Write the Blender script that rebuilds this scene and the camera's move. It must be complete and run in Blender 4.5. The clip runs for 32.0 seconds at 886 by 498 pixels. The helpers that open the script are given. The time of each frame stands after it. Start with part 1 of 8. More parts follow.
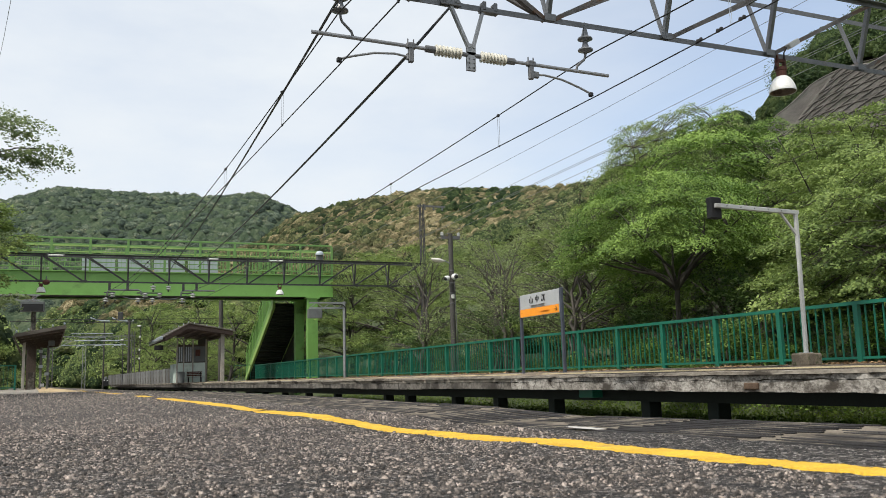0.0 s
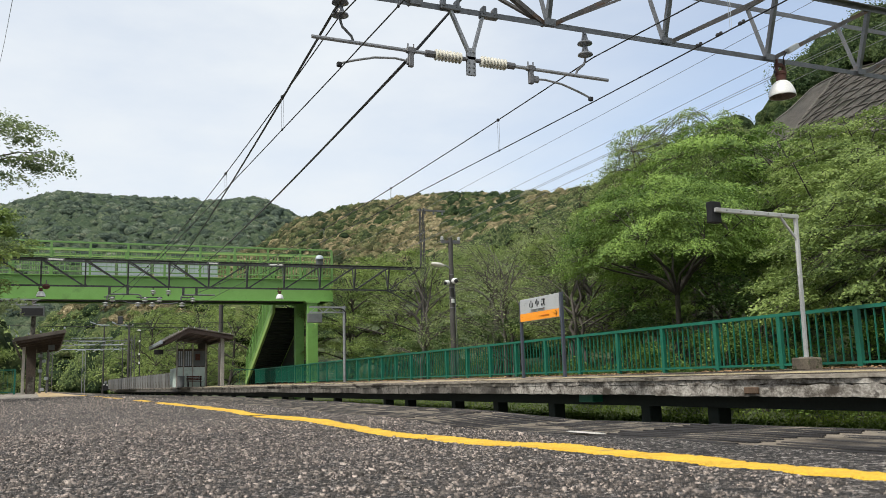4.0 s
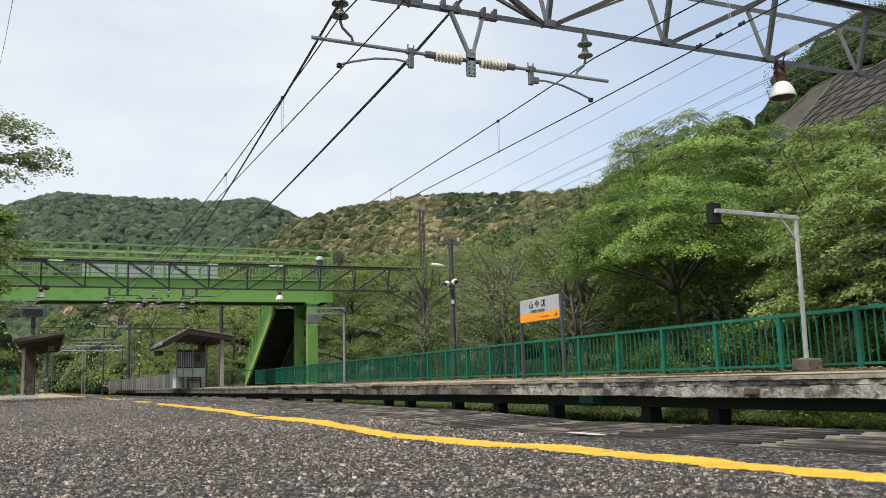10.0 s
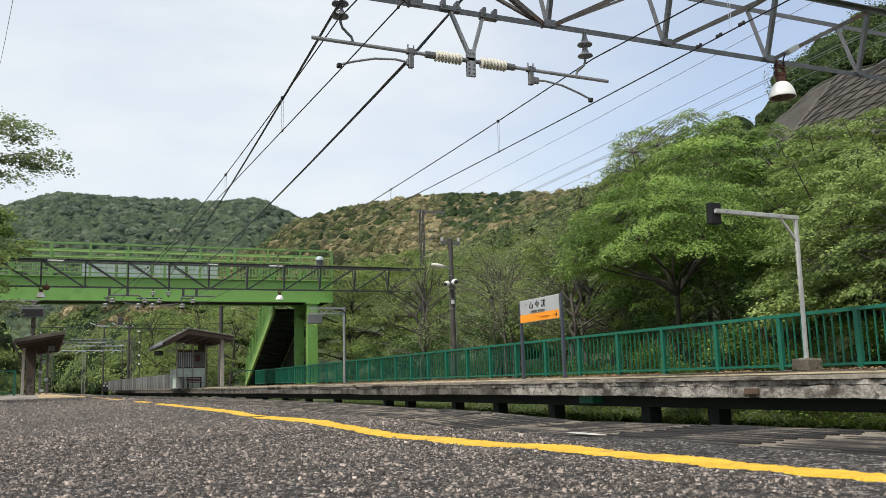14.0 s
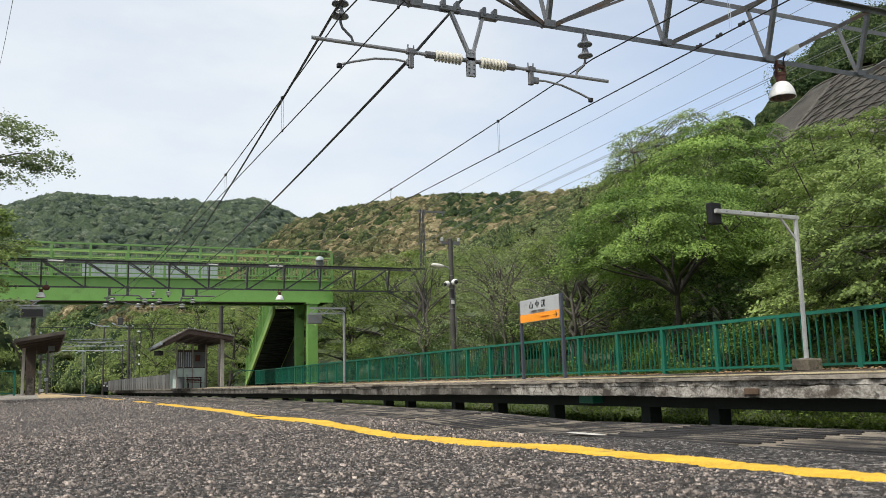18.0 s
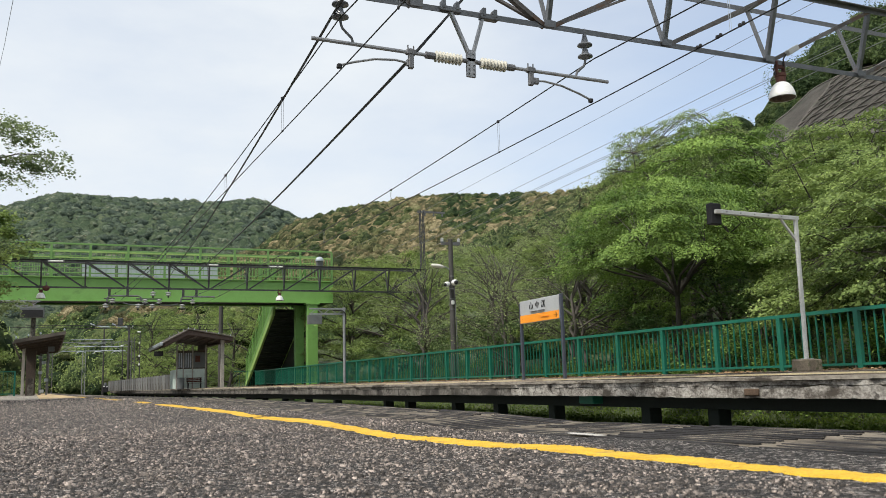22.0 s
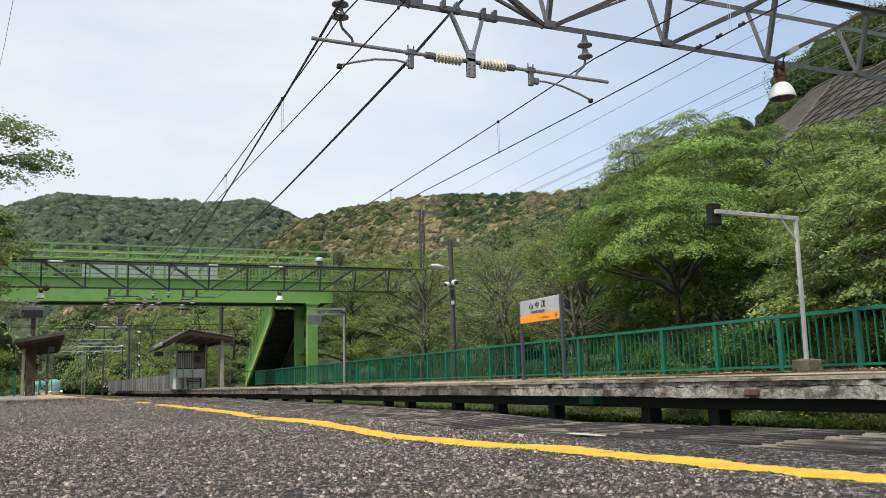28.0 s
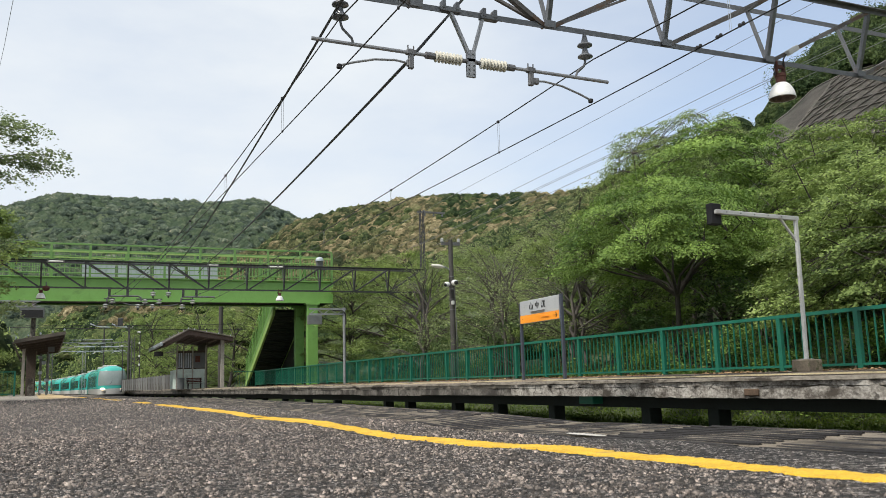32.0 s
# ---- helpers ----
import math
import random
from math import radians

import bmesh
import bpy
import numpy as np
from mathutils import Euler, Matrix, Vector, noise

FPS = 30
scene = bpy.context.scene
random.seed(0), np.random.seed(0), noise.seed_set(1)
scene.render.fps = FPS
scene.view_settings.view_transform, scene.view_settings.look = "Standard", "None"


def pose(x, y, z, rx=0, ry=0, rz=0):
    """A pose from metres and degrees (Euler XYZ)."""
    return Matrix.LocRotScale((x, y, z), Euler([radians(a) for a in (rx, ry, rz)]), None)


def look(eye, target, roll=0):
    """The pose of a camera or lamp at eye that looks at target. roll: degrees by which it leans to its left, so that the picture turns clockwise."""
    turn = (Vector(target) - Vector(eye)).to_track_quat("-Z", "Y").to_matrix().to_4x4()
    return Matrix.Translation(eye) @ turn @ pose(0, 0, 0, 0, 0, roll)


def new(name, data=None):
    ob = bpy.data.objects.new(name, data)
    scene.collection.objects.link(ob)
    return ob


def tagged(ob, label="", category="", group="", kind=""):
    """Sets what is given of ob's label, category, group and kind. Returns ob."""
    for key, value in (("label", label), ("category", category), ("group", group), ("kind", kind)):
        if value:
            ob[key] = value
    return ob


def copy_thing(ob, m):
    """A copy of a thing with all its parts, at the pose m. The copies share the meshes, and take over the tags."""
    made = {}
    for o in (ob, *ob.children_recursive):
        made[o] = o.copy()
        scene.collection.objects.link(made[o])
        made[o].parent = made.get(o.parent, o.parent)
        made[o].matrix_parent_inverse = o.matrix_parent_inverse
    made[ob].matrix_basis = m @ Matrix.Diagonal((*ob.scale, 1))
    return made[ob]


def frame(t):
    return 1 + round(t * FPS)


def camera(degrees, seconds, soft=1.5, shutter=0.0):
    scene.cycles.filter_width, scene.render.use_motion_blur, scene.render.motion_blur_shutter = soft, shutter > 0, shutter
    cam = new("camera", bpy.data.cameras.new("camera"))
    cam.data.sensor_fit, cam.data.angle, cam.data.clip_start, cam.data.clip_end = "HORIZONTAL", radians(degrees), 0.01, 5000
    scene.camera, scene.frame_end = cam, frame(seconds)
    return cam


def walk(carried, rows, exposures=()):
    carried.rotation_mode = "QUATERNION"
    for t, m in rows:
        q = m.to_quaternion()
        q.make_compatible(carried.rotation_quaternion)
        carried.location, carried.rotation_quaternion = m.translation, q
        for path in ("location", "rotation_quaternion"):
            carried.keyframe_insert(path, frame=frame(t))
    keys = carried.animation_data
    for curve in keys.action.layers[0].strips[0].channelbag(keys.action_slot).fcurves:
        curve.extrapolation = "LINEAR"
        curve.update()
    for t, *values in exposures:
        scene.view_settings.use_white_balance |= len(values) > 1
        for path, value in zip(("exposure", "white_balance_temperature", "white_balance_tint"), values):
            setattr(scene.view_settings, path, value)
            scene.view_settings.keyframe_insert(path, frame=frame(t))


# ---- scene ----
SECONDS = 32.0
BASE = pose(0, 0, 0.155, 98.768, 1.698, -23.279)
cam = camera(55.18, SECONDS, soft=0.8)
# a phone lens: 2 mm across, focused far down the platform
cam.data.dof.use_dof, cam.data.dof.focus_distance, cam.data.dof.aperture_fstop = True, 16.0, 17.0
# the phone settles by a third of a degree as it comes to rest
TILTS = [(0, -0.363), (0.5, -0.306), (1.0, -0.134), (1.5, -0.076), (2.5, -0.073), (6.5, -0.060),
         (7.5, -0.028), (9.0, -0.008), (13.0, 0.0), (20.5, 0.003), (22.0, 0.038), (28.0, 0.046), (32.0, 0.05)]
walk(cam, [(t, BASE @ pose(0, 0, 0, a)) for t, a in TILTS])

# ---- light ----
SUN_ELEVATION, SUN_AZIMUTH = 55.0, -112.0     # azimuth from +y towards +x
world = bpy.data.worlds.new("sky")
scene.world = world
world.use_nodes = True
wn, wl = world.node_tree.nodes, world.node_tree.links
wn.clear()
w_out = wn.new("ShaderNodeOutputWorld")
w_bg = wn.new("ShaderNodeBackground")
w_sky = wn.new("ShaderNodeTexSky")
w_sky.sky_type, w_sky.sun_disc = "NISHITA", False
w_sky.sun_elevation, w_sky.sun_rotation = radians(SUN_ELEVATION), radians(SUN_AZIMUTH)
w_sky.dust_density, w_sky.air_density = 2.0, 1.0
w_gain = wn.new("ShaderNodeVectorMath")
w_gain.operation = "SCALE"
w_gain.inputs["Scale"].default_value = 0.188
w_tc = wn.new("ShaderNodeTexCoord")
w_map = wn.new("ShaderNodeMapping")
w_map.inputs["Scale"].default_value = (1.0, 1.0, 2.6)
w_noise = wn.new("ShaderNodeTexNoise")
w_noise.inputs["Scale"].default_value, w_noise.inputs["Detail"].default_value = 2.1, 6.0
w_noise.inputs["Roughness"].default_value = 0.55
w_ramp = wn.new("ShaderNodeValToRGB")
w_ramp.color_ramp.elements[0].position, w_ramp.color_ramp.elements[0].color = 0.33, (0.62, 0.62, 0.62, 1)
w_ramp.color_ramp.elements[1].position, w_ramp.color_ramp.elements[1].color = 0.62, (1.0, 1.0, 1.0, 1)
w_side = wn.new("ShaderNodeVectorMath")
w_side.operation = "DOT_PRODUCT"
w_side.inputs[1].default_value = (math.sin(radians(SUN_AZIMUTH)), math.cos(radians(SUN_AZIMUTH)), 0.0)
w_haze = wn.new("ShaderNodeMapRange")
w_haze.inputs["From Min"].default_value, w_haze.inputs["From Max"].default_value = -0.91, -0.70
w_haze.inputs["To Min"].default_value, w_haze.inputs["To Max"].default_value = 0.36, 1.0
w_fac = wn.new("ShaderNodeMath")
w_fac.operation = "MULTIPLY"
wl.new(w_tc.outputs["Generated"], w_side.inputs[0])
wl.new(w_side.outputs["Value"], w_haze.inputs["Value"])
wl.new(w_haze.outputs["Result"], w_fac.inputs[0])
w_mix = wn.new("ShaderNodeMix")
w_mix.data_type = "RGBA"
w_mix.inputs["B"].default_value = (0.80, 0.845, 0.885, 1)   # thin white cloud veil
wl.new(w_tc.outputs["Generated"], w_map.inputs["Vector"])
wl.new(w_map.outputs["Vector"], w_noise.inputs["Vector"])
wl.new(w_noise.outputs["Fac"], w_ramp.inputs["Fac"])
wl.new(w_sky.outputs["Color"], w_gain.inputs[0])
wl.new(w_gain.outputs["Vector"], w_mix.inputs["A"])
wl.new(w_ramp.outputs["Color"], w_fac.inputs[1])
wl.new(w_fac.outputs[0], w_mix.inputs["Factor"])
wl.new(w_mix.outputs["Result"], w_bg.inputs["Color"])
wl.new(w_bg.outputs["Background"], w_out.inputs["Surface"])
w_bg.inputs["Strength"].default_value = 1.08

sun = new("sun", bpy.data.lights.new("sun", "SUN"))
sun.data.energy, sun.data.angle, sun.data.color = 4.1, radians(5.0), (1.0, 0.95, 0.86)
se, sa = radians(SUN_ELEVATION), radians(SUN_AZIMUTH)
sun.matrix_world = look((math.sin(sa) * math.cos(se) * 90, math.cos(sa) * math.cos(se) * 90, math.sin(se) * 90), (0, 0, 0))


# ---- materials ----
def material(name, a, b, rough=0.7, metal=0.0, scale=4.0, fine=60.0, bump=0.2, spot=None, spot_at=0.62, per="", stretch=(1, 1, 1), crisp=False, crack=0.0):
    """Two colours mixed by a coarse and a fine noise, optional stains, optional variation per object or island."""
    m = bpy.data.materials.new(name)
    m.use_nodes = True
    n, l = m.node_tree.nodes, m.node_tree.links
    p = n["Principled BSDF"]
    p.inputs["Roughness"].default_value, p.inputs["Metallic"].default_value = rough, metal
    tc, mp = n.new("ShaderNodeTexCoord"), n.new("ShaderNodeMapping")
    mp.inputs["Scale"].default_value = stretch
    l.new(tc.outputs["Object"], mp.inputs["Vector"])
    big, small = n.new("ShaderNodeTexNoise"), n.new("ShaderNodeTexNoise")
    big.inputs["Scale"].default_value, big.inputs["Detail"].default_value = scale, 5
    small.inputs["Scale"].default_value, small.inputs["Detail"].default_value = fine, 3
    if crisp:
        big.inputs["Detail"].default_value, big.inputs["Roughness"].default_value = 11, 0.72
        small.inputs["Detail"].default_value, small.inputs["Roughness"].default_value = 6, 0.7
    for q in (big, small):
        l.new(mp.outputs["Vector"], q.inputs["Vector"])
    add = n.new("ShaderNodeMath")
    add.operation = "MULTIPLY_ADD"
    add.inputs[1].default_value = 0.5
    l.new(small.outputs["Fac"], add.inputs[0])
    half = n.new("ShaderNodeMath")
    half.operation = "MULTIPLY"
    half.inputs[1].default_value = 0.5
    l.new(big.outputs["Fac"], half.inputs[0])
    l.new(half.outputs[0], add.inputs[2])
    ramp = n.new("ShaderNodeValToRGB")
    ramp.color_ramp.elements[0].position, ramp.color_ramp.elements[0].color = 0.36, (*a, 1)
    ramp.color_ramp.elements[1].position, ramp.color_ramp.elements[1].color = 0.64, (*b, 1)
    l.new(add.outputs[0], ramp.inputs["Fac"])
    colour = ramp.outputs["Color"]
    if spot:
        st = n.new("ShaderNodeTexNoise")
        st.inputs["Scale"].default_value, st.inputs["Detail"].default_value = scale * 0.7, 8
        st.inputs["Roughness"].default_value = 0.65
        l.new(mp.outputs["Vector"], st.inputs["Vector"])
        sr = n.new("ShaderNodeMapRange")
        sr.inputs["From Min"].default_value, sr.inputs["From Max"].default_value = spot_at - (0.025 if crisp else 0.07), spot_at + (0.025 if crisp else 0.07)
        l.new(st.outputs["Fac"], sr.inputs["Value"])
        mx = n.new("ShaderNodeMix")
        mx.data_type = "RGBA"
        mx.inputs["B"].default_value = (*spot, 1)
        l.new(sr.outputs["Result"], mx.inputs["Factor"])
        l.new(colour, mx.inputs["A"])
        colour = mx.outputs["Result"]
    if crack:
        # fine dark cracks that wander
        bend, net = n.new("ShaderNodeTexNoise"), n.new("ShaderNodeTexVoronoi")
        bend.inputs["Scale"].default_value, bend.inputs["Detail"].default_value = crack * 1.7, 5
        net.feature, net.inputs["Scale"].default_value = "DISTANCE_TO_EDGE", crack
        off = n.new("ShaderNodeVectorMath")
        off.operation, off.inputs[1].default_value = "MULTIPLY_ADD", (0.45 / crack * 1.6,) * 3
        l.new(mp.outputs["Vector"], bend.inputs["Vector"])
        l.new(bend.outputs["Color"], off.inputs[0])
        l.new(mp.outputs["Vector"], off.inputs[2])
        l.new(off.outputs["Vector"], net.inputs["Vector"])
        cr = n.new("ShaderNodeMapRange")
        cr.inputs["From Min"].default_value, cr.inputs["From Max"].default_value = 0.012, 0.05
        cr.inputs["To Min"].default_value, cr.inputs["To Max"].default_value = 0.85, 0.0
        l.new(net.outputs["Distance"], cr.inputs["Value"])
        some, cut = n.new("ShaderNodeMapRange"), n.new("ShaderNodeMath")
        some.inputs["From Min"].default_value, some.inputs["From Max"].default_value = 0.50, 0.60
        cut.operation = "MULTIPLY"
        l.new(big.outputs["Fac"], some.inputs["Value"])
        l.new(cr.outputs["Result"], cut.inputs[0])
        l.new(some.outputs["Result"], cut.inputs[1])
        ck = n.new("ShaderNodeMix")
        ck.data_type = "RGBA"
        ck.inputs["B"].default_value = (0.035, 0.029, 0.024, 1)
        l.new(cut.outputs[0], ck.inputs["Factor"])
        l.new(colour, ck.inputs["A"])
        colour = ck.outputs["Result"]
    if per:
        src = n.new("ShaderNodeObjectInfo" if per == "object" else "ShaderNodeNewGeometry")
        hs = n.new("ShaderNodeHueSaturation")
        vr = n.new("ShaderNodeMapRange")
        vr.inputs["To Min"].default_value, vr.inputs["To Max"].default_value = (0.25, 3.3) if per == "wide" else (0.7, 1.3)
        pw = n.new("ShaderNodeMath")
        pw.operation, pw.inputs[1].default_value = "POWER", 2.6 if per == "wide" else 1.0
        l.new(src.outputs["Random" if per == "object" else "Random Per Island"], pw.inputs[0])
        l.new(pw.outputs[0], vr.inputs["Value"])
        l.new(vr.outputs["Result"], hs.inputs["Value"])
        l.new(colour, hs.inputs["Color"])
        colour = hs.outputs["Color"]
    l.new(colour, p.inputs["Base Color"])
    if bump:
        bp = n.new("ShaderNodeBump")
        bp.inputs["Strength"].default_value, bp.inputs["Distance"].default_value = bump, 0.01
        l.new(add.outputs[0], bp.inputs["Height"])
        l.new(bp.outputs["Normal"], p.inputs["Normal"])
    return m


def leaf_material(name, dark, light, patch=0.05, odd=None, odd_at=0.6, odd_scale=0.01, glow=0.35):
    """Leaves: colour varies leaf by leaf and in patches, and light passes through them."""
    m = bpy.data.materials.new(name)
    m.use_nodes = True
    n, l = m.node_tree.nodes, m.node_tree.links
    p, out = n["Principled BSDF"], n["Material Output"]
    p.inputs["Roughness"].default_value = 0.55
    p.inputs["Specular IOR Level"].default_value = 0.22
    g, tc = n.new("ShaderNodeNewGeometry"), n.new("ShaderNodeTexCoord")
    ns = n.new("ShaderNodeTexNoise")
    ns.inputs["Scale"].default_value, ns.inputs["Detail"].default_value = patch, 4
    l.new(tc.outputs["Object"], ns.inputs["Vector"])
    ad = n.new("ShaderNodeMath")
    ad.operation = "MULTIPLY_ADD"
    ad.inputs[1].default_value, = (0.45,)
    l.new(g.outputs["Random Per Island"], ad.inputs[0])
    sc = n.new("ShaderNodeMath")
    sc.operation = "MULTIPLY_ADD"
    sc.inputs[1].default_value, sc.inputs[2].default_value = 1.5, -0.5
    l.new(ns.outputs["Fac"], sc.inputs[0])
    l.new(sc.outputs[0], ad.inputs[2])
    rp = n.new("ShaderNodeValToRGB")
    rp.color_ramp.elements[0].position, rp.color_ramp.elements[0].color = 0.1, (*dark, 1)
    rp.color_ramp.elements[1].position, rp.color_ramp.elements[1].color = 0.85, (*light, 1)
    l.new(ad.outputs[0], rp.inputs["Fac"])
    colour = rp.outputs["Color"]
    if odd:
        on = n.new("ShaderNodeTexNoise")
        on.inputs["Scale"].default_value, on.inputs["Detail"].default_value = odd_scale, 5
        on.inputs["Roughness"].default_value = 0.7
        l.new(tc.outputs["Object"], on.inputs["Vector"])
        mr = n.new("ShaderNodeMapRange")
        mr.inputs["From Min"].default_value, mr.inputs["From Max"].default_value = odd_at - 0.05, odd_at + 0.05
        l.new(on.outputs["Fac"], mr.inputs["Value"])
        mx = n.new("ShaderNodeMix")
        mx.data_type = "RGBA"
        mx.inputs["B"].default_value = (*odd, 1)
        l.new(mr.outputs["Result"], mx.inputs["Factor"])
        l.new(colour, mx.inputs["A"])
        colour = mx.outputs["Result"]
    l.new(colour, p.inputs["Base Color"])
    tr, mix = n.new("ShaderNodeBsdfTranslucent"), n.new("ShaderNodeMixShader")
    l.new(colour, tr.inputs["Color"])
    mix.inputs["Fac"].default_value = glow
    l.new(p.outputs["BSDF"], mix.inputs[1])
    l.new(tr.outputs["BSDF"], mix.inputs[2])
    l.new(mix.outputs["Shader"], out.inputs["Surface"])
    return m


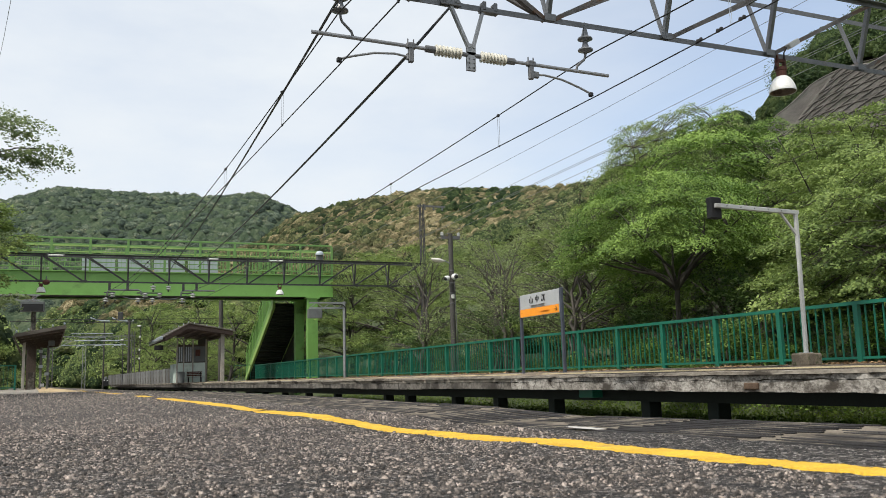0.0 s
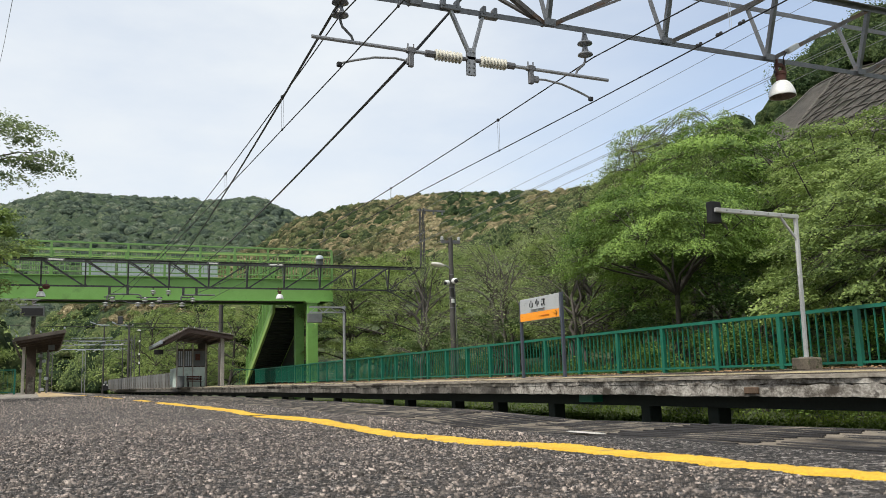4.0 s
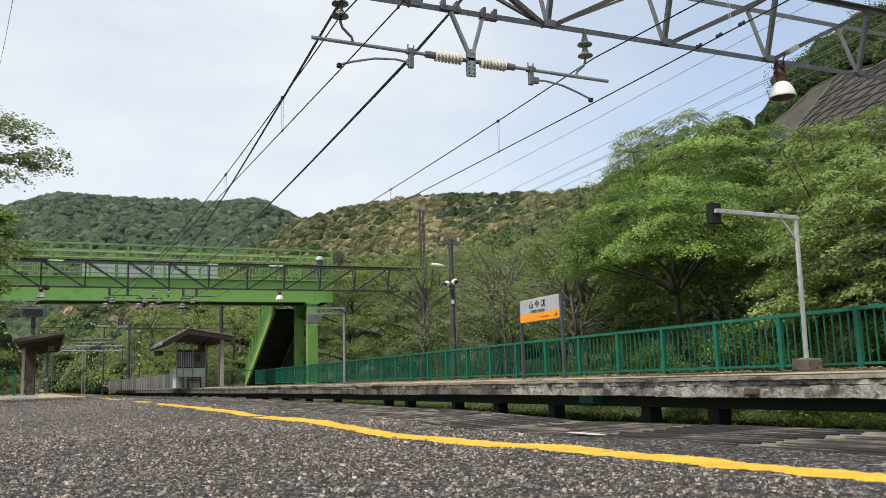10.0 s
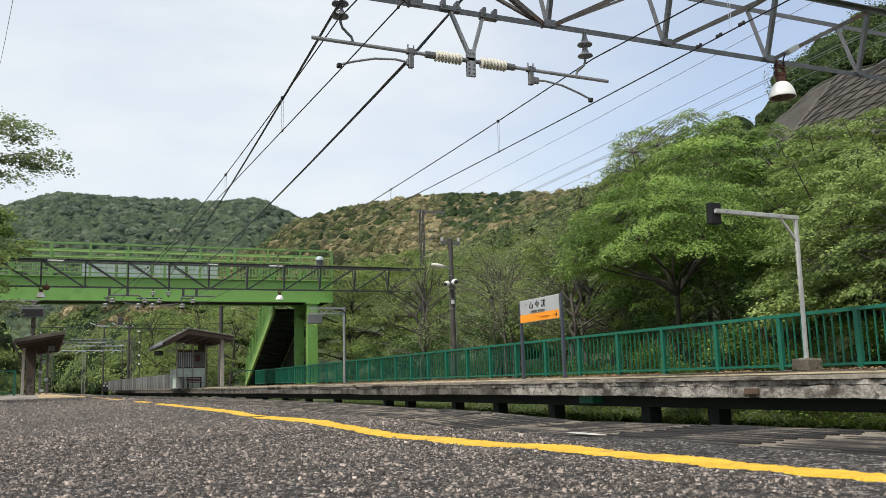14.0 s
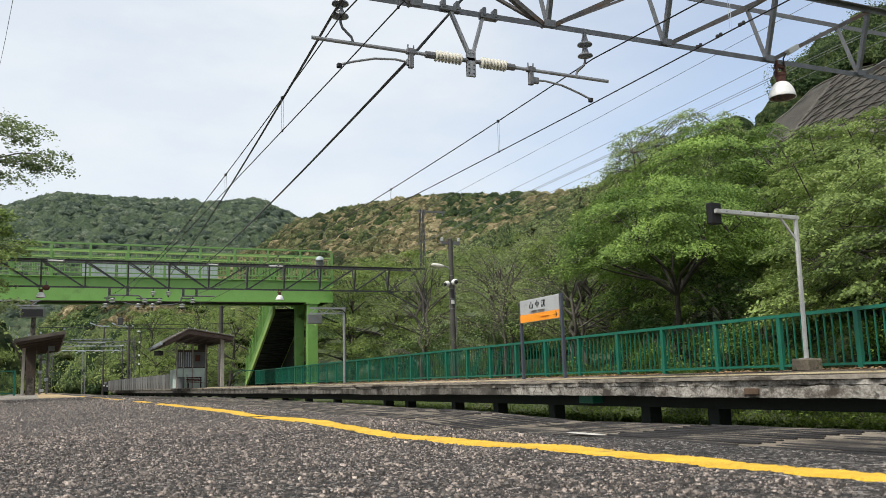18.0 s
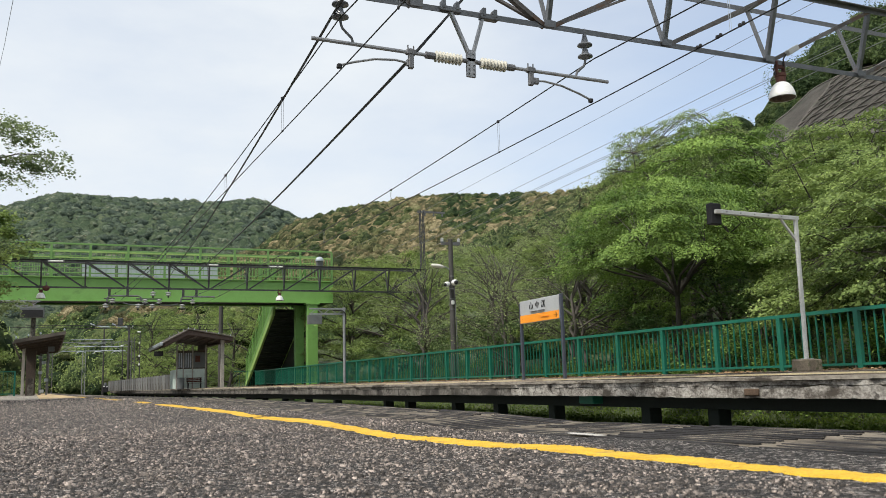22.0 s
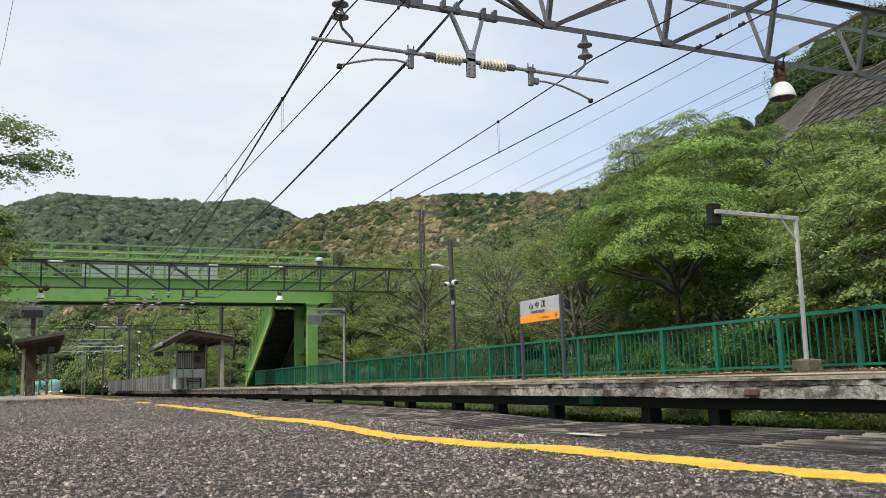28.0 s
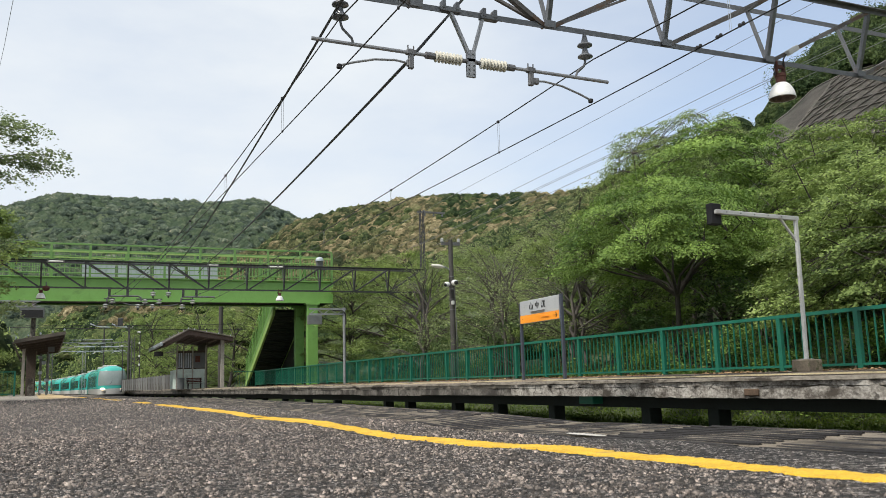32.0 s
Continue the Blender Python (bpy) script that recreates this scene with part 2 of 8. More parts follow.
M = {
    # the few palest chips also stand for sun glints, painted as colour
    "chip": material("stone_chip", (0.034, 0.028, 0.024), (0.235, 0.196, 0.168), 0.7, 0, 140, 420, 0.3, per="wide"),
    "yellow": material("yellow_line_paint", (0.50, 0.295, 0.018), (0.76, 0.475, 0.036), 0.8, 0, 9, 150, 1.0, (0.30, 0.21, 0.07), 0.66),
    "tactile": material("faded_tactile_yellow", (0.4232, 0.2951, 0.1351), (0.5925, 0.4372, 0.2401), 0.8, 0, 3, 60, 0.3, (0.2751, 0.2186, 0.1801), 0.6),
    "concrete": material("weathered_concrete", (0.105, 0.092, 0.078), (0.47, 0.445, 0.40), 0.9, 0, 5.5, 34, 1.0, (0.060, 0.050, 0.040), 0.55, stretch=(1, 0.8, 1.1), crack=2.6),
    "concrete_dark": material("dirty_concrete", (0.060, 0.053, 0.044), (0.22, 0.205, 0.18), 0.9, 0, 4, 28, 0.8, (0.036, 0.031, 0.026), 0.53, stretch=(1, 0.7, 0.7), crack=2.4),
    "pale": material("pale_concrete", (0.07063, 0.0565, 0.04321), (0.3323, 0.2784, 0.2118), 0.9, 0, 1.1, 7, 0.5, (0.0457, 0.03739, 0.02991), 0.54, stretch=(1.5, 0.16, 1), crisp=True),
    "post_concrete": material("pale_post", (0.22, 0.20, 0.175), (0.40, 0.375, 0.335), 0.85, 0, 3, 50, 0.3, (0.13, 0.115, 0.095), 0.62, stretch=(1, 1, 0.4)),
    "paving": material("pale_paving", (0.2125, 0.1867, 0.155), (0.425, 0.3786, 0.315), 0.9, 0, 0.8, 9, 0.4, (0.1275, 0.1089, 0.09), 0.56, crisp=True),
    "edge_bar": material("dark_edge_strip", (0.01728, 0.0162, 0.01674), (0.0378, 0.0351, 0.03402), 0.9, 0, 8, 120, 0.5, (0.0918, 0.081, 0.0675), 0.64, per="object", stretch=(1, 0.6, 1)),
    "edge_bed": material("edge_slab", (0.085, 0.072, 0.056), (0.235, 0.20, 0.155), 0.9, 0, 7, 70, 0.8, (0.04093, 0.03427, 0.02819), 0.56),
    "fence": material("sea_green_paint", (0.0040, 0.096, 0.060), (0.0072, 0.136, 0.0865), 0.45, 0, 3, 50, 0.08, (0.023, 0.1129, 0.07392), 0.68),
    "bridge": material("lime_green_paint", (0.1477, 0.3096, 0.0675), (0.1847, 0.372, 0.0945), 0.5, 0, 1.2, 30, 0.06, (0.1163, 0.228, 0.05906), 0.64),
    "bridge_rail": material("railing_green_paint", (0.1163, 0.24, 0.06075), (0.1505, 0.294, 0.08438), 0.5, 0, 1.2, 30, 0.06),
    "steel_black": material("sooty_steel", (0.040, 0.040, 0.042), (0.09, 0.09, 0.094), 0.6, 0.4, 5, 60, 0.1, (0.08, 0.055, 0.04), 0.66),
    # paler copy of the bridge green; puts sunlight on the hand rail as colour
    "bridge_light": material("paler_bridge_green", (0.22, 0.36, 0.09), (0.30, 0.43, 0.13), 0.5, 0, 1.2, 30, 0.06),
    # near black: the shade below bridge and stairs is put into this colour
    "soffit": material("shade_dark_soffit", (0.012, 0.016, 0.012), (0.028, 0.034, 0.026), 0.8, 0, 2, 30, 0.2),
    # green steel taken near black, with the shade under the platform slab in it
    "beam": material("shaded_green_steel", (0.003, 0.008, 0.0065), (0.007, 0.015, 0.012), 0.85, 0, 2, 30, 0.2),
    "steel": material("galvanised_steel", (0.22, 0.225, 0.235), (0.36, 0.365, 0.375), 0.5, 0.55, 5, 60, 0.1, (0.20, 0.16, 0.13), 0.68),
    "steel_mid": material("dulled_steel", (0.104, 0.108, 0.1136), (0.184, 0.188, 0.1944), 0.5, 0.5, 5, 60, 0.1, (0.128, 0.096, 0.072), 0.66),
    "steel_worn": material("rusting_steel", (0.060, 0.050, 0.045), (0.20, 0.19, 0.185), 0.6, 0.45, 3, 40, 0.1, (0.13, 0.085, 0.06), 0.56, crisp=True),
    "steel_dark": material("weathered_steel", (0.10, 0.10, 0.105), (0.20, 0.20, 0.205), 0.55, 0.5, 5, 60, 0.1, (0.14, 0.09, 0.06), 0.64),
    "wire": material("cable", (0.012, 0.012, 0.013), (0.03, 0.03, 0.032), 0.5, 0.3, 5, 60, 0),
    "wire_thin": material("bare_wire", (0.16, 0.165, 0.18), (0.26, 0.265, 0.28), 0.5, 0.4, 5, 60, 0),
    "porcelain": material("cream_porcelain", (0.52, 0.50, 0.43), (0.70, 0.68, 0.60), 0.25, 0, 8, 60, 0.05),
    "insulator": material("grey_glazed_insulator", (0.085, 0.090, 0.100), (0.20, 0.21, 0.225), 0.22, 0, 8, 60, 0.05),
    "white": material("white_enamel", (0.62, 0.62, 0.60), (0.80, 0.80, 0.78), 0.35, 0, 3, 50, 0.05, (0.42, 0.40, 0.36), 0.68),
    "rust": material("rusty_red_metal", (0.06, 0.022, 0.016), (0.13, 0.05, 0.035), 0.75, 0.2, 9, 80, 0.2),
    "black": material("black_plastic", (0.008, 0.008, 0.009), (0.016, 0.016, 0.018), 0.8, 0, 5, 60, 0.05),
    "sign_grey": material("sign_face_grey", (0.33, 0.345, 0.355), (0.42, 0.435, 0.445), 0.4, 0, 2, 40, 0.03, (0.28, 0.29, 0.295), 0.64),
    "sign_orange": material("sign_band_orange", (0.80, 0.27, 0.015), (0.90, 0.34, 0.03), 0.4, 0, 2, 40, 0.03),
    "sign_ink": material("sign_ink", (0.012, 0.012, 0.014), (0.022, 0.022, 0.024), 0.5, 0, 5, 60, 0),
    "sign_ink_pale": material("sign_ink_pale", (0.195, 0.21, 0.225), (0.27, 0.285, 0.3), 0.5, 0, 5, 60, 0),
    "sign_post": material("slate_post_paint", (0.035, 0.042, 0.06), (0.06, 0.068, 0.09), 0.5, 0, 5, 60, 0.05),
    "wood_dark": material("dark_stained_timber", (0.032, 0.023, 0.018), (0.088, 0.064, 0.050), 0.8, 0, 3, 40, 0.4, stretch=(6, 1, 6)),
    "roof_sheet": material("grey_brown_roof", (0.075, 0.062, 0.052), (0.16, 0.14, 0.12), 0.8, 0, 2, 40, 0.3, (0.06, 0.07, 0.04), 0.6),
    "flash": material("pale_metal_edge", (0.34, 0.38, 0.42), (0.46, 0.50, 0.54), 0.4, 0.4, 3, 50, 0.05),
    "teal": material("pale_teal_panel", (0.46, 0.55, 0.50), (0.60, 0.68, 0.62), 0.6, 0, 2, 40, 0.05, (0.2095, 0.2449, 0.2125), 0.64),
    "panel_grey": material("grey_panel", (0.09058, 0.09827, 0.09727), (0.1472, 0.1573, 0.1556), 0.7, 0, 2, 40, 0.1, (0.08303, 0.08656, 0.08557), 0.6),
    "ballast": material("ballast", (0.06, 0.052, 0.045), (0.20, 0.18, 0.155), 0.95, 0, 3, 40, 0.9),
    "rail": material("rail_steel", (0.10, 0.055, 0.035), (0.18, 0.11, 0.075), 0.6, 0.4, 3, 60, 0.1),
    "rail_head": material("rail_head", (0.4, 0.4, 0.41), (0.55, 0.55, 0.56), 0.25, 0.9, 3, 60, 0.02),
    "sleeper": material("sleeper", (0.18, 0.17, 0.155), (0.30, 0.285, 0.26), 0.9, 0, 4, 50, 0.4),
    "soil": material("grassy_soil", (0.028, 0.040, 0.014), (0.065, 0.085, 0.028), 0.95, 0, 0.15, 3, 0.6, (0.05, 0.04, 0.025), 0.64),
    "bark": material("grey_brown_bark", (0.030, 0.025, 0.021), (0.085, 0.074, 0.064), 0.9, 0, 3, 30, 0.8, stretch=(3, 3, 0.6)),
    "bark_pale": material("grey_twig", (0.034, 0.029, 0.024), (0.125, 0.112, 0.097), 0.9, 0, 3, 30, 0.5, stretch=(3, 3, 0.6)),
    "wall_frame": material("slope_grid_concrete", (0.050, 0.045, 0.039), (0.105, 0.095, 0.082), 0.9, 0, 0.5, 6, 0.5, (0.034, 0.034, 0.0306), 0.58),
    "wall_fill": material("slope_fill", (0.085, 0.079, 0.070), (0.175, 0.163, 0.145), 0.95, 0, 0.4, 5, 0.6, (0.05, 0.052, 0.036), 0.62),
    "train_teal": material("train_teal_paint", (0.045, 0.36, 0.31), (0.065, 0.43, 0.375), 0.25, 0, 1, 20, 0),
    "train_white": material("train_silver_white", (0.50, 0.50, 0.48), (0.60, 0.60, 0.58), 0.3, 0.1, 1, 20, 0),
    "train_glass": material("train_tinted_glass", (0.016, 0.075, 0.076), (0.026, 0.100, 0.100), 0.2, 0, 1, 20, 0),
    # windscreen base is pale: the sky's reflection is painted into it
    "train_screen": material("sky_toned_windscreen", (0.20, 0.25, 0.245), (0.27, 0.32, 0.315), 0.08, 0, 1, 20, 0),
    "train_under": material("train_underframe", (0.02, 0.02, 0.02), (0.05, 0.05, 0.05), 0.8, 0, 3, 20, 0.1),
    "leaf_spring": leaf_material("spring_leaf", (0.045, 0.098, 0.022), (0.285, 0.42, 0.092), 0.5, glow=0.26),
    "leaf_mid": leaf_material("summer_leaf", (0.085, 0.140, 0.038), (0.33, 0.42, 0.135), 0.4, glow=0.40),
    "leaf_side": leaf_material("side_tree_leaf", (0.062, 0.100, 0.042), (0.27, 0.335, 0.155), 0.6, glow=0.45),
    "leaf_bush": leaf_material("shrub_leaf", (0.03145, 0.06696, 0.01987), (0.1348, 0.2052, 0.05763), 0.5, glow=0.3),
    "leaf_dark": leaf_material("evergreen_leaf", (0.028, 0.060, 0.020), (0.125, 0.175, 0.055), 0.3, glow=0.25),
    "leaf_pale": leaf_material("pale_leaf", (0.060, 0.104, 0.028), (0.35, 0.45, 0.135), 0.5, glow=0.34),
    "leaf_olive": leaf_material("olive_leaf", (0.125, 0.170, 0.068), (0.40, 0.47, 0.205), 0.5, glow=0.42),
    "hill_near": leaf_material("hillside_leaf", (0.035, 0.062, 0.022), (0.165, 0.215, 0.080), 0.22, (0.3764, 0.2941, 0.1871), 0.64, 0.035, 0.25),
    "hill_mid_leaf": leaf_material("lineside_leaf", (0.095, 0.155, 0.046), (0.42, 0.52, 0.17), 0.15, glow=0.4),
    "grass": leaf_material("grass_blade", (0.070, 0.125, 0.022), (0.22, 0.30, 0.060), 0.5, glow=0.4),
}


def asphalt_material(name):
    """Worn asphalt: stone chips in dark binder, told apart one by one."""
    m = bpy.data.materials.new(name)
    m.use_nodes = True
    n, l = m.node_tree.nodes, m.node_tree.links
    p = n["Principled BSDF"]
    p.inputs["Roughness"].default_value = 0.88
    tc = n.new("ShaderNodeTexCoord")
    cells, small, stain = n.new("ShaderNodeTexVoronoi"), n.new("ShaderNodeTexVoronoi"), n.new("ShaderNodeTexNoise")
    cells.inputs["Scale"].default_value, small.inputs["Scale"].default_value = 170.0, 380.0
    stain.inputs["Scale"].default_value, stain.inputs["Detail"].default_value = 1.7, 8
    for q in (cells, small, stain):
        l.new(tc.outputs["Object"], q.inputs["Vector"])
    r1 = n.new("ShaderNodeValToRGB")
    e = r1.color_ramp.elements
    # darkest stop: binder and painted pit shade; palest stop: chips and painted glints
    e[0].position, e[0].color = 0.26, (0.009, 0.0074, 0.0063, 1)
    e[1].position, e[1].color = 0.98, (0.50, 0.45, 0.41, 1)
    for pos, col in ((0.55, (0.044, 0.0365, 0.031, 1)), (0.82, (0.115, 0.096, 0.083, 1))):
        k = e.new(pos)
        k.color = col
    sep = n.new("ShaderNodeSeparateColor")
    l.new(cells.outputs["Color"], sep.inputs["Color"])
    l.new(sep.outputs["Red"], r1.inputs["Fac"])
    clump = n.new("ShaderNodeTexVoronoi")
    clump.inputs["Scale"].default_value = 48.0
    l.new(tc.outputs["Object"], clump.inputs["Vector"])
    csep = n.new("ShaderNodeSeparateColor")
    l.new(clump.outputs["Color"], csep.inputs["Color"])
    tone = n.new("ShaderNodeMapRange")
    tone.inputs["To Min"].default_value, tone.inputs["To Max"].default_value = 0.5, 1.45
    l.new(csep.outputs["Green"], tone.inputs["Value"])
    r2 = n.new("ShaderNodeMapRange")
    r2.inputs["From Min"].default_value, r2.inputs["From Max"].default_value = 0.35, 0.65
    r2.inputs["To Min"].default_value, r2.inputs["To Max"].default_value = 0.72, 1.25
    l.new(stain.outputs["Fac"], r2.inputs["Value"])
    hs = n.new("ShaderNodeHueSaturation")
    both = n.new("ShaderNodeMath")
    both.operation = "MULTIPLY"
    l.new(r2.outputs["Result"], both.inputs[0])
    l.new(tone.outputs["Result"], both.inputs[1])
    l.new(both.outputs[0], hs.inputs["Value"])
    l.new(r1.outputs["Color"], hs.inputs["Color"])
    l.new(hs.outputs["Color"], p.inputs["Base Color"])
    h = n.new("ShaderNodeMath")
    h.operation = "ADD"
    l.new(cells.outputs["Distance"], h.inputs[0])
    l.new(small.outputs["Distance"], h.inputs[1])
    bp = n.new("ShaderNodeBump")
    bp.invert = True
    bp.inputs["Strength"].default_value, bp.inputs["Distance"].default_value = 1.0, 0.006
    l.new(h.outputs[0], bp.inputs["Height"])
    l.new(bp.outputs["Normal"], p.inputs["Normal"])
    return m


def canopy_material(name, green, bloom, spread=0.3, region=0.012, tuft=1.1):
    """Tree crowns seen from afar: one tone a crown, shifted over stretches of the hill, with leafy grain; where the
    chinquapins stand ("bloom") the crowns are in yellow-brown flower."""
    m = bpy.data.materials.new(name)
    m.use_nodes = True
    n, l = m.node_tree.nodes, m.node_tree.links
    p = n["Principled BSDF"]
    p.inputs["Roughness"].default_value, p.inputs["Specular IOR Level"].default_value = 0.95, 0.1
    tone, kind, tc = n.new("ShaderNodeAttribute"), n.new("ShaderNodeAttribute"), n.new("ShaderNodeTexCoord")
    tone.attribute_name, kind.attribute_name = "tone", "bloom"
    wide, tufts = n.new("ShaderNodeTexNoise"), n.new("ShaderNodeTexVoronoi")
    wide.inputs["Scale"].default_value, wide.inputs["Detail"].default_value = region, 3
    tufts.inputs["Scale"].default_value = tuft
    for q in (wide, tufts):
        l.new(tc.outputs["Object"], q.inputs["Vector"])
    grain = n.new("ShaderNodeSeparateColor")
    l.new(tufts.outputs["Color"], grain.inputs["Color"])
    total = None
    for src, gain in ((tone.outputs["Fac"], 0.70), (wide.outputs["Fac"], 0.9), (grain.outputs["Red"], spread)):
        k = n.new("ShaderNodeMath")
        k.operation = "MULTIPLY_ADD"
        k.inputs[1].default_value, k.inputs[2].default_value = gain, -0.45 - spread / 2
        l.new(src, k.inputs[0])
        if total is not None:
            l.new(total, k.inputs[2])
        total = k.outputs[0]
    mix = n.new("ShaderNodeMix")
    mix.data_type = "RGBA"
    for stops, slot in ((green, "A"), (bloom, "B")):
        ramp = n.new("ShaderNodeValToRGB")
        e = ramp.color_ramp.elements
        e[0].position, e[0].color = stops[0][0], (*stops[0][1], 1)
        e[1].position, e[1].color = stops[-1][0], (*stops[-1][1], 1)
        for pos, col in stops[1:-1]:
            q = e.new(pos)
            q.color = (*col, 1)
        l.new(total, ramp.inputs["Fac"])
        l.new(ramp.outputs["Color"], mix.inputs[slot])
    l.new(kind.outputs["Fac"], mix.inputs["Factor"])
    l.new(mix.outputs["Result"], p.inputs["Base Color"])
    leafy, bp = n.new("ShaderNodeTexNoise"), n.new("ShaderNodeBump")
    leafy.inputs["Scale"].default_value, leafy.inputs["Detail"].default_value, leafy.inputs["Roughness"].default_value = 1.6, 6, 0.7
    l.new(tc.outputs["Object"], leafy.inputs["Vector"])
    bp.inputs["Strength"].default_value, bp.inputs["Distance"].default_value = 1.0, 2.2
    heap = n.new("ShaderNodeMath")
    heap.operation, heap.inputs[1].default_value = "MULTIPLY_ADD", -0.55
    l.new(tufts.outputs["Distance"], heap.inputs[0])
    l.new(leafy.outputs["Fac"], heap.inputs[2])
    l.new(heap.outputs[0], bp.inputs["Height"])
    l.new(bp.outputs["Normal"], p.inputs["Normal"])
    return m


GREENS = [(0.05, (0.034, 0.060, 0.028)), (0.4, (0.078, 0.118, 0.048)), (0.75, (0.160, 0.205, 0.078)), (0.98, (0.26, 0.275, 0.120))]
M["canopy_mid"] = canopy_material("hillside_canopy", GREENS, [(0.05, (0.105, 0.110, 0.056)), (0.30, (0.175, 0.160, 0.084)), (0.50, (0.300, 0.252, 0.136)), (0.75, (0.47, 0.392, 0.225)), (0.95, (0.66, 0.56, 0.35))], 0.5)
# the bluish haze of distance is mixed into the ridge's greens
M["canopy_far"] = canopy_material("hazed_ridge_canopy", [(0.05, (0.074, 0.103, 0.080)), (0.4, (0.122, 0.162, 0.116)), (0.7, (0.195, 0.240, 0.165)), (0.98, (0.40, 0.37, 0.27))], [(0.1, (0.076, 0.113, 0.068)), (0.9, (0.19, 0.228, 0.135))], 0.5, 0.006, 0.6)
CLIFF = [(0.05, (0.032, 0.056, 0.022)), (0.5, (0.075, 0.112, 0.040)), (0.95, (0.160, 0.200, 0.075))]
M["canopy_cliff"] = canopy_material("evergreen_canopy", CLIFF, CLIFF, 0.6, 0.05, 2.4)
M["porcelain_dull"] = material("dusty_porcelain", (0.30, 0.31, 0.31), (0.46, 0.47, 0.46), 0.35, 0, 8, 60, 0.05)
M["asphalt"] = asphalt_material("asphalt")
for key in ("edge_bar", "edge_bed"):
    M[key].node_tree.nodes["Principled BSDF"].inputs["Specular IOR Level"].default_value = 0.2
lamp_glow = bpy.data.materials.new("headlight_glow")
lamp_glow.use_nodes = True
lamp_glow.node_tree.nodes["Principled BSDF"].inputs["Emission Color"].default_value = (1.0, 0.80, 0.50, 1)
lamp_glow.node_tree.nodes["Principled BSDF"].inputs["Emission Strength"].default_value = 2.5
M["glow"] = lamp_glow


# ---- mesh helpers ----
def finish(name, bm, mat, smooth=False):
    me = bpy.data.meshes.new(name)
    bm.normal_update()
    bm.to_mesh(me)
    bm.free()
    me.materials.append(mat)
    if smooth:
        me.polygons.foreach_set("use_smooth", [True] * len(me.polygons))
    return me


def part(name, bm, mat, parent=None, label="", smooth=False):
    ob = new(name, finish(name, bm, mat, smooth))
    ob.parent = parent
    if label:
        ob["label"] = label
    return ob


def share(name, mesh, m, parent):
    ob = new(name, mesh)
    ob.parent = parent
    ob.matrix_basis = m
    return ob


def thing(name, m, label, category, group="", kind=""):
    ob = new(name)
    ob.matrix_basis = m
    return tagged(ob, label, category, group, kind)


def arrays(name, verts, faces, mat, smooth=False):
    """A mesh from numpy arrays; every face has the same number of corners."""
    verts, faces = np.asarray(verts, dtype=np.float32), np.asarray(faces, dtype=np.int32)
    me = bpy.data.meshes.new(name)
    me.vertices.add(len(verts))
    me.vertices.foreach_set("co", verts.ravel())
    k = faces.shape[1]
    me.loops.add(len(faces) * k)
    me.loops.foreach_set("vertex_index", faces.ravel())
    me.polygons.add(len(faces))
    me.polygons.foreach_set("loop_start", np.arange(0, len(faces) * k, k, dtype=np.int32))
    if smooth:
        me.polygons.foreach_set("use_smooth", np.ones(len(faces), dtype=bool))
    me.update(calc_edges=True)
    me.validate()
    me.materials.append(mat)
    return me


def box(bm, x0, x1, y0, y1, z0, z1, bevel=0.0):
    r = bmesh.ops.create_cube(bm, size=1.0, matrix=Matrix.Translation(((x0 + x1) / 2, (y0 + y1) / 2, (z0 + z1) / 2)) @ Matrix.Diagonal((abs(x1 - x0), abs(y1 - y0), abs(z1 - z0), 1)))
    if bevel:
        es = list({e for v in r["verts"] for e in v.link_edges})
        bmesh.ops.bevel(bm, geom=es, offset=bevel, segments=1, affect="EDGES")
    return bm


def bar(bm, p, q, w, h=None, n=4, top=None):
    """A straight member from p to q: square or round, tapered if top is given."""
    p, q = Vector(p), Vector(q)
    d = q - p
    h = h or w
    m = Matrix.Translation((p + q) / 2) @ d.to_track_quat("Z", "Y").to_matrix().to_4x4()
    if n == 4:
        bmesh.ops.create_cube(bm, size=1.0, matrix=m @ Matrix.Diagonal((w, h, d.length, 1)))
    else:
        bmesh.ops.create_cone(bm, cap_ends=True, segments=n, radius1=w / 2, radius2=(top if top is not None else w) / 2, depth=d.length, matrix=m)
    return bm


def angle_bar(bm, p, q, w, t=0.008, flip=1):
    """An angle-iron member from p to q."""
    p, q = Vector(p), Vector(q)
    d = (q - p).normalized()
    side = d.cross(Vector((0, 1, 0)))
    side = side.normalized() if side.length > 0.1 else Vector((1, 0, 0))
    back = Vector((0, flip, 0))
    bar2 = lambda a, b, u, v: [bm.verts.new(c) for c in (a - u - v, a + u - v, a + u + v, a - u + v, b - u - v, b + u - v, b + u + v, b - u + v)]
    for u, v in ((side * w / 2, back * t / 2), (side * t / 2, back * w / 2)):
        off = Vector((0, 0, 0)) if u.length > v.length else side * (w / 2 - t / 2) + back * (w / 2 + t / 2)
        k = bar2(p + off, q + off, u, v)
        for f in ((0, 3, 2, 1), (4, 5, 6, 7), (0, 1, 5, 4), (1, 2, 6, 5), (2, 3, 7, 6), (3, 0, 4, 7)):
            bm.faces.new([k[i] for i in f])
    return bm


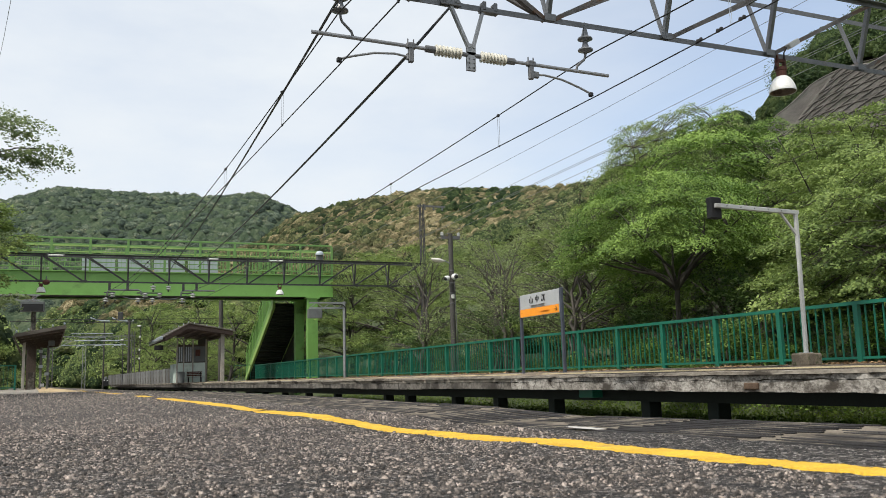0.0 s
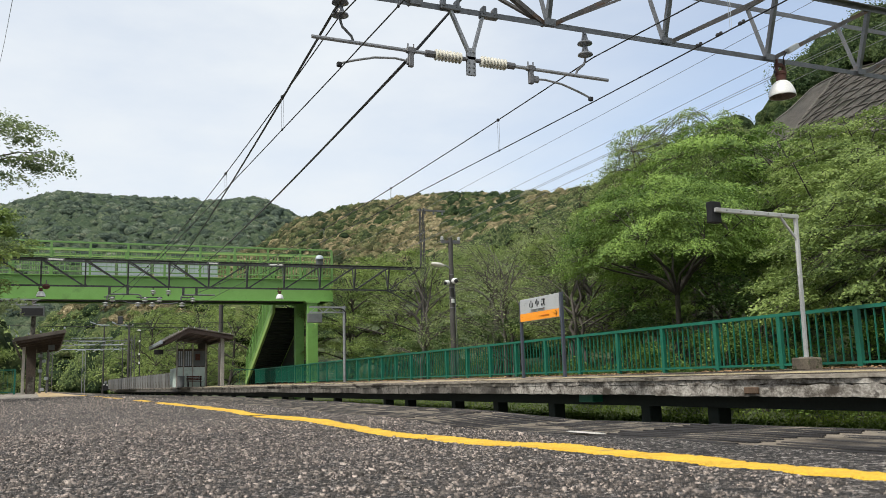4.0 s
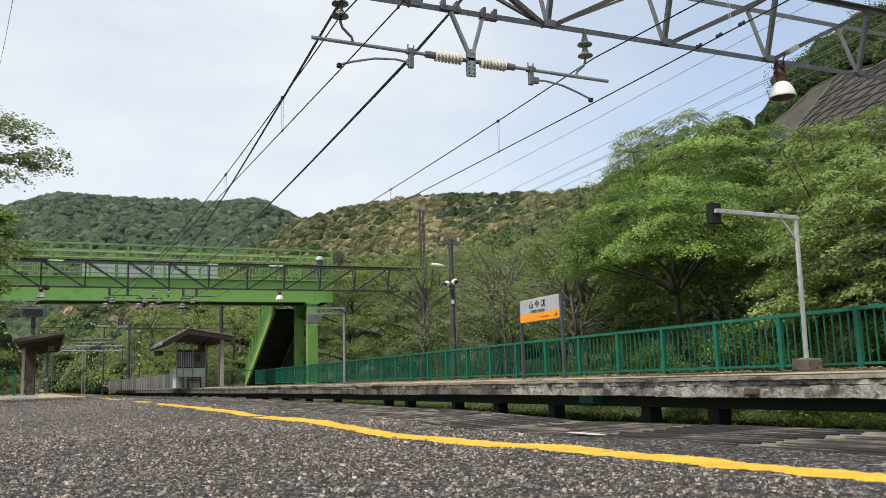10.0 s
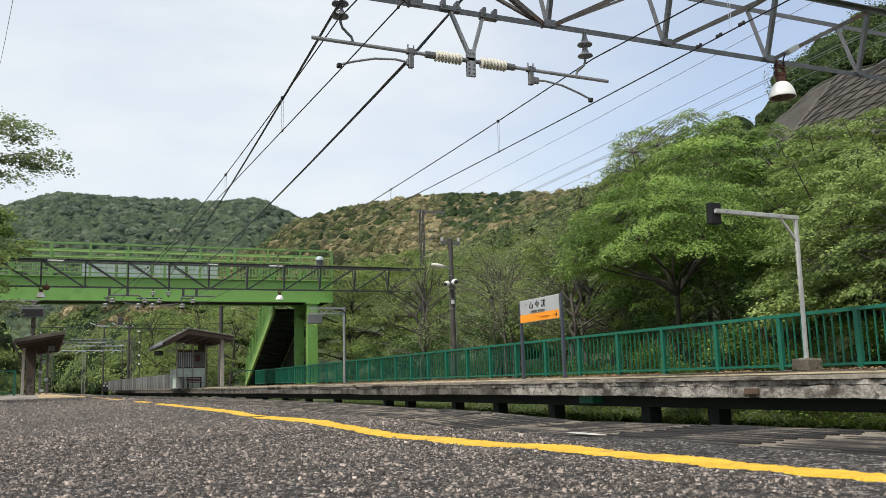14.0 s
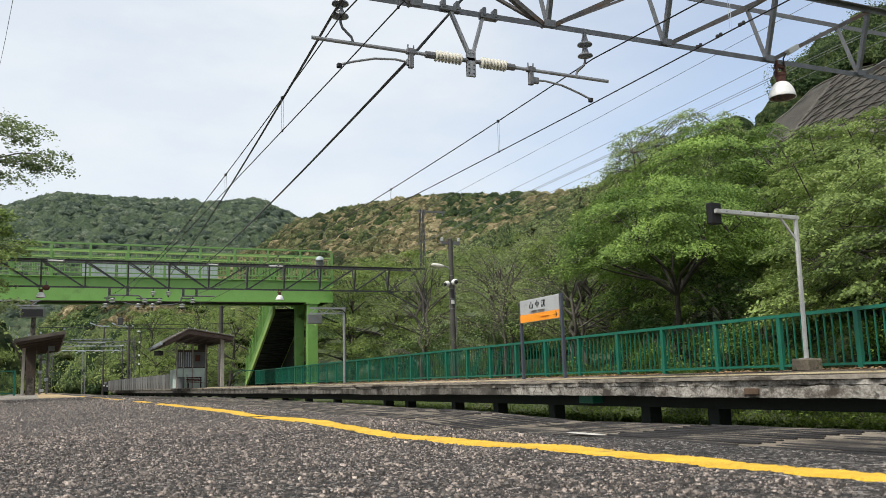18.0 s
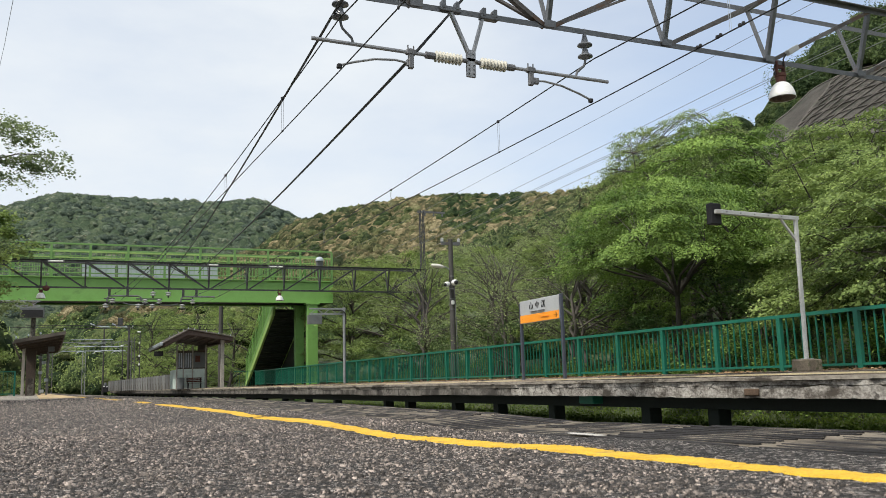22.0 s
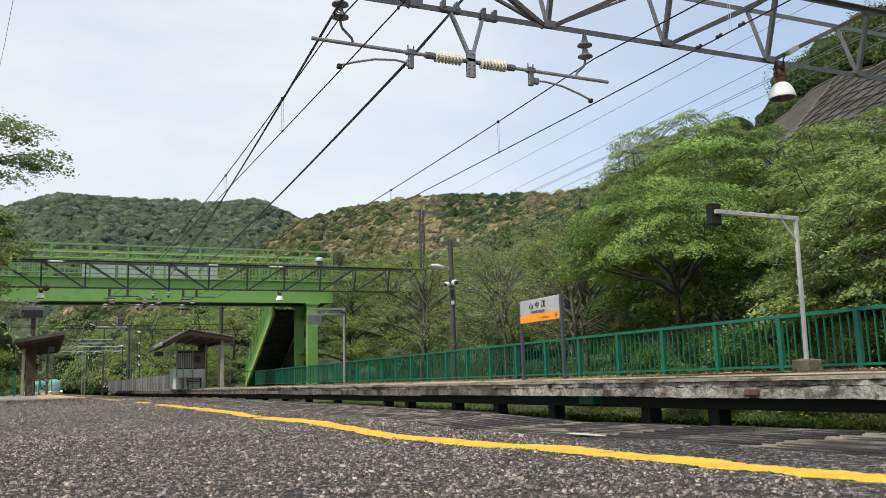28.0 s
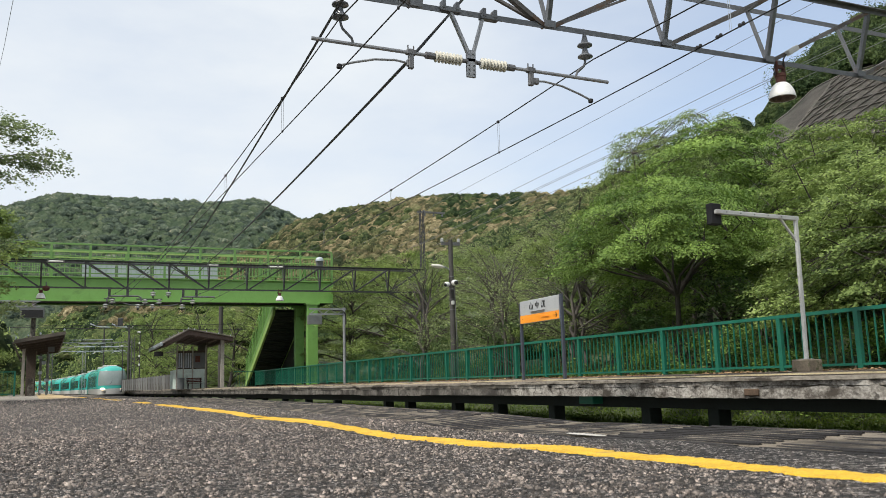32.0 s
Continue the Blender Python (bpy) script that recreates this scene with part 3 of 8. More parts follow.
def tube(bm, pts, r, n=8, r_end=None):
    """A bent tube through points."""
    pts = [Vector(p) for p in pts]
    rings = []
    for i, p in enumerate(pts):
        d = (pts[min(i + 1, len(pts) - 1)] - pts[max(i - 1, 0)]).normalized()
        q = d.to_track_quat("Z", "Y")
        k = i / (len(pts) - 1)
        rr = r if r_end is None else r * (1 - k) + r_end * k
        rings.append([bm.verts.new(p + q @ Vector((math.cos(a) * rr, math.sin(a) * rr, 0))) for a in (2 * math.pi * j / n for j in range(n))])
    for a, b in zip(rings, rings[1:]):
        for j in range(n):
            bm.faces.new((a[j], a[(j + 1) % n], b[(j + 1) % n], b[j]))
    bm.faces.new(list(reversed(rings[0])))
    bm.faces.new(rings[-1])
    return bm


def lathe(bm, profile, n=20, at=(0, 0, 0), hollow=False):
    """A turned form about z from (radius, height) pairs; hollow joins the last pair to the first."""
    o = Vector(at)
    rings = [[bm.verts.new(o + Vector((math.cos(2 * math.pi * j / n) * r, math.sin(2 * math.pi * j / n) * r, z))) for j in range(n)] for r, z in profile]
    for a, b in zip(rings, rings[1:] + (rings[:1] if hollow else [])):
        for j in range(n):
            bm.faces.new((a[j], a[(j + 1) % n], b[(j + 1) % n], b[j]))
    for ring in () if hollow else (list(reversed(rings[0])), rings[-1]):
        bm.faces.new(ring)
    return bm


# ---- the lie of the land ----
def mid_track(y):
    """x of the line half way between the two tracks."""
    return 4.85 - 0.037 * (y - 9.85) - 0.0006 * max(0.0, y - 123.0) ** 2


def mid_track_a(y):
    return 4.85 - 0.037 * (y - 9.85) - 0.0006 * np.maximum(0.0, y - 123.0) ** 2


HALF_GAUGE_TO_EDGE = 1.475
TRACK = 1.9


def own_edge(y):
    return mid_track(y) - TRACK - HALF_GAUGE_TO_EDGE


def far_edge(y):
    return mid_track(y) + TRACK + HALF_GAUGE_TO_EDGE


FENCE_X = 12.65
PLATFORM_END = 116.0


def swell(x, y):
    """The worn asphalt of the near platform is not flat: it dips behind the line and rises to the edge slab."""
    dip = np.interp(y, [-9, 0.5, 0.85, 0.94, 1.03, 1.15, 1.34, 1.48, 1.66, 1.95, 2.10, 2.32, 2.55, 2.74, 2.96, 3.13, 3.54, 4.09, 4.61, 5.4, 6.49, 8.19, 10.6, 14, 30],
                    [0, 0.004, 0.0051, 0.0037, 0.0026, -0.0011, -0.0006, -0.0030, -0.0020, -0.0094, -0.0108, -0.0133, -0.0179, -0.0187, -0.0151, -0.0070, -0.0012, -0.0070, -0.0074, 0.0010, 0.0056, 0.0111, 0.013, 0.015, 0.0])
    t = (x - (mid_track_a(y) - 4.155)) / 0.78
    lift = 0.012 * np.clip(t, 0, 1) * np.clip(y / 1.6, 0, 1) + 0.016 * np.clip(t, 0, 1) * smooth((y - 3.0) / 2.0) * (1 - smooth((y - 9) / 8.0))
    return dip * np.exp(-(np.clip(-t, 0, 9) / 1.6) ** 2) + lift + 0.002 * np.sin(x * 2.3 + y * 1.1)


def smooth(k):
    k = np.clip(k, 0, 1)
    return k * k * (3 - 2 * k)


HILL_AZ = [-180, -90, -40, -10, -1, 5, 11, 13.4, 16.5, 20.4, 24.3, 28.2, 32, 35.5, 40.0, 44.4, 48.5, 52.8, 65, 90, 180]
HILL_EL = [0.10, 0.12, 0.14, 0.08, 0.09, 0.115, 0.152, 0.185, 0.195, 0.203, 0.210, 0.210, 0.207, 0.215, 0.230, 0.246, 0.325, 0.365, 0.40, 0.30, 0.10]
HILL_R = [200, 200, 230, 330, 420, 420, 420, 410, 390, 370, 350, 320, 290, 235, 180, 150, 125, 110, 100, 100, 200]
FAR_AZ = [-180, -60, -20, -4.5, -1.1, 2, 5.4, 8.5, 10.8, 13.4, 18, 30, 180]
FAR_EL = [0.05, 0.12, 0.17, 0.192, 0.211, 0.209, 0.208, 0.207, 0.214, 0.194, 0.16, 0.1, 0.05]


def land(x, y):
    """Height of the ground."""
    r = np.hypot(x, y) + 1e-6
    az = np.degrees(np.arctan2(x, y))
    el, rr = np.interp(az, HILL_AZ, HILL_EL) - 0.006 * smooth((az - 7) / 6.0) * (1 - smooth((az - 40) / 3.0)), np.interp(az, HILL_AZ, HILL_R)
    fel = np.interp(az, FAR_AZ, FAR_EL)
    start = np.interp(az, [-180, -10, 0, 15, 30, 45, 60, 180], [60, 130, 150, 110, 60, 30, 24, 60])
    hill = el * rr * smooth((r - start) / (rr - start) * 0.98) * np.clip(1.25 - r / rr * 0.25, 0.75, 1)
    far = fel * 760.0 * smooth((r - 430) / 340.0)
    ripple = 1 + 0.05 * np.sin(x * 0.045 + y * 0.03) + 0.04 * np.sin(x * 0.021 - y * 0.05 + 1.7)
    z = np.maximum(hill, far) * np.where(r > 60, 1 + (ripple - 1) * np.clip((rr - r) / rr * 3, 0.0, 1), 1)
    # the steep side of the valley: a gentle foot, a cut face, a wooded top
    top = np.interp(az, [38, 44.3, 46.7, 48.1, 50.0, 52.4, 60, 80], [0.55, 0.577, 0.697, 0.79, 0.868, 0.93, 1.02, 0.8])
    steep = np.interp(r, [0, 18, 40, 58, 78, 112, 200, 900], [0, 0.8, 4.6, 10.2, 26.5, 42.5, 47, 50])
    steep = np.where(steep > 10.2, 10.2 + (steep - 10.2) * top, steep)
    w = smooth((az - 42.5) / 3.5) * (1 - smooth((az - 95) / 30.0))
    z = z * (1 - w) + steep * w
    # the cutting of the line stays level
    side = np.abs(x - mid_track_a(y))
    z = z * smooth((side - 9.0) / np.where(y > 150, 60.0, 14.0))
    bank = (1.2 * smooth((x - FENCE_X - 0.8) / 4.0) + 0.10 * np.clip(x - FENCE_X - 3, 0, 25)) * (1 - 0.6 * w)
    return -1.12 + z + np.where((y > -40) & (y < 140), bank, 0)


def ground_sheet():
    az = np.radians(np.concatenate([np.arange(-180, -10, 3.0), np.arange(-10, 62, 0.6), np.arange(62, 180.1, 3.0)]))
    rad = np.concatenate([[0.0], np.geomspace(2.0, 60, 46), np.geomspace(63, 1000, 70), np.geomspace(1100, 4200, 8)])
    a, r = np.meshgrid(az, rad)
    x, y = np.sin(a) * r, np.cos(a) * r
    z = land(x, y)
    n, k = len(az), len(rad)
    i = np.arange(k - 1)[:, None] * n + np.arange(n - 1)[None, :]
    faces = np.stack([i, i + n, i + n + 1, i + 1], -1).reshape(-1, 4)
    ob = new("ground", arrays("ground", np.stack([x, y, z], -1).reshape(-1, 3), faces, M["soil"], True))
    tagged(ob, "grassy valley floor rising into wooded hills", "ground", kind="structure")


ground_sheet()


def strip(bm, ys, left, right, z0, z1):
    """A solid band that follows the line: left(y) to right(y), z0 to z1 (numbers or functions)."""
    f = lambda v, y: v(y) if callable(v) else v
    rings = [[bm.verts.new(c) for c in ((f(left, y), y, f(z0, y)), (f(right, y), y, f(z0, y)), (f(right, y), y, f(z1, y)), (f(left, y), y, f(z1, y)))] for y in ys]
    for a, b in zip(rings, rings[1:]):
        for j in range(4):
            bm.faces.new((a[j], b[j], b[(j + 1) % 4], a[(j + 1) % 4]))
    bm.faces.new(rings[0])
    bm.faces.new(list(reversed(rings[-1])))
    return bm


def spaced(a, b, step):
    n = max(1, round((b - a) / step))
    return [a + (b - a) * i / n for i in range(n + 1)]


# ---- track ----
def tracks():
    ys = spaced(-30, 420, 6)
    bm = bmesh.new()
    strip(bm, ys, lambda y: mid_track(y) - 3.6, lambda y: mid_track(y) + 3.6, -1.3, -1.02)
    tagged(part("track_bed", bm, M["ballast"]), "grey-brown stone ballast under two tracks", "ballast", kind="structure")
    for off, name in ((-TRACK, "rail_track"), (TRACK, "rail_track")):
        t = thing(name, pose(0, 0, 0), "railway track with steel rails on concrete sleepers", "railway track", "railway tracks", "structure")
        for g in (-0.567, 0.567):
            bm = bmesh.new()
            strip(bm, ys, lambda y: mid_track(y) + off + g - 0.033, lambda y: mid_track(y) + off + g + 0.033, -1.0, -0.86)
            rail = part("rail", bm, M["rail"], t)
            bm = bmesh.new()
            strip(bm, ys, lambda y: mid_track(y) + off + g - 0.032, lambda y: mid_track(y) + off + g + 0.032, -0.858, -0.85)
            part("rail_head", bm, M["rail_head"], rail)
        bm = bmesh.new()
        box(bm, -1.0, 1.0, -0.11, 0.11, -1.06, -0.995, 0.01)
        me = finish("sleeper", bm, M["sleeper"])
        for y in spaced(-10, 110, 0.9):
            share("sleeper", me, pose(mid_track(y) + off, y, 0), t)


tracks()


# ---- near platform ----
def near_platform():
    body = thing("near_platform", pose(0, 0, 0), "worn dark asphalt platform with a yellow safety line", "platform", kind="structure")
    # asphalt sheet, fine near the eye
    ys = np.concatenate([np.arange(-9, 0.4, 0.4), np.arange(0.4, 3.0, 0.02), np.geomspace(3.0, 12, 120)[0:], np.geomspace(12.4, PLATFORM_END, 60)])
    us = np.concatenate([[0.0, 0.02], np.linspace(0.05, 0.55, 40), np.linspace(0.56, 1.0, 60)])
    yy, uu = np.meshgrid(ys, us, indexing="ij")
    right = mid_track_a(yy) - TRACK - HALF_GAUGE_TO_EDGE - 0.50
    xx = -7.0 + uu * (right + 7.0)
    n1 = np.sin(xx * 61 + np.sin(yy * 47) * 2) * np.sin(yy * 73 + np.sin(xx * 53) * 2)
    zz = swell(xx, yy) + 0.0010 * n1 * (yy > 0.3) * (yy < 8)
    k, n = yy.shape
    i = np.arange(k - 1)[:, None] * n + np.arange(n - 1)[None, :]
    faces = np.stack([i, i + 1, i + n + 1, i + n], -1).reshape(-1, 4)
    ob = new("asphalt_surface", arrays("asphalt_surface", np.stack([xx, yy, zz], -1).reshape(-1, 3), faces, M["asphalt"], True))
    ob.parent = body
    bm = bmesh.new()
    strip(bm, spaced(-9, PLATFORM_END, 5), -7.0, lambda y: own_edge(y) - 0.12, -1.3, -0.06)
    part("platform_body", bm, M["concrete_dark"], body)
    # concrete edge slab
    ys = np.array(spaced(-9, 0, 1) + spaced(0.2, 12, 0.1) + spaced(12.5, PLATFORM_END, 1.0))
    off = np.array([-0.50, -0.50, -0.42, -0.34, -0.26, -0.18, -0.10, -0.03, 0.0, 0.0])
    yy, oo = np.meshgrid(ys, off, indexing="ij")
    xx = mid_track_a(yy) - TRACK - HALF_GAUGE_TO_EDGE + oo
    zz = swell(xx, yy) - 0.004
    zz[:, 0] -= 0.16
    zz[:, -1] -= 0.16
    zz[:, -2] -= 0.008
    k, n = yy.shape
    i = np.arange(k - 1)[:, None] * n + np.arange(n - 1)[None, :]
    faces = np.stack([i, i + 1, i + n + 1, i + n], -1).reshape(-1, 4)
    ob = new("edge_slab", arrays("edge_slab", np.stack([xx, yy, zz], -1).reshape(-1, 3), faces, M["edge_bed"]))
    ob.parent = body
    ob["label"] = "worn concrete edge slab"
    # yellow line in hand-painted lengths
    rng = random.Random(5)
    for ya, yb, st in ((-8.5, 0.2, 0.3), (0.2, 4.42, 0.010), (4.52, 8.55, 0.025), (9.3, 10.45, 0.05), (12.5, 19.0, 0.1), (21.5, 26.0, 0.3)):
        bm = bmesh.new()
        rows = []
        for y in spaced(ya, yb, st):
            c = own_edge(y) - 0.78 + 0.008 * math.sin(y * 5.1) + 0.006 * math.sin(y * 11.3)
            wd = 0.043 + 0.006 * math.sin(y * 3.3 + 1)
            a = c - wd + rng.uniform(-0.006, 0.006) + 0.004 * math.sin(y * 37 + math.sin(y * 21) * 2)
            b = c + wd + rng.uniform(-0.006, 0.006) + 0.004 * math.sin(y * 31 + math.sin(y * 17) * 2)
            cols = [(a - 0.004, -0.003)] + [(a + (b - a) * k / 6, 0.0012 + rng.uniform(0, 0.0022)) for k in range(7)] + [(b + 0.004, -0.003)]
            rows.append([bm.verts.new((x, y, float(swell(x, y)) + h)) for x, h in cols])
        for p, q in zip(rows, rows[1:]):
            for j in range(8):
                bm.faces.new((p[j], p[j + 1], q[j + 1], q[j]))
        part("yellow_line", bm, M["yellow"], body, "hand-painted yellow safety line")
    bm = bmesh.new()
    strip(bm, spaced(22, PLATFORM_END, 3), lambda y: own_edge(y) - 1.75, lambda y: own_edge(y) - 0.85, 0.0, 0.016)
    part("tactile_strip", bm, M["tactile"], body, "faded orange-yellow tactile paving strip")
    bm = bmesh.new()
    strip(bm, spaced(21.5, PLATFORM_END, 3), -7.0, lambda y: own_edge(y) - 1.4, -0.01, 0.006)
    part("concrete_paving", bm, M["paving"], body, "pale dusty concrete paving")
    return body


PLATFORM = near_platform()

M["course"] = material("worn_paving_course", (0.08288, 0.0663, 0.05083), (0.4641, 0.3812, 0.2873), 0.9, 0, 1.3, 9, 0.5, (0.05525, 0.04641, 0.03757), 0.53, per="object", stretch=(1.3, 0.14, 1), crisp=True)


M["rust_stain"] = material("rust_stained_concrete", (0.045, 0.028, 0.018), (0.13, 0.085, 0.055), 0.95, 0, 8, 40, 0.8, crisp=True)
M["nosing"] = material("grimy_nosing", (0.10, 0.085, 0.068), (0.36, 0.325, 0.27), 0.9, 0, 3, 25, 0.6, (0.055, 0.046, 0.036), 0.56, stretch=(1, 0.35, 1), crisp=True)
M["faded_line"] = material("faded_yellow_line", (0.36, 0.30, 0.17), (0.60, 0.52, 0.33), 0.85, 0, 2, 30, 0.3, (0.24, 0.20, 0.14), 0.58, crisp=True)


# ---- far platform ----
def far_platform():
    p = thing("far_platform", pose(0, 0, 0), "weathered concrete platform slab raised on dark steel beams and posts", "platform", kind="structure")
    ys = spaced(2, PLATFORM_END, 3)
    back = lambda y: 13.0 if y < 60 else 13.0 - 0.060 * (y - 60)
    bm = bmesh.new()
    rows = []
    for y in ys:
        e, b = far_edge(y) + 0.03, back(y)
        rows.append([bm.verts.new(c) for c in ((e, y, 0.066), (e + 0.4, y, 0.078), (b, y, 0.135), (b, y, -0.16), (e, y, -0.16))])
    for a, b in zip(rows, rows[1:]):
        for j in range(5):
            bm.faces.new((a[j], b[j], b[(j + 1) % 5], a[(j + 1) % 5]))
    bm.faces.new(rows[0])
    bm.faces.new(list(reversed(rows[-1])))
    part("deck", bm, M["pale"], p, "pale worn concrete deck")
    # edge slabs of uneven height and tone
    rng = random.Random(3)
    y = 2.0
    for i, step in enumerate([4.4] * 26):
        y1 = y + step
        bm = bmesh.new()
        lift, h, q = rng.uniform(-0.004, 0.008), rng.uniform(0.185, 0.205), rng.uniform(0, 6)
        fine = 0.11 if y < 26 else 1.1
        worn = {}

        def chip(v, k, amount):
            """Broken edges: small random bites, the same at each place."""
            key = (round(v, 3), k)
            if key not in worn:
                worn[key] = amount * (rng.uniform(-0.5, 0.5) + (rng.uniform(0.5, 2.2) if rng.random() < 0.10 else 0)) if fine < 1 else 0.0
            return worn[key]

        strip(bm, spaced(y + 0.006, y1 - 0.006, fine), lambda v: far_edge(v) - 0.02 + chip(v, 0, 0.012), lambda v: far_edge(v) + 0.33, lambda v: 0.0 - h + lift + chip(v, 1, 0.010), lambda v: -0.042 + lift - chip(v, 2, 0.012))
        part("edge_slab", bm, M["concrete"] if y < 13 else M["concrete_dark"], p)
        # a cracked coat of mortar above a ragged joint
        bm = bmesh.new()
        strip(bm, spaced(y + 0.004, y1 - 0.004, fine), lambda v: far_edge(v) - 0.028 + chip(v, 6, 0.010), lambda v: far_edge(v) + 0.32, lambda v: -0.0415 + lift + 0.005 * max(0.0, math.sin(v * 1.3 + q)) + chip(v, 7, 0.009), lambda v: 0.020 + lift)
        part("mortar_coat", bm, M["concrete"] if y < 13 else M["nosing"], p)
        # thin nosing course above the slab
        bm = bmesh.new()
        strip(bm, spaced(y + 0.01, y1 - 0.01, fine), lambda v: far_edge(v) - 0.07 - 0.015 * math.sin(v * 1.7) + chip(v, 3, 0.03), lambda v: far_edge(v) + 0.30, lambda v: 0.028 + lift + chip(v, 4, 0.006), lambda v: 0.074 + lift - chip(v, 5, 0.006))
        part("nosing", bm, M["nosing"], p)
        y = y1
    # paving courses, each laid a little higher or lower
    for a, c in ((0.34, 0.95), (1.0, 1.7), (1.78, 2.7), (2.8, 3.9)):
        y = 2.0
        while y < 66:
            y1 = y + rng.choice((3.3, 4.4, 6.6))
            top = lambda v, q=rng.uniform(0.004, 0.022): 0.078 + 0.057 * max(0.0, a - 0.4) / (back(v) - far_edge(v) - 0.43) + q
            bm = bmesh.new()
            strip(bm, spaced(y + 0.01, y1 - 0.01, 2.2), lambda v: far_edge(v) + a, lambda v: far_edge(v) + c, lambda v: top(v) - 0.06, top)
            part("paving_slab", bm, M["course"], p)
            y = y1
    # beams and posts carry the slab's shade in their colour
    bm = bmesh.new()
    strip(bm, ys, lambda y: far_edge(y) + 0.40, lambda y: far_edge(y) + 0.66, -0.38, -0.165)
    part("edge_beam", bm, M["beam"], p, "green steel edge beam, darkened for the slab's shade")
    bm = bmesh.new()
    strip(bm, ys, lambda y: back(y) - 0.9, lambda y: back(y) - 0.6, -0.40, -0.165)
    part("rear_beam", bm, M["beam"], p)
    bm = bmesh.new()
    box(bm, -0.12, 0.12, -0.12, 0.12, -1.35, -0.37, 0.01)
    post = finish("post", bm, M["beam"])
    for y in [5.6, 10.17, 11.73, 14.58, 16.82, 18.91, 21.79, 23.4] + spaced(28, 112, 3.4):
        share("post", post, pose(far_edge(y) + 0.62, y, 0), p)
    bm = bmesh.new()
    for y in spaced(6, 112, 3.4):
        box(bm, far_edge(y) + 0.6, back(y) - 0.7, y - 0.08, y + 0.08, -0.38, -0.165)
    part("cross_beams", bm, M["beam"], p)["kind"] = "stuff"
    # worn safety line, and a broken place in the slab
    for y0, y1 in ((4.0, 7.3), (7.45, 11.2), (11.3, 15.6), (16.4, 22.0), (22.6, 30.0), (31.0, 44.0), (45.0, 60.0)):
        bm = bmesh.new()
        strip(bm, spaced(y0, y1, 0.5), lambda v: far_edge(v) + 0.80 + 0.01 * math.sin(v * 3), lambda v: far_edge(v) + 0.91 + 0.012 * math.sin(v * 4.3), 0.07, 0.109)
        part("safety_line", bm, M["faded_line"], p, "worn pale yellow safety line")
    bm = bmesh.new()
    box(bm, far_edge(8.83) - 0.055, far_edge(8.83) - 0.01, 8.70, 8.95, -0.165, -0.075, 0.012)
    part("broken_patch", bm, M["rust_stain"], p, "rust-brown broken patch in the slab")
    bm = bmesh.new()
    box(bm, far_edge(13.4) + 0.22, far_edge(13.4) + 0.5, 12.75, 13.2, -0.33, -0.19, 0.01)
    part("junction_box", bm, M["fence"], p, "small green steel box under the slab")


far_platform()


# ---- green fence along the far platform ----
def green_fence():
    f = thing("platform_fence", pose(0, 0, 0), "sea-green painted steel railing along the platform's rear edge", "fence")
    step, h = 1.815, 1.085
    n_panels = 33
    y0 = 10.85 - 3 * step
    zb = lambda y: 0.13 + 0.0012 * (y - 10)
    bm = bmesh.new()
    box(bm, -0.045, 0.045, -0.05, 0.05, 0, h - 0.03, 0.006)
    box(bm, -0.07, 0.07, -0.07, 0.07, 0, 0.012)
    post = finish("post", bm, M["fence"])
    bm = bmesh.new()
    box(bm, -0.015, 0.015, -0.008, 0.008, 0.08, h - 0.04)
    slat = finish("baluster", bm, M["fence"])
    rest = []
    for i in range(n_panels + 1):
        y = y0 + i * step
        share("post", post, pose(FENCE_X, y, zb(y)), f)
        if i == n_panels:
            break
        for k in range(1, 10):
            yy = y + step * k / 10
            if i < 30:
                share("baluster", slat, pose(FENCE_X, yy, zb(yy)), f)
            else:
                rest.append(yy)
    bm = bmesh.new()
    for yy in rest:
        box(bm, FENCE_X - 0.026, FENCE_X + 0.026, yy - 0.0125, yy + 0.0125, zb(yy) + 0.08, zb(yy) + h - 0.04)
    part("far_balusters", bm, M["fence"], f)["kind"] = "stuff"
    ya, yb = y0 - 0.05, y0 + n_panels * step + 0.05
    for a, b, w in ((h - 0.065, h, 0.05), (0.07, 0.115, 0.025)):
        bm = bmesh.new()
        strip(bm, spaced(ya, yb, step * 2), FENCE_X - w, FENCE_X + w, lambda y: zb(y) + a, lambda y: zb(y) + b)
        if a > 0.5:
            bmesh.ops.bevel(bm, geom=[e for e in bm.edges if abs(e.verts[0].co.y - e.verts[1].co.y) > 0.1], offset=0.012, segments=2, affect="EDGES")
        part("top_rail" if a > 0.5 else "bottom_rail", bm, M["fence"], f)
    # return panel at the far end
    bm = bmesh.new()
    for k in range(9):
        x = FENCE_X - 1.6 + k * 0.2
        bar(bm, (x, yb, zb(yb)), (x, yb, zb(yb) + h), 0.022, n=6)
    bar(bm, (FENCE_X - 1.6, yb, zb(yb) + h), (FENCE_X, yb, zb(yb) + h), 0.05)
    part("end_panel", bm, M["fence"], f)


green_fence()


def near_fence():
    f = thing("side_fence", pose(0, 0, 0), "short sea-green steel fence at the back of the near platform", "fence")
    for x in (-2.72, -3.5, -4.3):
        bm = bmesh.new()
        box(bm, x - 0.045, x + 0.045, 47.95, 48.05, 0, 1.25, 0.006)
        part("post", bm, M["fence"], f)
    for z in (0.1, 1.2):
        bm = bmesh.new()
        box(bm, -4.3, -2.72, 47.97, 48.03, z, z + 0.05)
        part("rail", bm, M["fence"], f)
    for k in range(7):
        x = -2.72 - 0.1975 * (k + 0.5) - 0.02
        bm = bmesh.new()
        bar(bm, (x, 48, 0.1), (x, 48, 1.2), 0.02, n=6)
        part("baluster", bm, M["fence"], f)


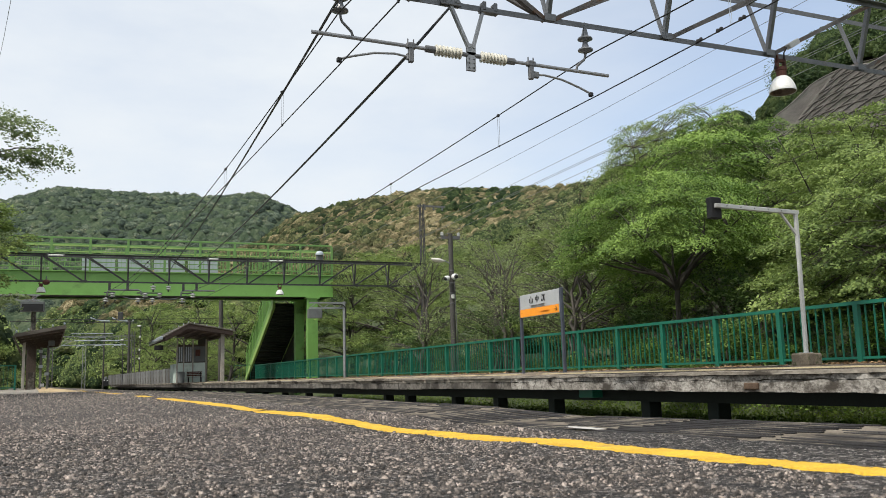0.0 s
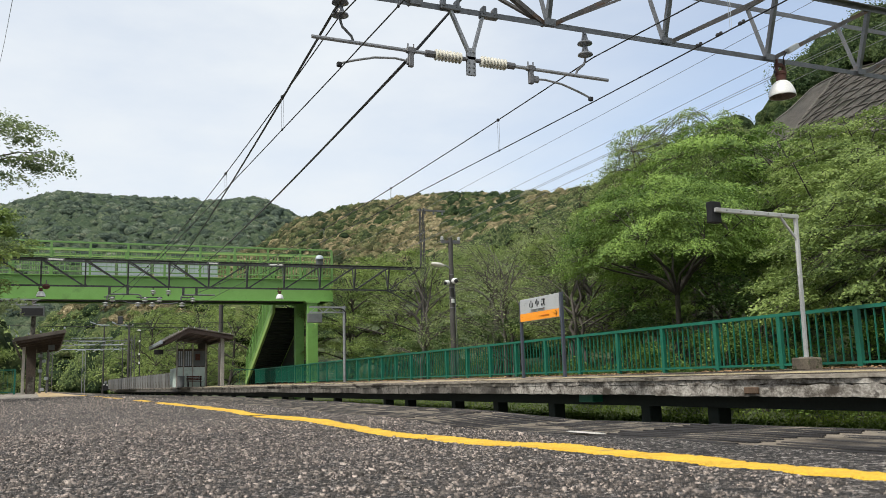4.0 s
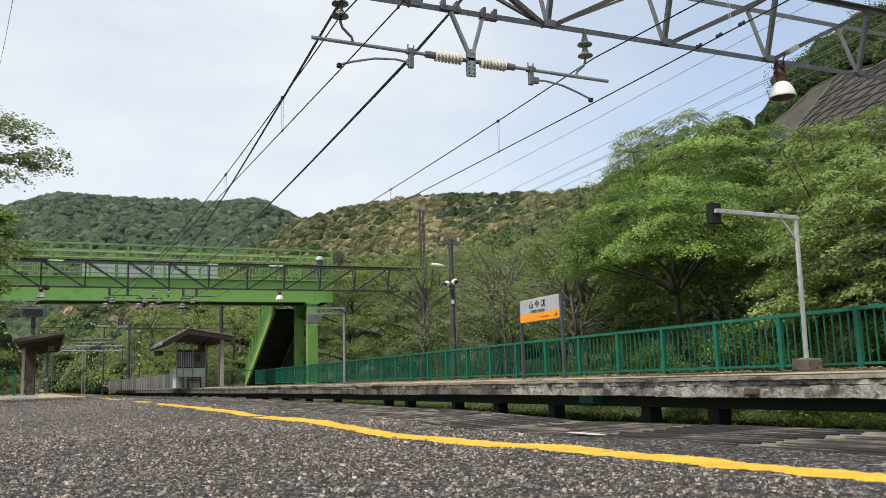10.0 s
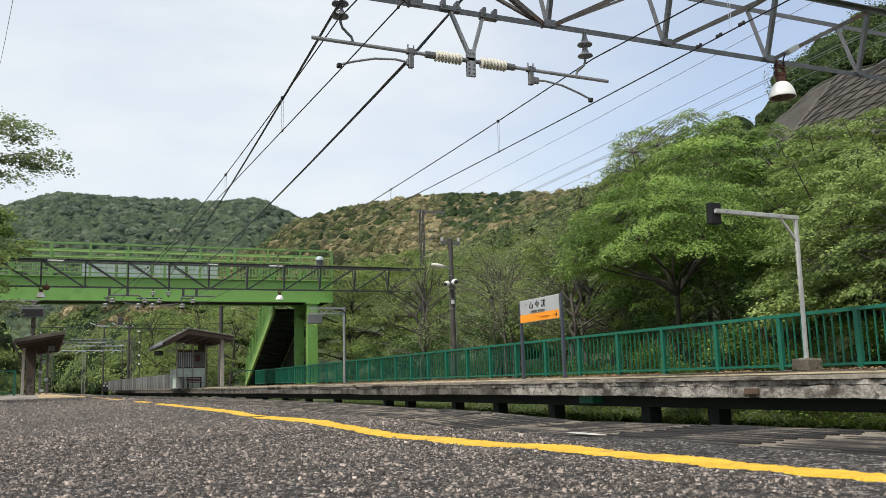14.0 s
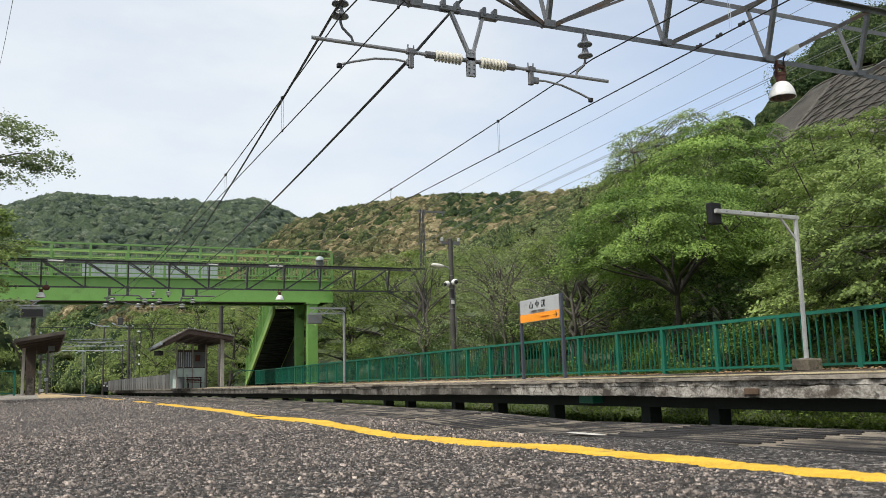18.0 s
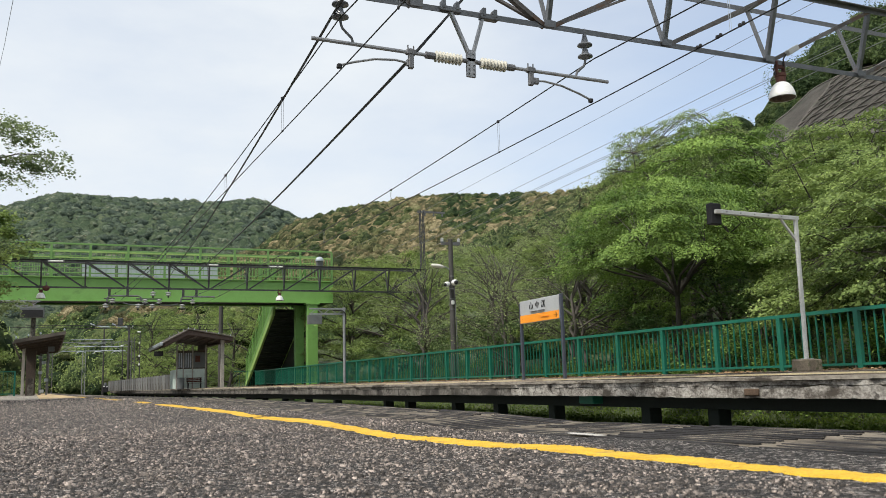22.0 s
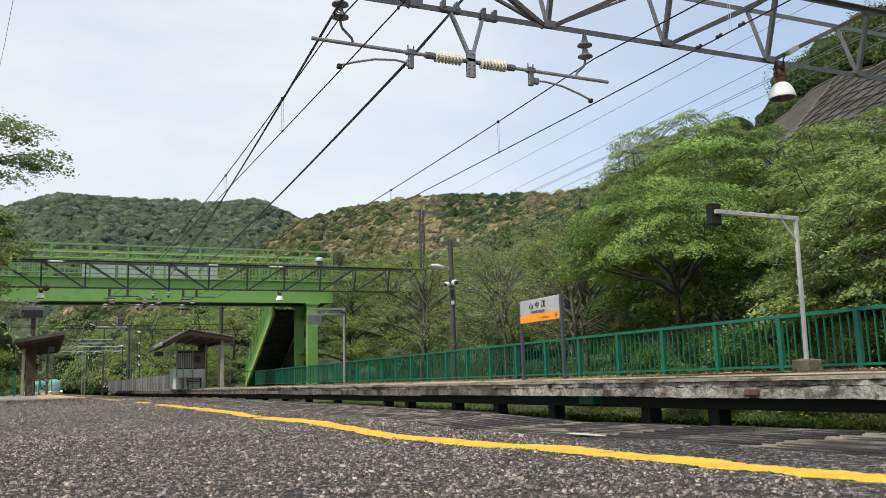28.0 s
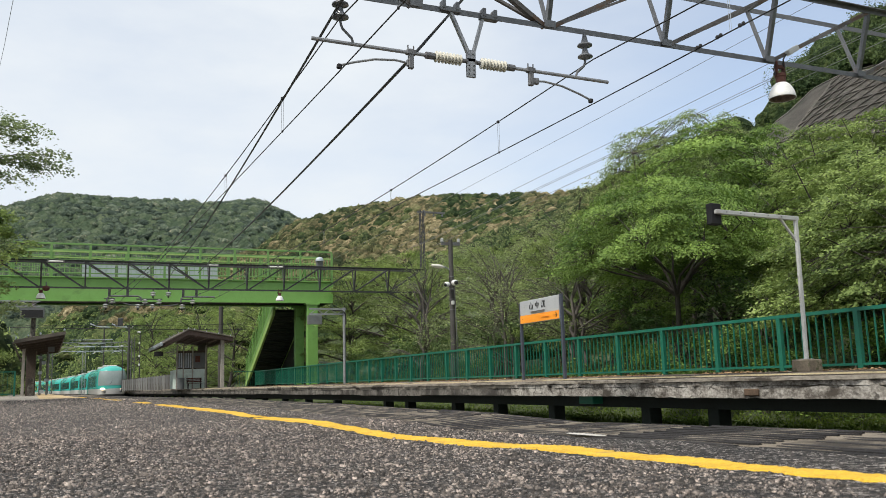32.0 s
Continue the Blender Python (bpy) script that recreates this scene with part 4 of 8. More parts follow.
near_fence()


# ---- station name sign ----
def name_sign():
    s = thing("station_sign", pose(10.5, 18.21, 0.10), "grey station name board with an orange band on two slate posts", "station sign")
    for y in (-1.0, 1.0):
        bm = bmesh.new()
        box(bm, -0.036, 0.036, y - 0.036, y + 0.036, -0.04, 2.0 if y < 0 else 1.95, 0.008)
        part("post", bm, M["sign_post"], s)
    bm = bmesh.new()
    box(bm, -0.045, 0.045, -0.955, 0.955, 1.42, 1.985, 0.01)
    board = part("board", bm, M["sign_grey"], s)
    bm = bmesh.new()
    box(bm, -0.051, -0.046, -0.95, 0.95, 1.425, 1.62)
    part("orange_band", bm, M["sign_orange"], board, "orange band along the foot of the board")

    def strokes(name, cy, cz, size, segs, mat, label=""):
        """Writing on the face towards the line: (u, v, u, v) strokes in a unit square, u to the reader's right."""
        bm = bmesh.new()
        for u0, v0, u1, v1 in segs:
            bar(bm, (-0.0535, cy - (u0 - 0.5) * size, cz + (v0 - 0.5) * size), (-0.0535, cy - (u1 - 0.5) * size, cz + (v1 - 0.5) * size), size * 0.11, 0.004)
        part(name, bm, mat, board, label)

    yama = [(0.5, 0.12, 0.5, 0.95), (0.12, 0.1, 0.12, 0.62), (0.88, 0.1, 0.88, 0.62), (0.08, 0.12, 0.92, 0.12)]
    naka = [(0.15, 0.38, 0.15, 0.76), (0.85, 0.38, 0.85, 0.76), (0.1, 0.74, 0.9, 0.74), (0.1, 0.4, 0.9, 0.4), (0.5, 0.02, 0.5, 0.98)]
    tani = [(0.08, 0.92, 0.2, 0.82), (0.04, 0.66, 0.17, 0.57), (0.04, 0.06, 0.2, 0.4), (0.34, 0.9, 0.92, 0.94), (0.42, 0.84, 0.46, 0.72),
            (0.63, 0.86, 0.64, 0.72), (0.86, 0.86, 0.8, 0.72), (0.5, 0.68, 0.62, 0.52), (0.76, 0.7, 0.5, 0.46), (0.5, 0.46, 0.84, 0.5),
            (0.3, 0.34, 0.95, 0.34), (0.6, 0.44, 0.34, 0.05), (0.62, 0.34, 0.95, 0.05)]
    for name, cy, segs in (("character", 0.36, yama), ("character", 0.06, naka), ("character", -0.24, tani)):
        strokes(name, cy, 1.835, 0.19, segs, M["sign_ink"])
    strokes("small_line", 0.05, 1.69, 0.70, [(0.0, 0.5, 0.44, 0.5), (0.5, 0.5, 1.0, 0.5)], M["sign_ink_pale"], "line of small grey writing")
    strokes("small_mark", 0.66, 1.86, 0.16, [(0.1, 0.3, 0.4, 0.3), (0.5, 0.6, 0.9, 0.6)], M["sign_ink_pale"])
    strokes("arrow", -0.80, 1.52, 0.18, [(0.0, 0.5, 0.85, 0.5), (0.55, 0.85, 0.95, 0.48), (0.55, 0.15, 0.95, 0.52)], M["sign_ink"], "black arrow")
    strokes("band_line", -0.30, 1.52, 0.42, [(0.0, 0.5, 1.0, 0.5)], M["sign_orange"])
    strokes("band_mark", 0.84, 1.53, 0.10, [(0.2, 0.5, 0.8, 0.5)], M["rust"])


name_sign()


# ---- post with a departure monitor on the far platform ----
def monitor_post(name, m, height, reach, label, truss=False):
    s = thing(name, m, label, "platform monitor")
    bm = bmesh.new()
    box(bm, -0.17, 0.17, -0.19, 0.19, -0.02, 0.20, 0.025)
    part("footing", bm, M["footing"], s, "mossy concrete footing")
    bm = bmesh.new()
    box(bm, -0.031, 0.031, -0.031, 0.031, 0.14, height, 0.008)
    box(bm, -0.08, 0.08, -0.08, 0.08, 0.19, 0.21)
    part("post", bm, M["pale_paint"], s)
    bm = bmesh.new()
    box(bm, -reach, 0.05, -0.035, 0.035, height - 0.02, height + 0.05, 0.006)
    if truss:
        box(bm, -reach, 0.05, -0.03, 0.03, height - 0.22, height - 0.16, 0.006)
        for k in range(6):
            a, b = -reach * k / 6, -reach * (k + 1) / 6
            bar(bm, (a, 0, height - 0.19 if k % 2 else height), (b, 0, height if k % 2 else height - 0.19), 0.025)
    part("arm", bm, M["pale_paint"], s)
    bm = bmesh.new()
    bar(bm, (0, 0, height - 0.40), (-0.36, 0, height), 0.035)
    part("brace", bm, M["pale_paint"], s)
    for k in range(5):
        bm = bmesh.new()
        bar(bm, (-reach * (0.2 + 0.17 * k), -0.045, height + 0.015), (-reach * (0.2 + 0.17 * k), -0.03, height + 0.015), 0.022, n=6)
        part("bolt", bm, M["steel_dark"], s)
    bm = bmesh.new()
    box(bm, -reach - 0.05, -reach + 0.17, 0.04, 0.17, height - 0.19, height + 0.17, 0.012)
    case = part("monitor_case", bm, M["black"], s, "black monitor housing")
    bm = bmesh.new()
    box(bm, -reach - 0.02, -reach + 0.16, 0.172, 0.18, height - 0.15, height + 0.13)
    part("screen", bm, M["train_glass"], case)
    return s


M["footing"] = material("mossy_footing", (0.070, 0.056, 0.040), (0.19, 0.16, 0.12), 0.95, 0, 6, 40, 0.9, (0.05, 0.055, 0.025), 0.57, crisp=True)
M["pale_paint"] = material("pale_grey_paint", (0.40, 0.40, 0.39), (0.56, 0.56, 0.545), 0.5, 0.1, 4, 60, 0.1, (0.28, 0.25, 0.22), 0.66)
monitor_post("monitor_post", pose(11.455, 10.93, 0.128, 0, 1.1, 0), 2.63, 1.77, "pale grey steel post with black monitor on concrete footing")


def arm_sign_post():
    s = thing("arm_sign_post", pose(12.25, 40.7, 0.14), "grey steel post with lattice arm and small sign box", "sign post")
    bm = bmesh.new()
    bar(bm, (0, 0, 0), (0, 0, 3.75), 0.14, n=10)
    part("post", bm, M["steel"], s)
    bm = bmesh.new()
    for z in (3.68, 3.42):
        bar(bm, (0.1, 0, z), (-1.75, 0, z), 0.07)
    for k in range(5):
        a, b = -0.35 * k, -0.35 * (k + 1)
        bar(bm, (a, 0, 3.42 if k % 2 else 3.68), (b, 0, 3.68 if k % 2 else 3.42), 0.035)
    part("lattice_arm", bm, M["steel"], s)
    bm = bmesh.new()
    tube(bm, [(-0.6, -0.06, 3.60), (-0.1, -0.08, 3.58), (0.06, -0.08, 3.42), (0.07, -0.08, 2.9)], 0.03, 6)
    part("conduit", bm, M["black"], s)
    bm = bmesh.new()
    box(bm, -1.85, -1.15, -0.12, 0.12, 2.92, 3.36, 0.01)
    part("sign_box", bm, M["panel_grey"], s)


arm_sign_post()


# ---- overhead line gantries ----
def gantry(name, y, x0, x1, centre, z0, z1, step, label, posts=(True, True), post_top=9.0, mat="steel", w=0.10):
    g = thing(name, pose(0, y, 0), label, "gantry", "overhead line gantries")
    bm = bmesh.new()
    angle_bar(bm, (x0, 0, z0), (x1, 0, z0), w, 0.012)
    part("bottom_chord", bm, M[mat], g)
    for o in (-0.33, 0.33):
        bm = bmesh.new()
        angle_bar(bm, (x0, o, z1), (x1, o, z1), w, 0.012, 1 if o > 0 else -1)
        part("top_chord", bm, M[mat], g)
    nodes = [centre + step * k for k in range(-12, 13) if x0 + 0.3 < centre + step * k < x1 - 0.3]
    for x in nodes:
        for o, ww in ((-0.33, w * 0.82), (0.33, w * 0.55)):
            bm = bmesh.new()
            angle_bar(bm, (x, 0, z0), (x, o, z1), ww, 0.010)
            part("upright", bm, M[mat], g)
        ends = [x + step] if x > centre + 0.1 else [x - step] if x < centre - 0.1 else [x - step, x + step]
        for xe in ends:
            if x0 < xe < x1:
                for o, ww in ((-0.33, w * 0.85), (0.33, w * 0.5)):
                    bm = bmesh.new()
                    angle_bar(bm, (x + 0.05 * (1 if xe > x else -1), 0, z0), (xe, o, z1), ww, 0.010)
                    part("diagonal", bm, M["steel_worn" if mat == "steel_mid" else mat], g)
        bm = bmesh.new()
        bar(bm, (x, -0.33, z1), (x, 0.33, z1), w * 0.5)
        part("tie", bm, M[mat], g)
        bm = bmesh.new()
        box(bm, x - 0.09, x + 0.09, -0.056, -0.046, z0 - 0.03, z0 + 0.07)
        part("gusset", bm, M[mat], g)
    for flag, x in zip(posts, (x0, x1)):
        if not flag:
            continue
        zg = float(land(np.array(x), np.array(y))) - 0.2
        k0 = 0.6 if mat == "steel_black" else 1.0
        for a in (-0.22 * k0, 0.22 * k0):
            for b in (-0.22 * k0, 0.22 * k0):
                bm = bmesh.new()
                bar(bm, (x + a, b, zg), (x + a * 0.7, b * 0.7, post_top), 0.07 * k0)
                part("mast_leg", bm, M["steel_black" if mat == "steel_black" else "steel_dark"], g)
        for k in range(int((post_top - zg) / 0.62)):
            za = zg + 0.62 * k
            bm = bmesh.new()
            s = 1 if k % 2 else -1
            for b in (-0.20 * k0, 0.20 * k0):
                bar(bm, (x - 0.21 * s * k0, b, za), (x + 0.19 * s * k0, b, za + 0.62), 0.032 * k0)
                bar(bm, (x + b, -0.21 * s * k0, za), (x + b, 0.19 * s * k0, za + 0.62), 0.032 * k0)
            part("lacing", bm, M["steel_black" if mat == "steel_black" else "steel_dark"], g)
        side = 1 if x == x0 else -1
        bm = bmesh.new()
        bar(bm, (x, 0, z0 - 1.1), (x + side * 2.2, 0, z0), 0.07)
        part("knee_brace", bm, M[mat], g)
        if post_top > z1 + 1:
            bm = bmesh.new()
            box(bm, x - 0.25, x + 1.45, -0.05, 0.05, post_top - 0.15, post_top - 0.05)
            arm = part("crossarm", bm, M["steel_dark"], g)
            for q in (0.2, 0.75, 1.3):
                bm = bmesh.new()
                lathe(bm, [(0.02, 0), (0.06, 0.02), (0.05, 0.10), (0.06, 0.14), (0.02, 0.18)], 8, (x + q, 0, post_top - 0.33))
                part("pin_insulator", bm, M["insulator"], arm)
    return g


G1Y, G2Y = 9.85, 44.5
gantry("line_gantry", G1Y, -6.5, 17.5, 6.03, 5.085, 6.10, 2.035, "galvanised steel lattice gantry over both tracks", post_top=9.0, mat="steel_mid", w=0.078)
gantry("line_gantry", G2Y, -6.0, 18.1, 6.20, 5.12, 6.38, 1.95, "weathered steel lattice gantry before the footbridge", post_top=9.9, mat="steel_black", w=0.085)
gantry("line_gantry", 112.0, -2.6, 6.6, 1.9, 5.45, 6.0, 1.5, "distant pale steel gantry over the tracks", post_top=6.6, w=0.07)


def pendant_lamp(m):
    s = thing("pendant_lamp", m, "white enamel dome lamp hanging under a gantry on a rusty bracket", "lamp", "gantry lamps")
    bm = bmesh.new()
    lathe(bm, [(0.209, 0.045), (0.211, 0.055), (0.204, 0.10), (0.188, 0.16), (0.162, 0.22), (0.126, 0.272), (0.092, 0.300), (0.078, 0.306), (0.074, 0.300), (0.120, 0.264), (0.156, 0.214), (0.182, 0.156), (0.198, 0.098), (0.204, 0.047)], 28, hollow=True)
    part("shade", bm, M["white"], s, smooth=True)
    bm = bmesh.new()
    lathe(bm, [(0.200, 0.048), (0.194, 0.098), (0.178, 0.155), (0.152, 0.211), (0.116, 0.260), (0.070, 0.294), (0.066, 0.288), (0.110, 0.254), (0.146, 0.206), (0.173, 0.152), (0.189, 0.096), (0.196, 0.050)], 28, hollow=True)
    part("lining", bm, M["lamp_lining"], s, "brown stained inside of the shade", smooth=True)
    bm = bmesh.new()
    lathe(bm, [(0.080, 0.298), (0.080, 0.40), (0.092, 0.41), (0.092, 0.455), (0.06, 0.47)], 14)
    part("neck", bm, M["rust"], s, "rusty red neck")
    bm = bmesh.new()
    lathe(bm, [(0.02, 0.10), (0.06, 0.13), (0.065, 0.17), (0.04, 0.24), (0.03, 0.31)], 12)
    part("bulb", bm, M["porcelain"], s, smooth=True)
    bm = bmesh.new()
    for a in (-0.075, 0.075):
        box(bm, a - 0.014, a + 0.014, -0.03, 0.03, 0.42, 0.66)
    box(bm, -0.09, 0.09, -0.03, 0.03, 0.55, 0.60)
    part("bracket", bm, M["rust"], s)
    bm = bmesh.new()
    tube(bm, [(-0.09, 0, 0.62), (-0.13, 0.01, 0.52), (-0.11, 0.01, 0.46)], 0.008, 5)
    lathe(bm, [(0.01, 0.43), (0.022, 0.44), (0.022, 0.47), (0.008, 0.485)], 8, (-0.11, 0.01, 0))
    part("tail_wire", bm, M["wire"], s)
    return s


M["lamp_lining"] = material("stained_lamp_lining", (0.10, 0.075, 0.055), (0.20, 0.155, 0.12), 0.6, 0, 6, 50, 0.1, (0.06, 0.04, 0.03), 0.6)
lamp = pendant_lamp(pose(10.34, G1Y, 4.435))
copy_thing(lamp, pose(-0.32, G1Y, 4.535))
for x in (-1.58, 9.87):
    copy_thing(lamp, pose(x, G2Y, 4.535))


ballast_box = thing("lamp_ballast", pose(10.55, G1Y - 0.09, 5.29, 0, -30, 0), "small pale control box fixed on the gantry", "control box")
bm = bmesh.new()
box(bm, -0.13, 0.13, -0.05, 0.05, -0.045, 0.045, 0.012)
part("case", bm, M["pale_paint"], ballast_box)
bm = bmesh.new()
tube(bm, [(-0.16, 0, 0), (-0.26, 0.01, -0.05), (-0.30, 0.03, -0.16)], 0.012, 6)
part("lead", bm, M["wire"], ballast_box)


# ---- insulated registration gear ----
def ribbed(bm, p, q, r0, r1, ribs, n=16):
    p, q = Vector(p), Vector(q)
    turn = Matrix.Translation(p) @ (q - p).to_track_quat("Z", "Y").to_matrix().to_4x4()
    length, prof = (q - p).length, []
    for k in range(ribs):
        a = length * k / ribs
        prof += [(r0, a), (r1, a + length / ribs * 0.35), (r1 * 0.96, a + length / ribs * 0.55), (r0, a + length / ribs * 0.8)]
    prof.append((r0, length))
    tmp = bmesh.new()
    lathe(tmp, prof, n)
    tmp.transform(turn)
    me = bpy.data.meshes.new("tmp")
    tmp.to_mesh(me)
    tmp.free()
    bm.from_mesh(me)
    bpy.data.meshes.remove(me)


def registration(y, z, x_mid, half, chord, label, tilt=0.0):
    """Bar under the gantry with two long insulators, steady arms and upright insulators for both tracks."""
    s = thing("registration_arm", pose(x_mid, y, z, 0, tilt, 0), label, "insulator arm", "registration gear")
    dz = chord - z
    for a in (-0.30, 0.20):
        bm = bmesh.new()
        bar(bm, (a, 0, dz), (-0.03 if a < 0 else 0.03, 0, 0.10), 0.06, 0.04)
        part("hanger", bm, M["steel"], s)
    for a, c, lo in ((-0.45, -0.15, -0.03), (0.15, 0.42, -0.05)):
        bm = bmesh.new()
        box(bm, a, c, -0.05, 0.05, dz + lo, dz + lo + 0.07, 0.006)
        for q in (a + 0.05, c - 0.05):
            box(bm, q - 0.025, q + 0.025, -0.06, 0.06, dz + lo + 0.03, dz + lo + 0.15, 0.006)
        part("clamp_plate", bm, M["steel_mid"], s)
    bm = bmesh.new()
    box(bm, -0.065, 0.065, -0.02, -0.008, -0.22, 0.16)
    box(bm, -0.065, 0.065, 0.008, 0.02, -0.22, 0.16)
    box(bm, -0.065, 0.065, -0.02, 0.02, 0.0, 0.04)
    plate = part("centre_plate", bm, M["steel"], s)
    bm = bmesh.new()
    for zz in (-0.18, -0.12, -0.06):
        for a in (-0.035, 0.035):
            bar(bm, (a, -0.026, zz), (a, -0.02, zz), 0.02, n=6)
    part("bolts", bm, M["black"], plate)
    for sg in (-1, 1):
        bm = bmesh.new()
        ribbed(bm, (sg * 0.14, 0, 0), (sg * 0.54, 0, 0), 0.044, 0.078, 8)
        part("rod_insulator", bm, M["porcelain"], s, "cream ribbed porcelain insulator", smooth=False)
        for a, b, d in ((0.05, 0.15, 0.06), (0.53, 0.66, 0.095)):
            bm = bmesh.new()
            bar(bm, (sg * a, 0, 0), (sg * b, 0, 0), d, n=10)
            part("end_fitting", bm, M["steel_dark"], s)
        bm = bmesh.new()
        bar(bm, (sg * 0.64, 0, 0), (sg * half, 0, 0), 0.05, n=10)
        part("tube", bm, M["steel"], s)
        xa = 0.92 if sg > 0 else -0.87
        bm = bmesh.new()
        box(bm, xa - 0.035, xa + 0.035, -0.03, 0.03, -0.22, 0.05, 0.008)
        box(bm, xa - 0.065, xa + 0.065, -0.035, 0.035, -0.03, 0.04, 0.008)
        box(bm, xa - 0.03, xa + sg * 0.09 + 0.03, -0.025, 0.025, -0.19, -0.10, 0.008)
        for q in (-0.04, 0.04):
            bar(bm, (xa + q, 0, 0.04), (xa + q, 0, 0.10), 0.018, n=6)
        part("drop_bracket", bm, M["steel_dark"], s)
        bm = bmesh.new()
        tube(bm, [(xa, 0, -0.15), (xa + sg * 0.22, 0, -0.13), (xa + sg * 0.50, 0, -0.16), (xa + sg * 0.78, 0, -0.24), (xa + sg * 0.99, 0, -0.315)], 0.016, 8)
        part("steady_arm", bm, M["steel"], s)
        bm = bmesh.new()
        box(bm, xa + sg * 0.97 - 0.03, xa + sg * 0.97 + 0.03, -0.03, 0.03, -0.35, -0.29, 0.01)
        part("wire_clip", bm, M["black"], s)
        xi = sg * (half - 0.46)
        bm = bmesh.new()
        tube(bm, [(xi - sg * 0.08, 0, 0.02), (xi - sg * 0.06, 0, 0.08), (xi + sg * 0.06, 0, 0.19), (xi + sg * 0.08, 0, 0.24), (xi + sg * 0.09, 0, 0.30)], 0.018, 8)
        part("stem", bm, M["steel_dark"], s)
        bm = bmesh.new()
        for zz in (0.33, 0.50):
            lathe(bm, [(0.025, zz - 0.04), (0.065, zz - 0.02), (0.110, zz), (0.106, zz + 0.018), (0.055, zz + 0.05), (0.042, zz + 0.10), (0.035, zz + 0.13)], 16, (xi + sg * 0.09, 0, 0))
        lathe(bm, [(0.02, 0.62), (0.034, 0.635), (0.03, 0.665), (0.012, 0.70), (0.006, 0.76)], 8, (xi + sg * 0.09, 0, 0))
        part("disc_insulator", bm, M["insulator"], s)
    return s


registration(G1Y, 4.40, 4.785, 2.20, 5.085, "steel arm with cream ribbed insulators under the near gantry", 0.85)


def disc_stack(x, z):
    bm = bmesh.new()
    for zz in (0.0, 0.115):
        lathe(bm, [(0.03, zz - 0.05), (0.10, zz - 0.03), (0.135, zz), (0.13, zz + 0.02), (0.05, zz + 0.045), (0.03, zz + 0.06)], 14, (x, 0, z))
    return bm


def far_registration():
    """Pull-off tubes and pale disc insulators under the second gantry."""
    s = thing("registration_arm", pose(0, G2Y, 0), "dark steel tubes with pale disc insulators under the far gantry", "insulator arm", "registration gear")
    for pts in ([(1.36, 0, 4.46), (1.38, 0, 4.66), (1.50, 0, 4.74), (2.80, 0, 4.74), (2.92, 0, 4.68), (2.94, 0, 4.50)], [(4.83, 0, 4.44), (4.86, 0, 4.66), (4.98, 0, 4.74), (6.51, 0, 4.74)]):
        bm = bmesh.new()
        tube(bm, pts, 0.04, 8)
        part("tube", bm, M["steel_dark"], s)
    for x in (1.46, 2.3, 4.95, 5.6):
        bm = bmesh.new()
        box(bm, x - 0.06, x + 0.06, -0.04, 0.04, 4.72, 5.14, 0.01)
        part("hanger", bm, M["steel_black"], s)
    for x, z, up in ((1.30, 4.18, 4.44), (1.60, 4.42, 4.60), (2.80, 4.18, 4.46), (3.12, 4.42, 4.62), (3.47, 4.18, 4.44), (3.80, 4.42, 4.62), (4.90, 4.18, 4.44), (5.42, 4.42, 4.70), (3.50, 4.80, 5.12), (4.23, 4.80, 5.12)):
        part("disc_insulator", disc_stack(x, z), M["porcelain_dull"], s, "pale disc insulator", smooth=False)
        bm = bmesh.new()
        bar(bm, (x, 0, z - 0.14), (x, 0, z - 0.03), 0.07, n=8)
        bar(bm, (x, 0, z + 0.15), (x, 0, up), 0.05, n=6)
        part("insulator_pin", bm, M["black"], s)
    for x0, x1, z in ((1.22, 1.72, 4.60), (2.72, 3.95, 4.60), (4.83, 5.5, 4.60)):
        bm = bmesh.new()
        box(bm, x0, x1, -0.03, 0.03, z - 0.03, z + 0.03, 0.008)
        part("carrier_bar", bm, M["steel_black"], s)
    for x0, x1 in ((2.1, 3.3), (3.6, 4.7)):
        bm = bmesh.new()
        tube(bm, [(x0, 0, 4.40), (x0 + 0.3 * (x1 - x0), 0, 4.30), (x0 + 0.7 * (x1 - x0), 0, 4.29), (x1, 0, 4.36)], 0.025, 6)
        part("steady_arm", bm, M["steel_mid"], s)
    return s


far_registration()


def gantry_fittings():
    """Tube lamps along the second gantry's upper chord and a rusty ball float on its lower one."""
    for x0, x1 in ((-1.33, -0.62), (9.2, 9.95), (6.1, 6.6)):
        s = thing("tube_lamp", pose((x0 + x1) / 2, G2Y - 0.42, 6.33), "slim white tube lamp on the dark gantry", "lamp", "tube lamps")
        h = (x1 - x0) / 2
        bm = bmesh.new()
        bar(bm, (-h, 0, 0), (h, 0, 0), 0.075, n=10)
        part("tube", bm, M["white"], s)
        for x in (-h, h):
            bm = bmesh.new()
            box(bm, x - 0.03, x + 0.03, -0.05, 0.09, -0.05, 0.07, 0.008)
            part("end_cap", bm, M["steel_dark"], s)
    s = thing("float_ball", pose(-1.36, G2Y - 0.12, 5.06), "rusty brown ball on the far gantry", "fitting")
    bm = bmesh.new()
    bmesh.ops.create_uvsphere(bm, u_segments=14, v_segments=8, radius=0.17, matrix=Matrix.Diagonal((1, 1, 0.8, 1)))
    part("ball", bm, M["rust"], s, smooth=True)
    bm = bmesh.new()
    bar(bm, (0, 0, 0.08), (0, 0, 0.30), 0.05, n=8)
    part("stem", bm, M["steel_dark"], s)


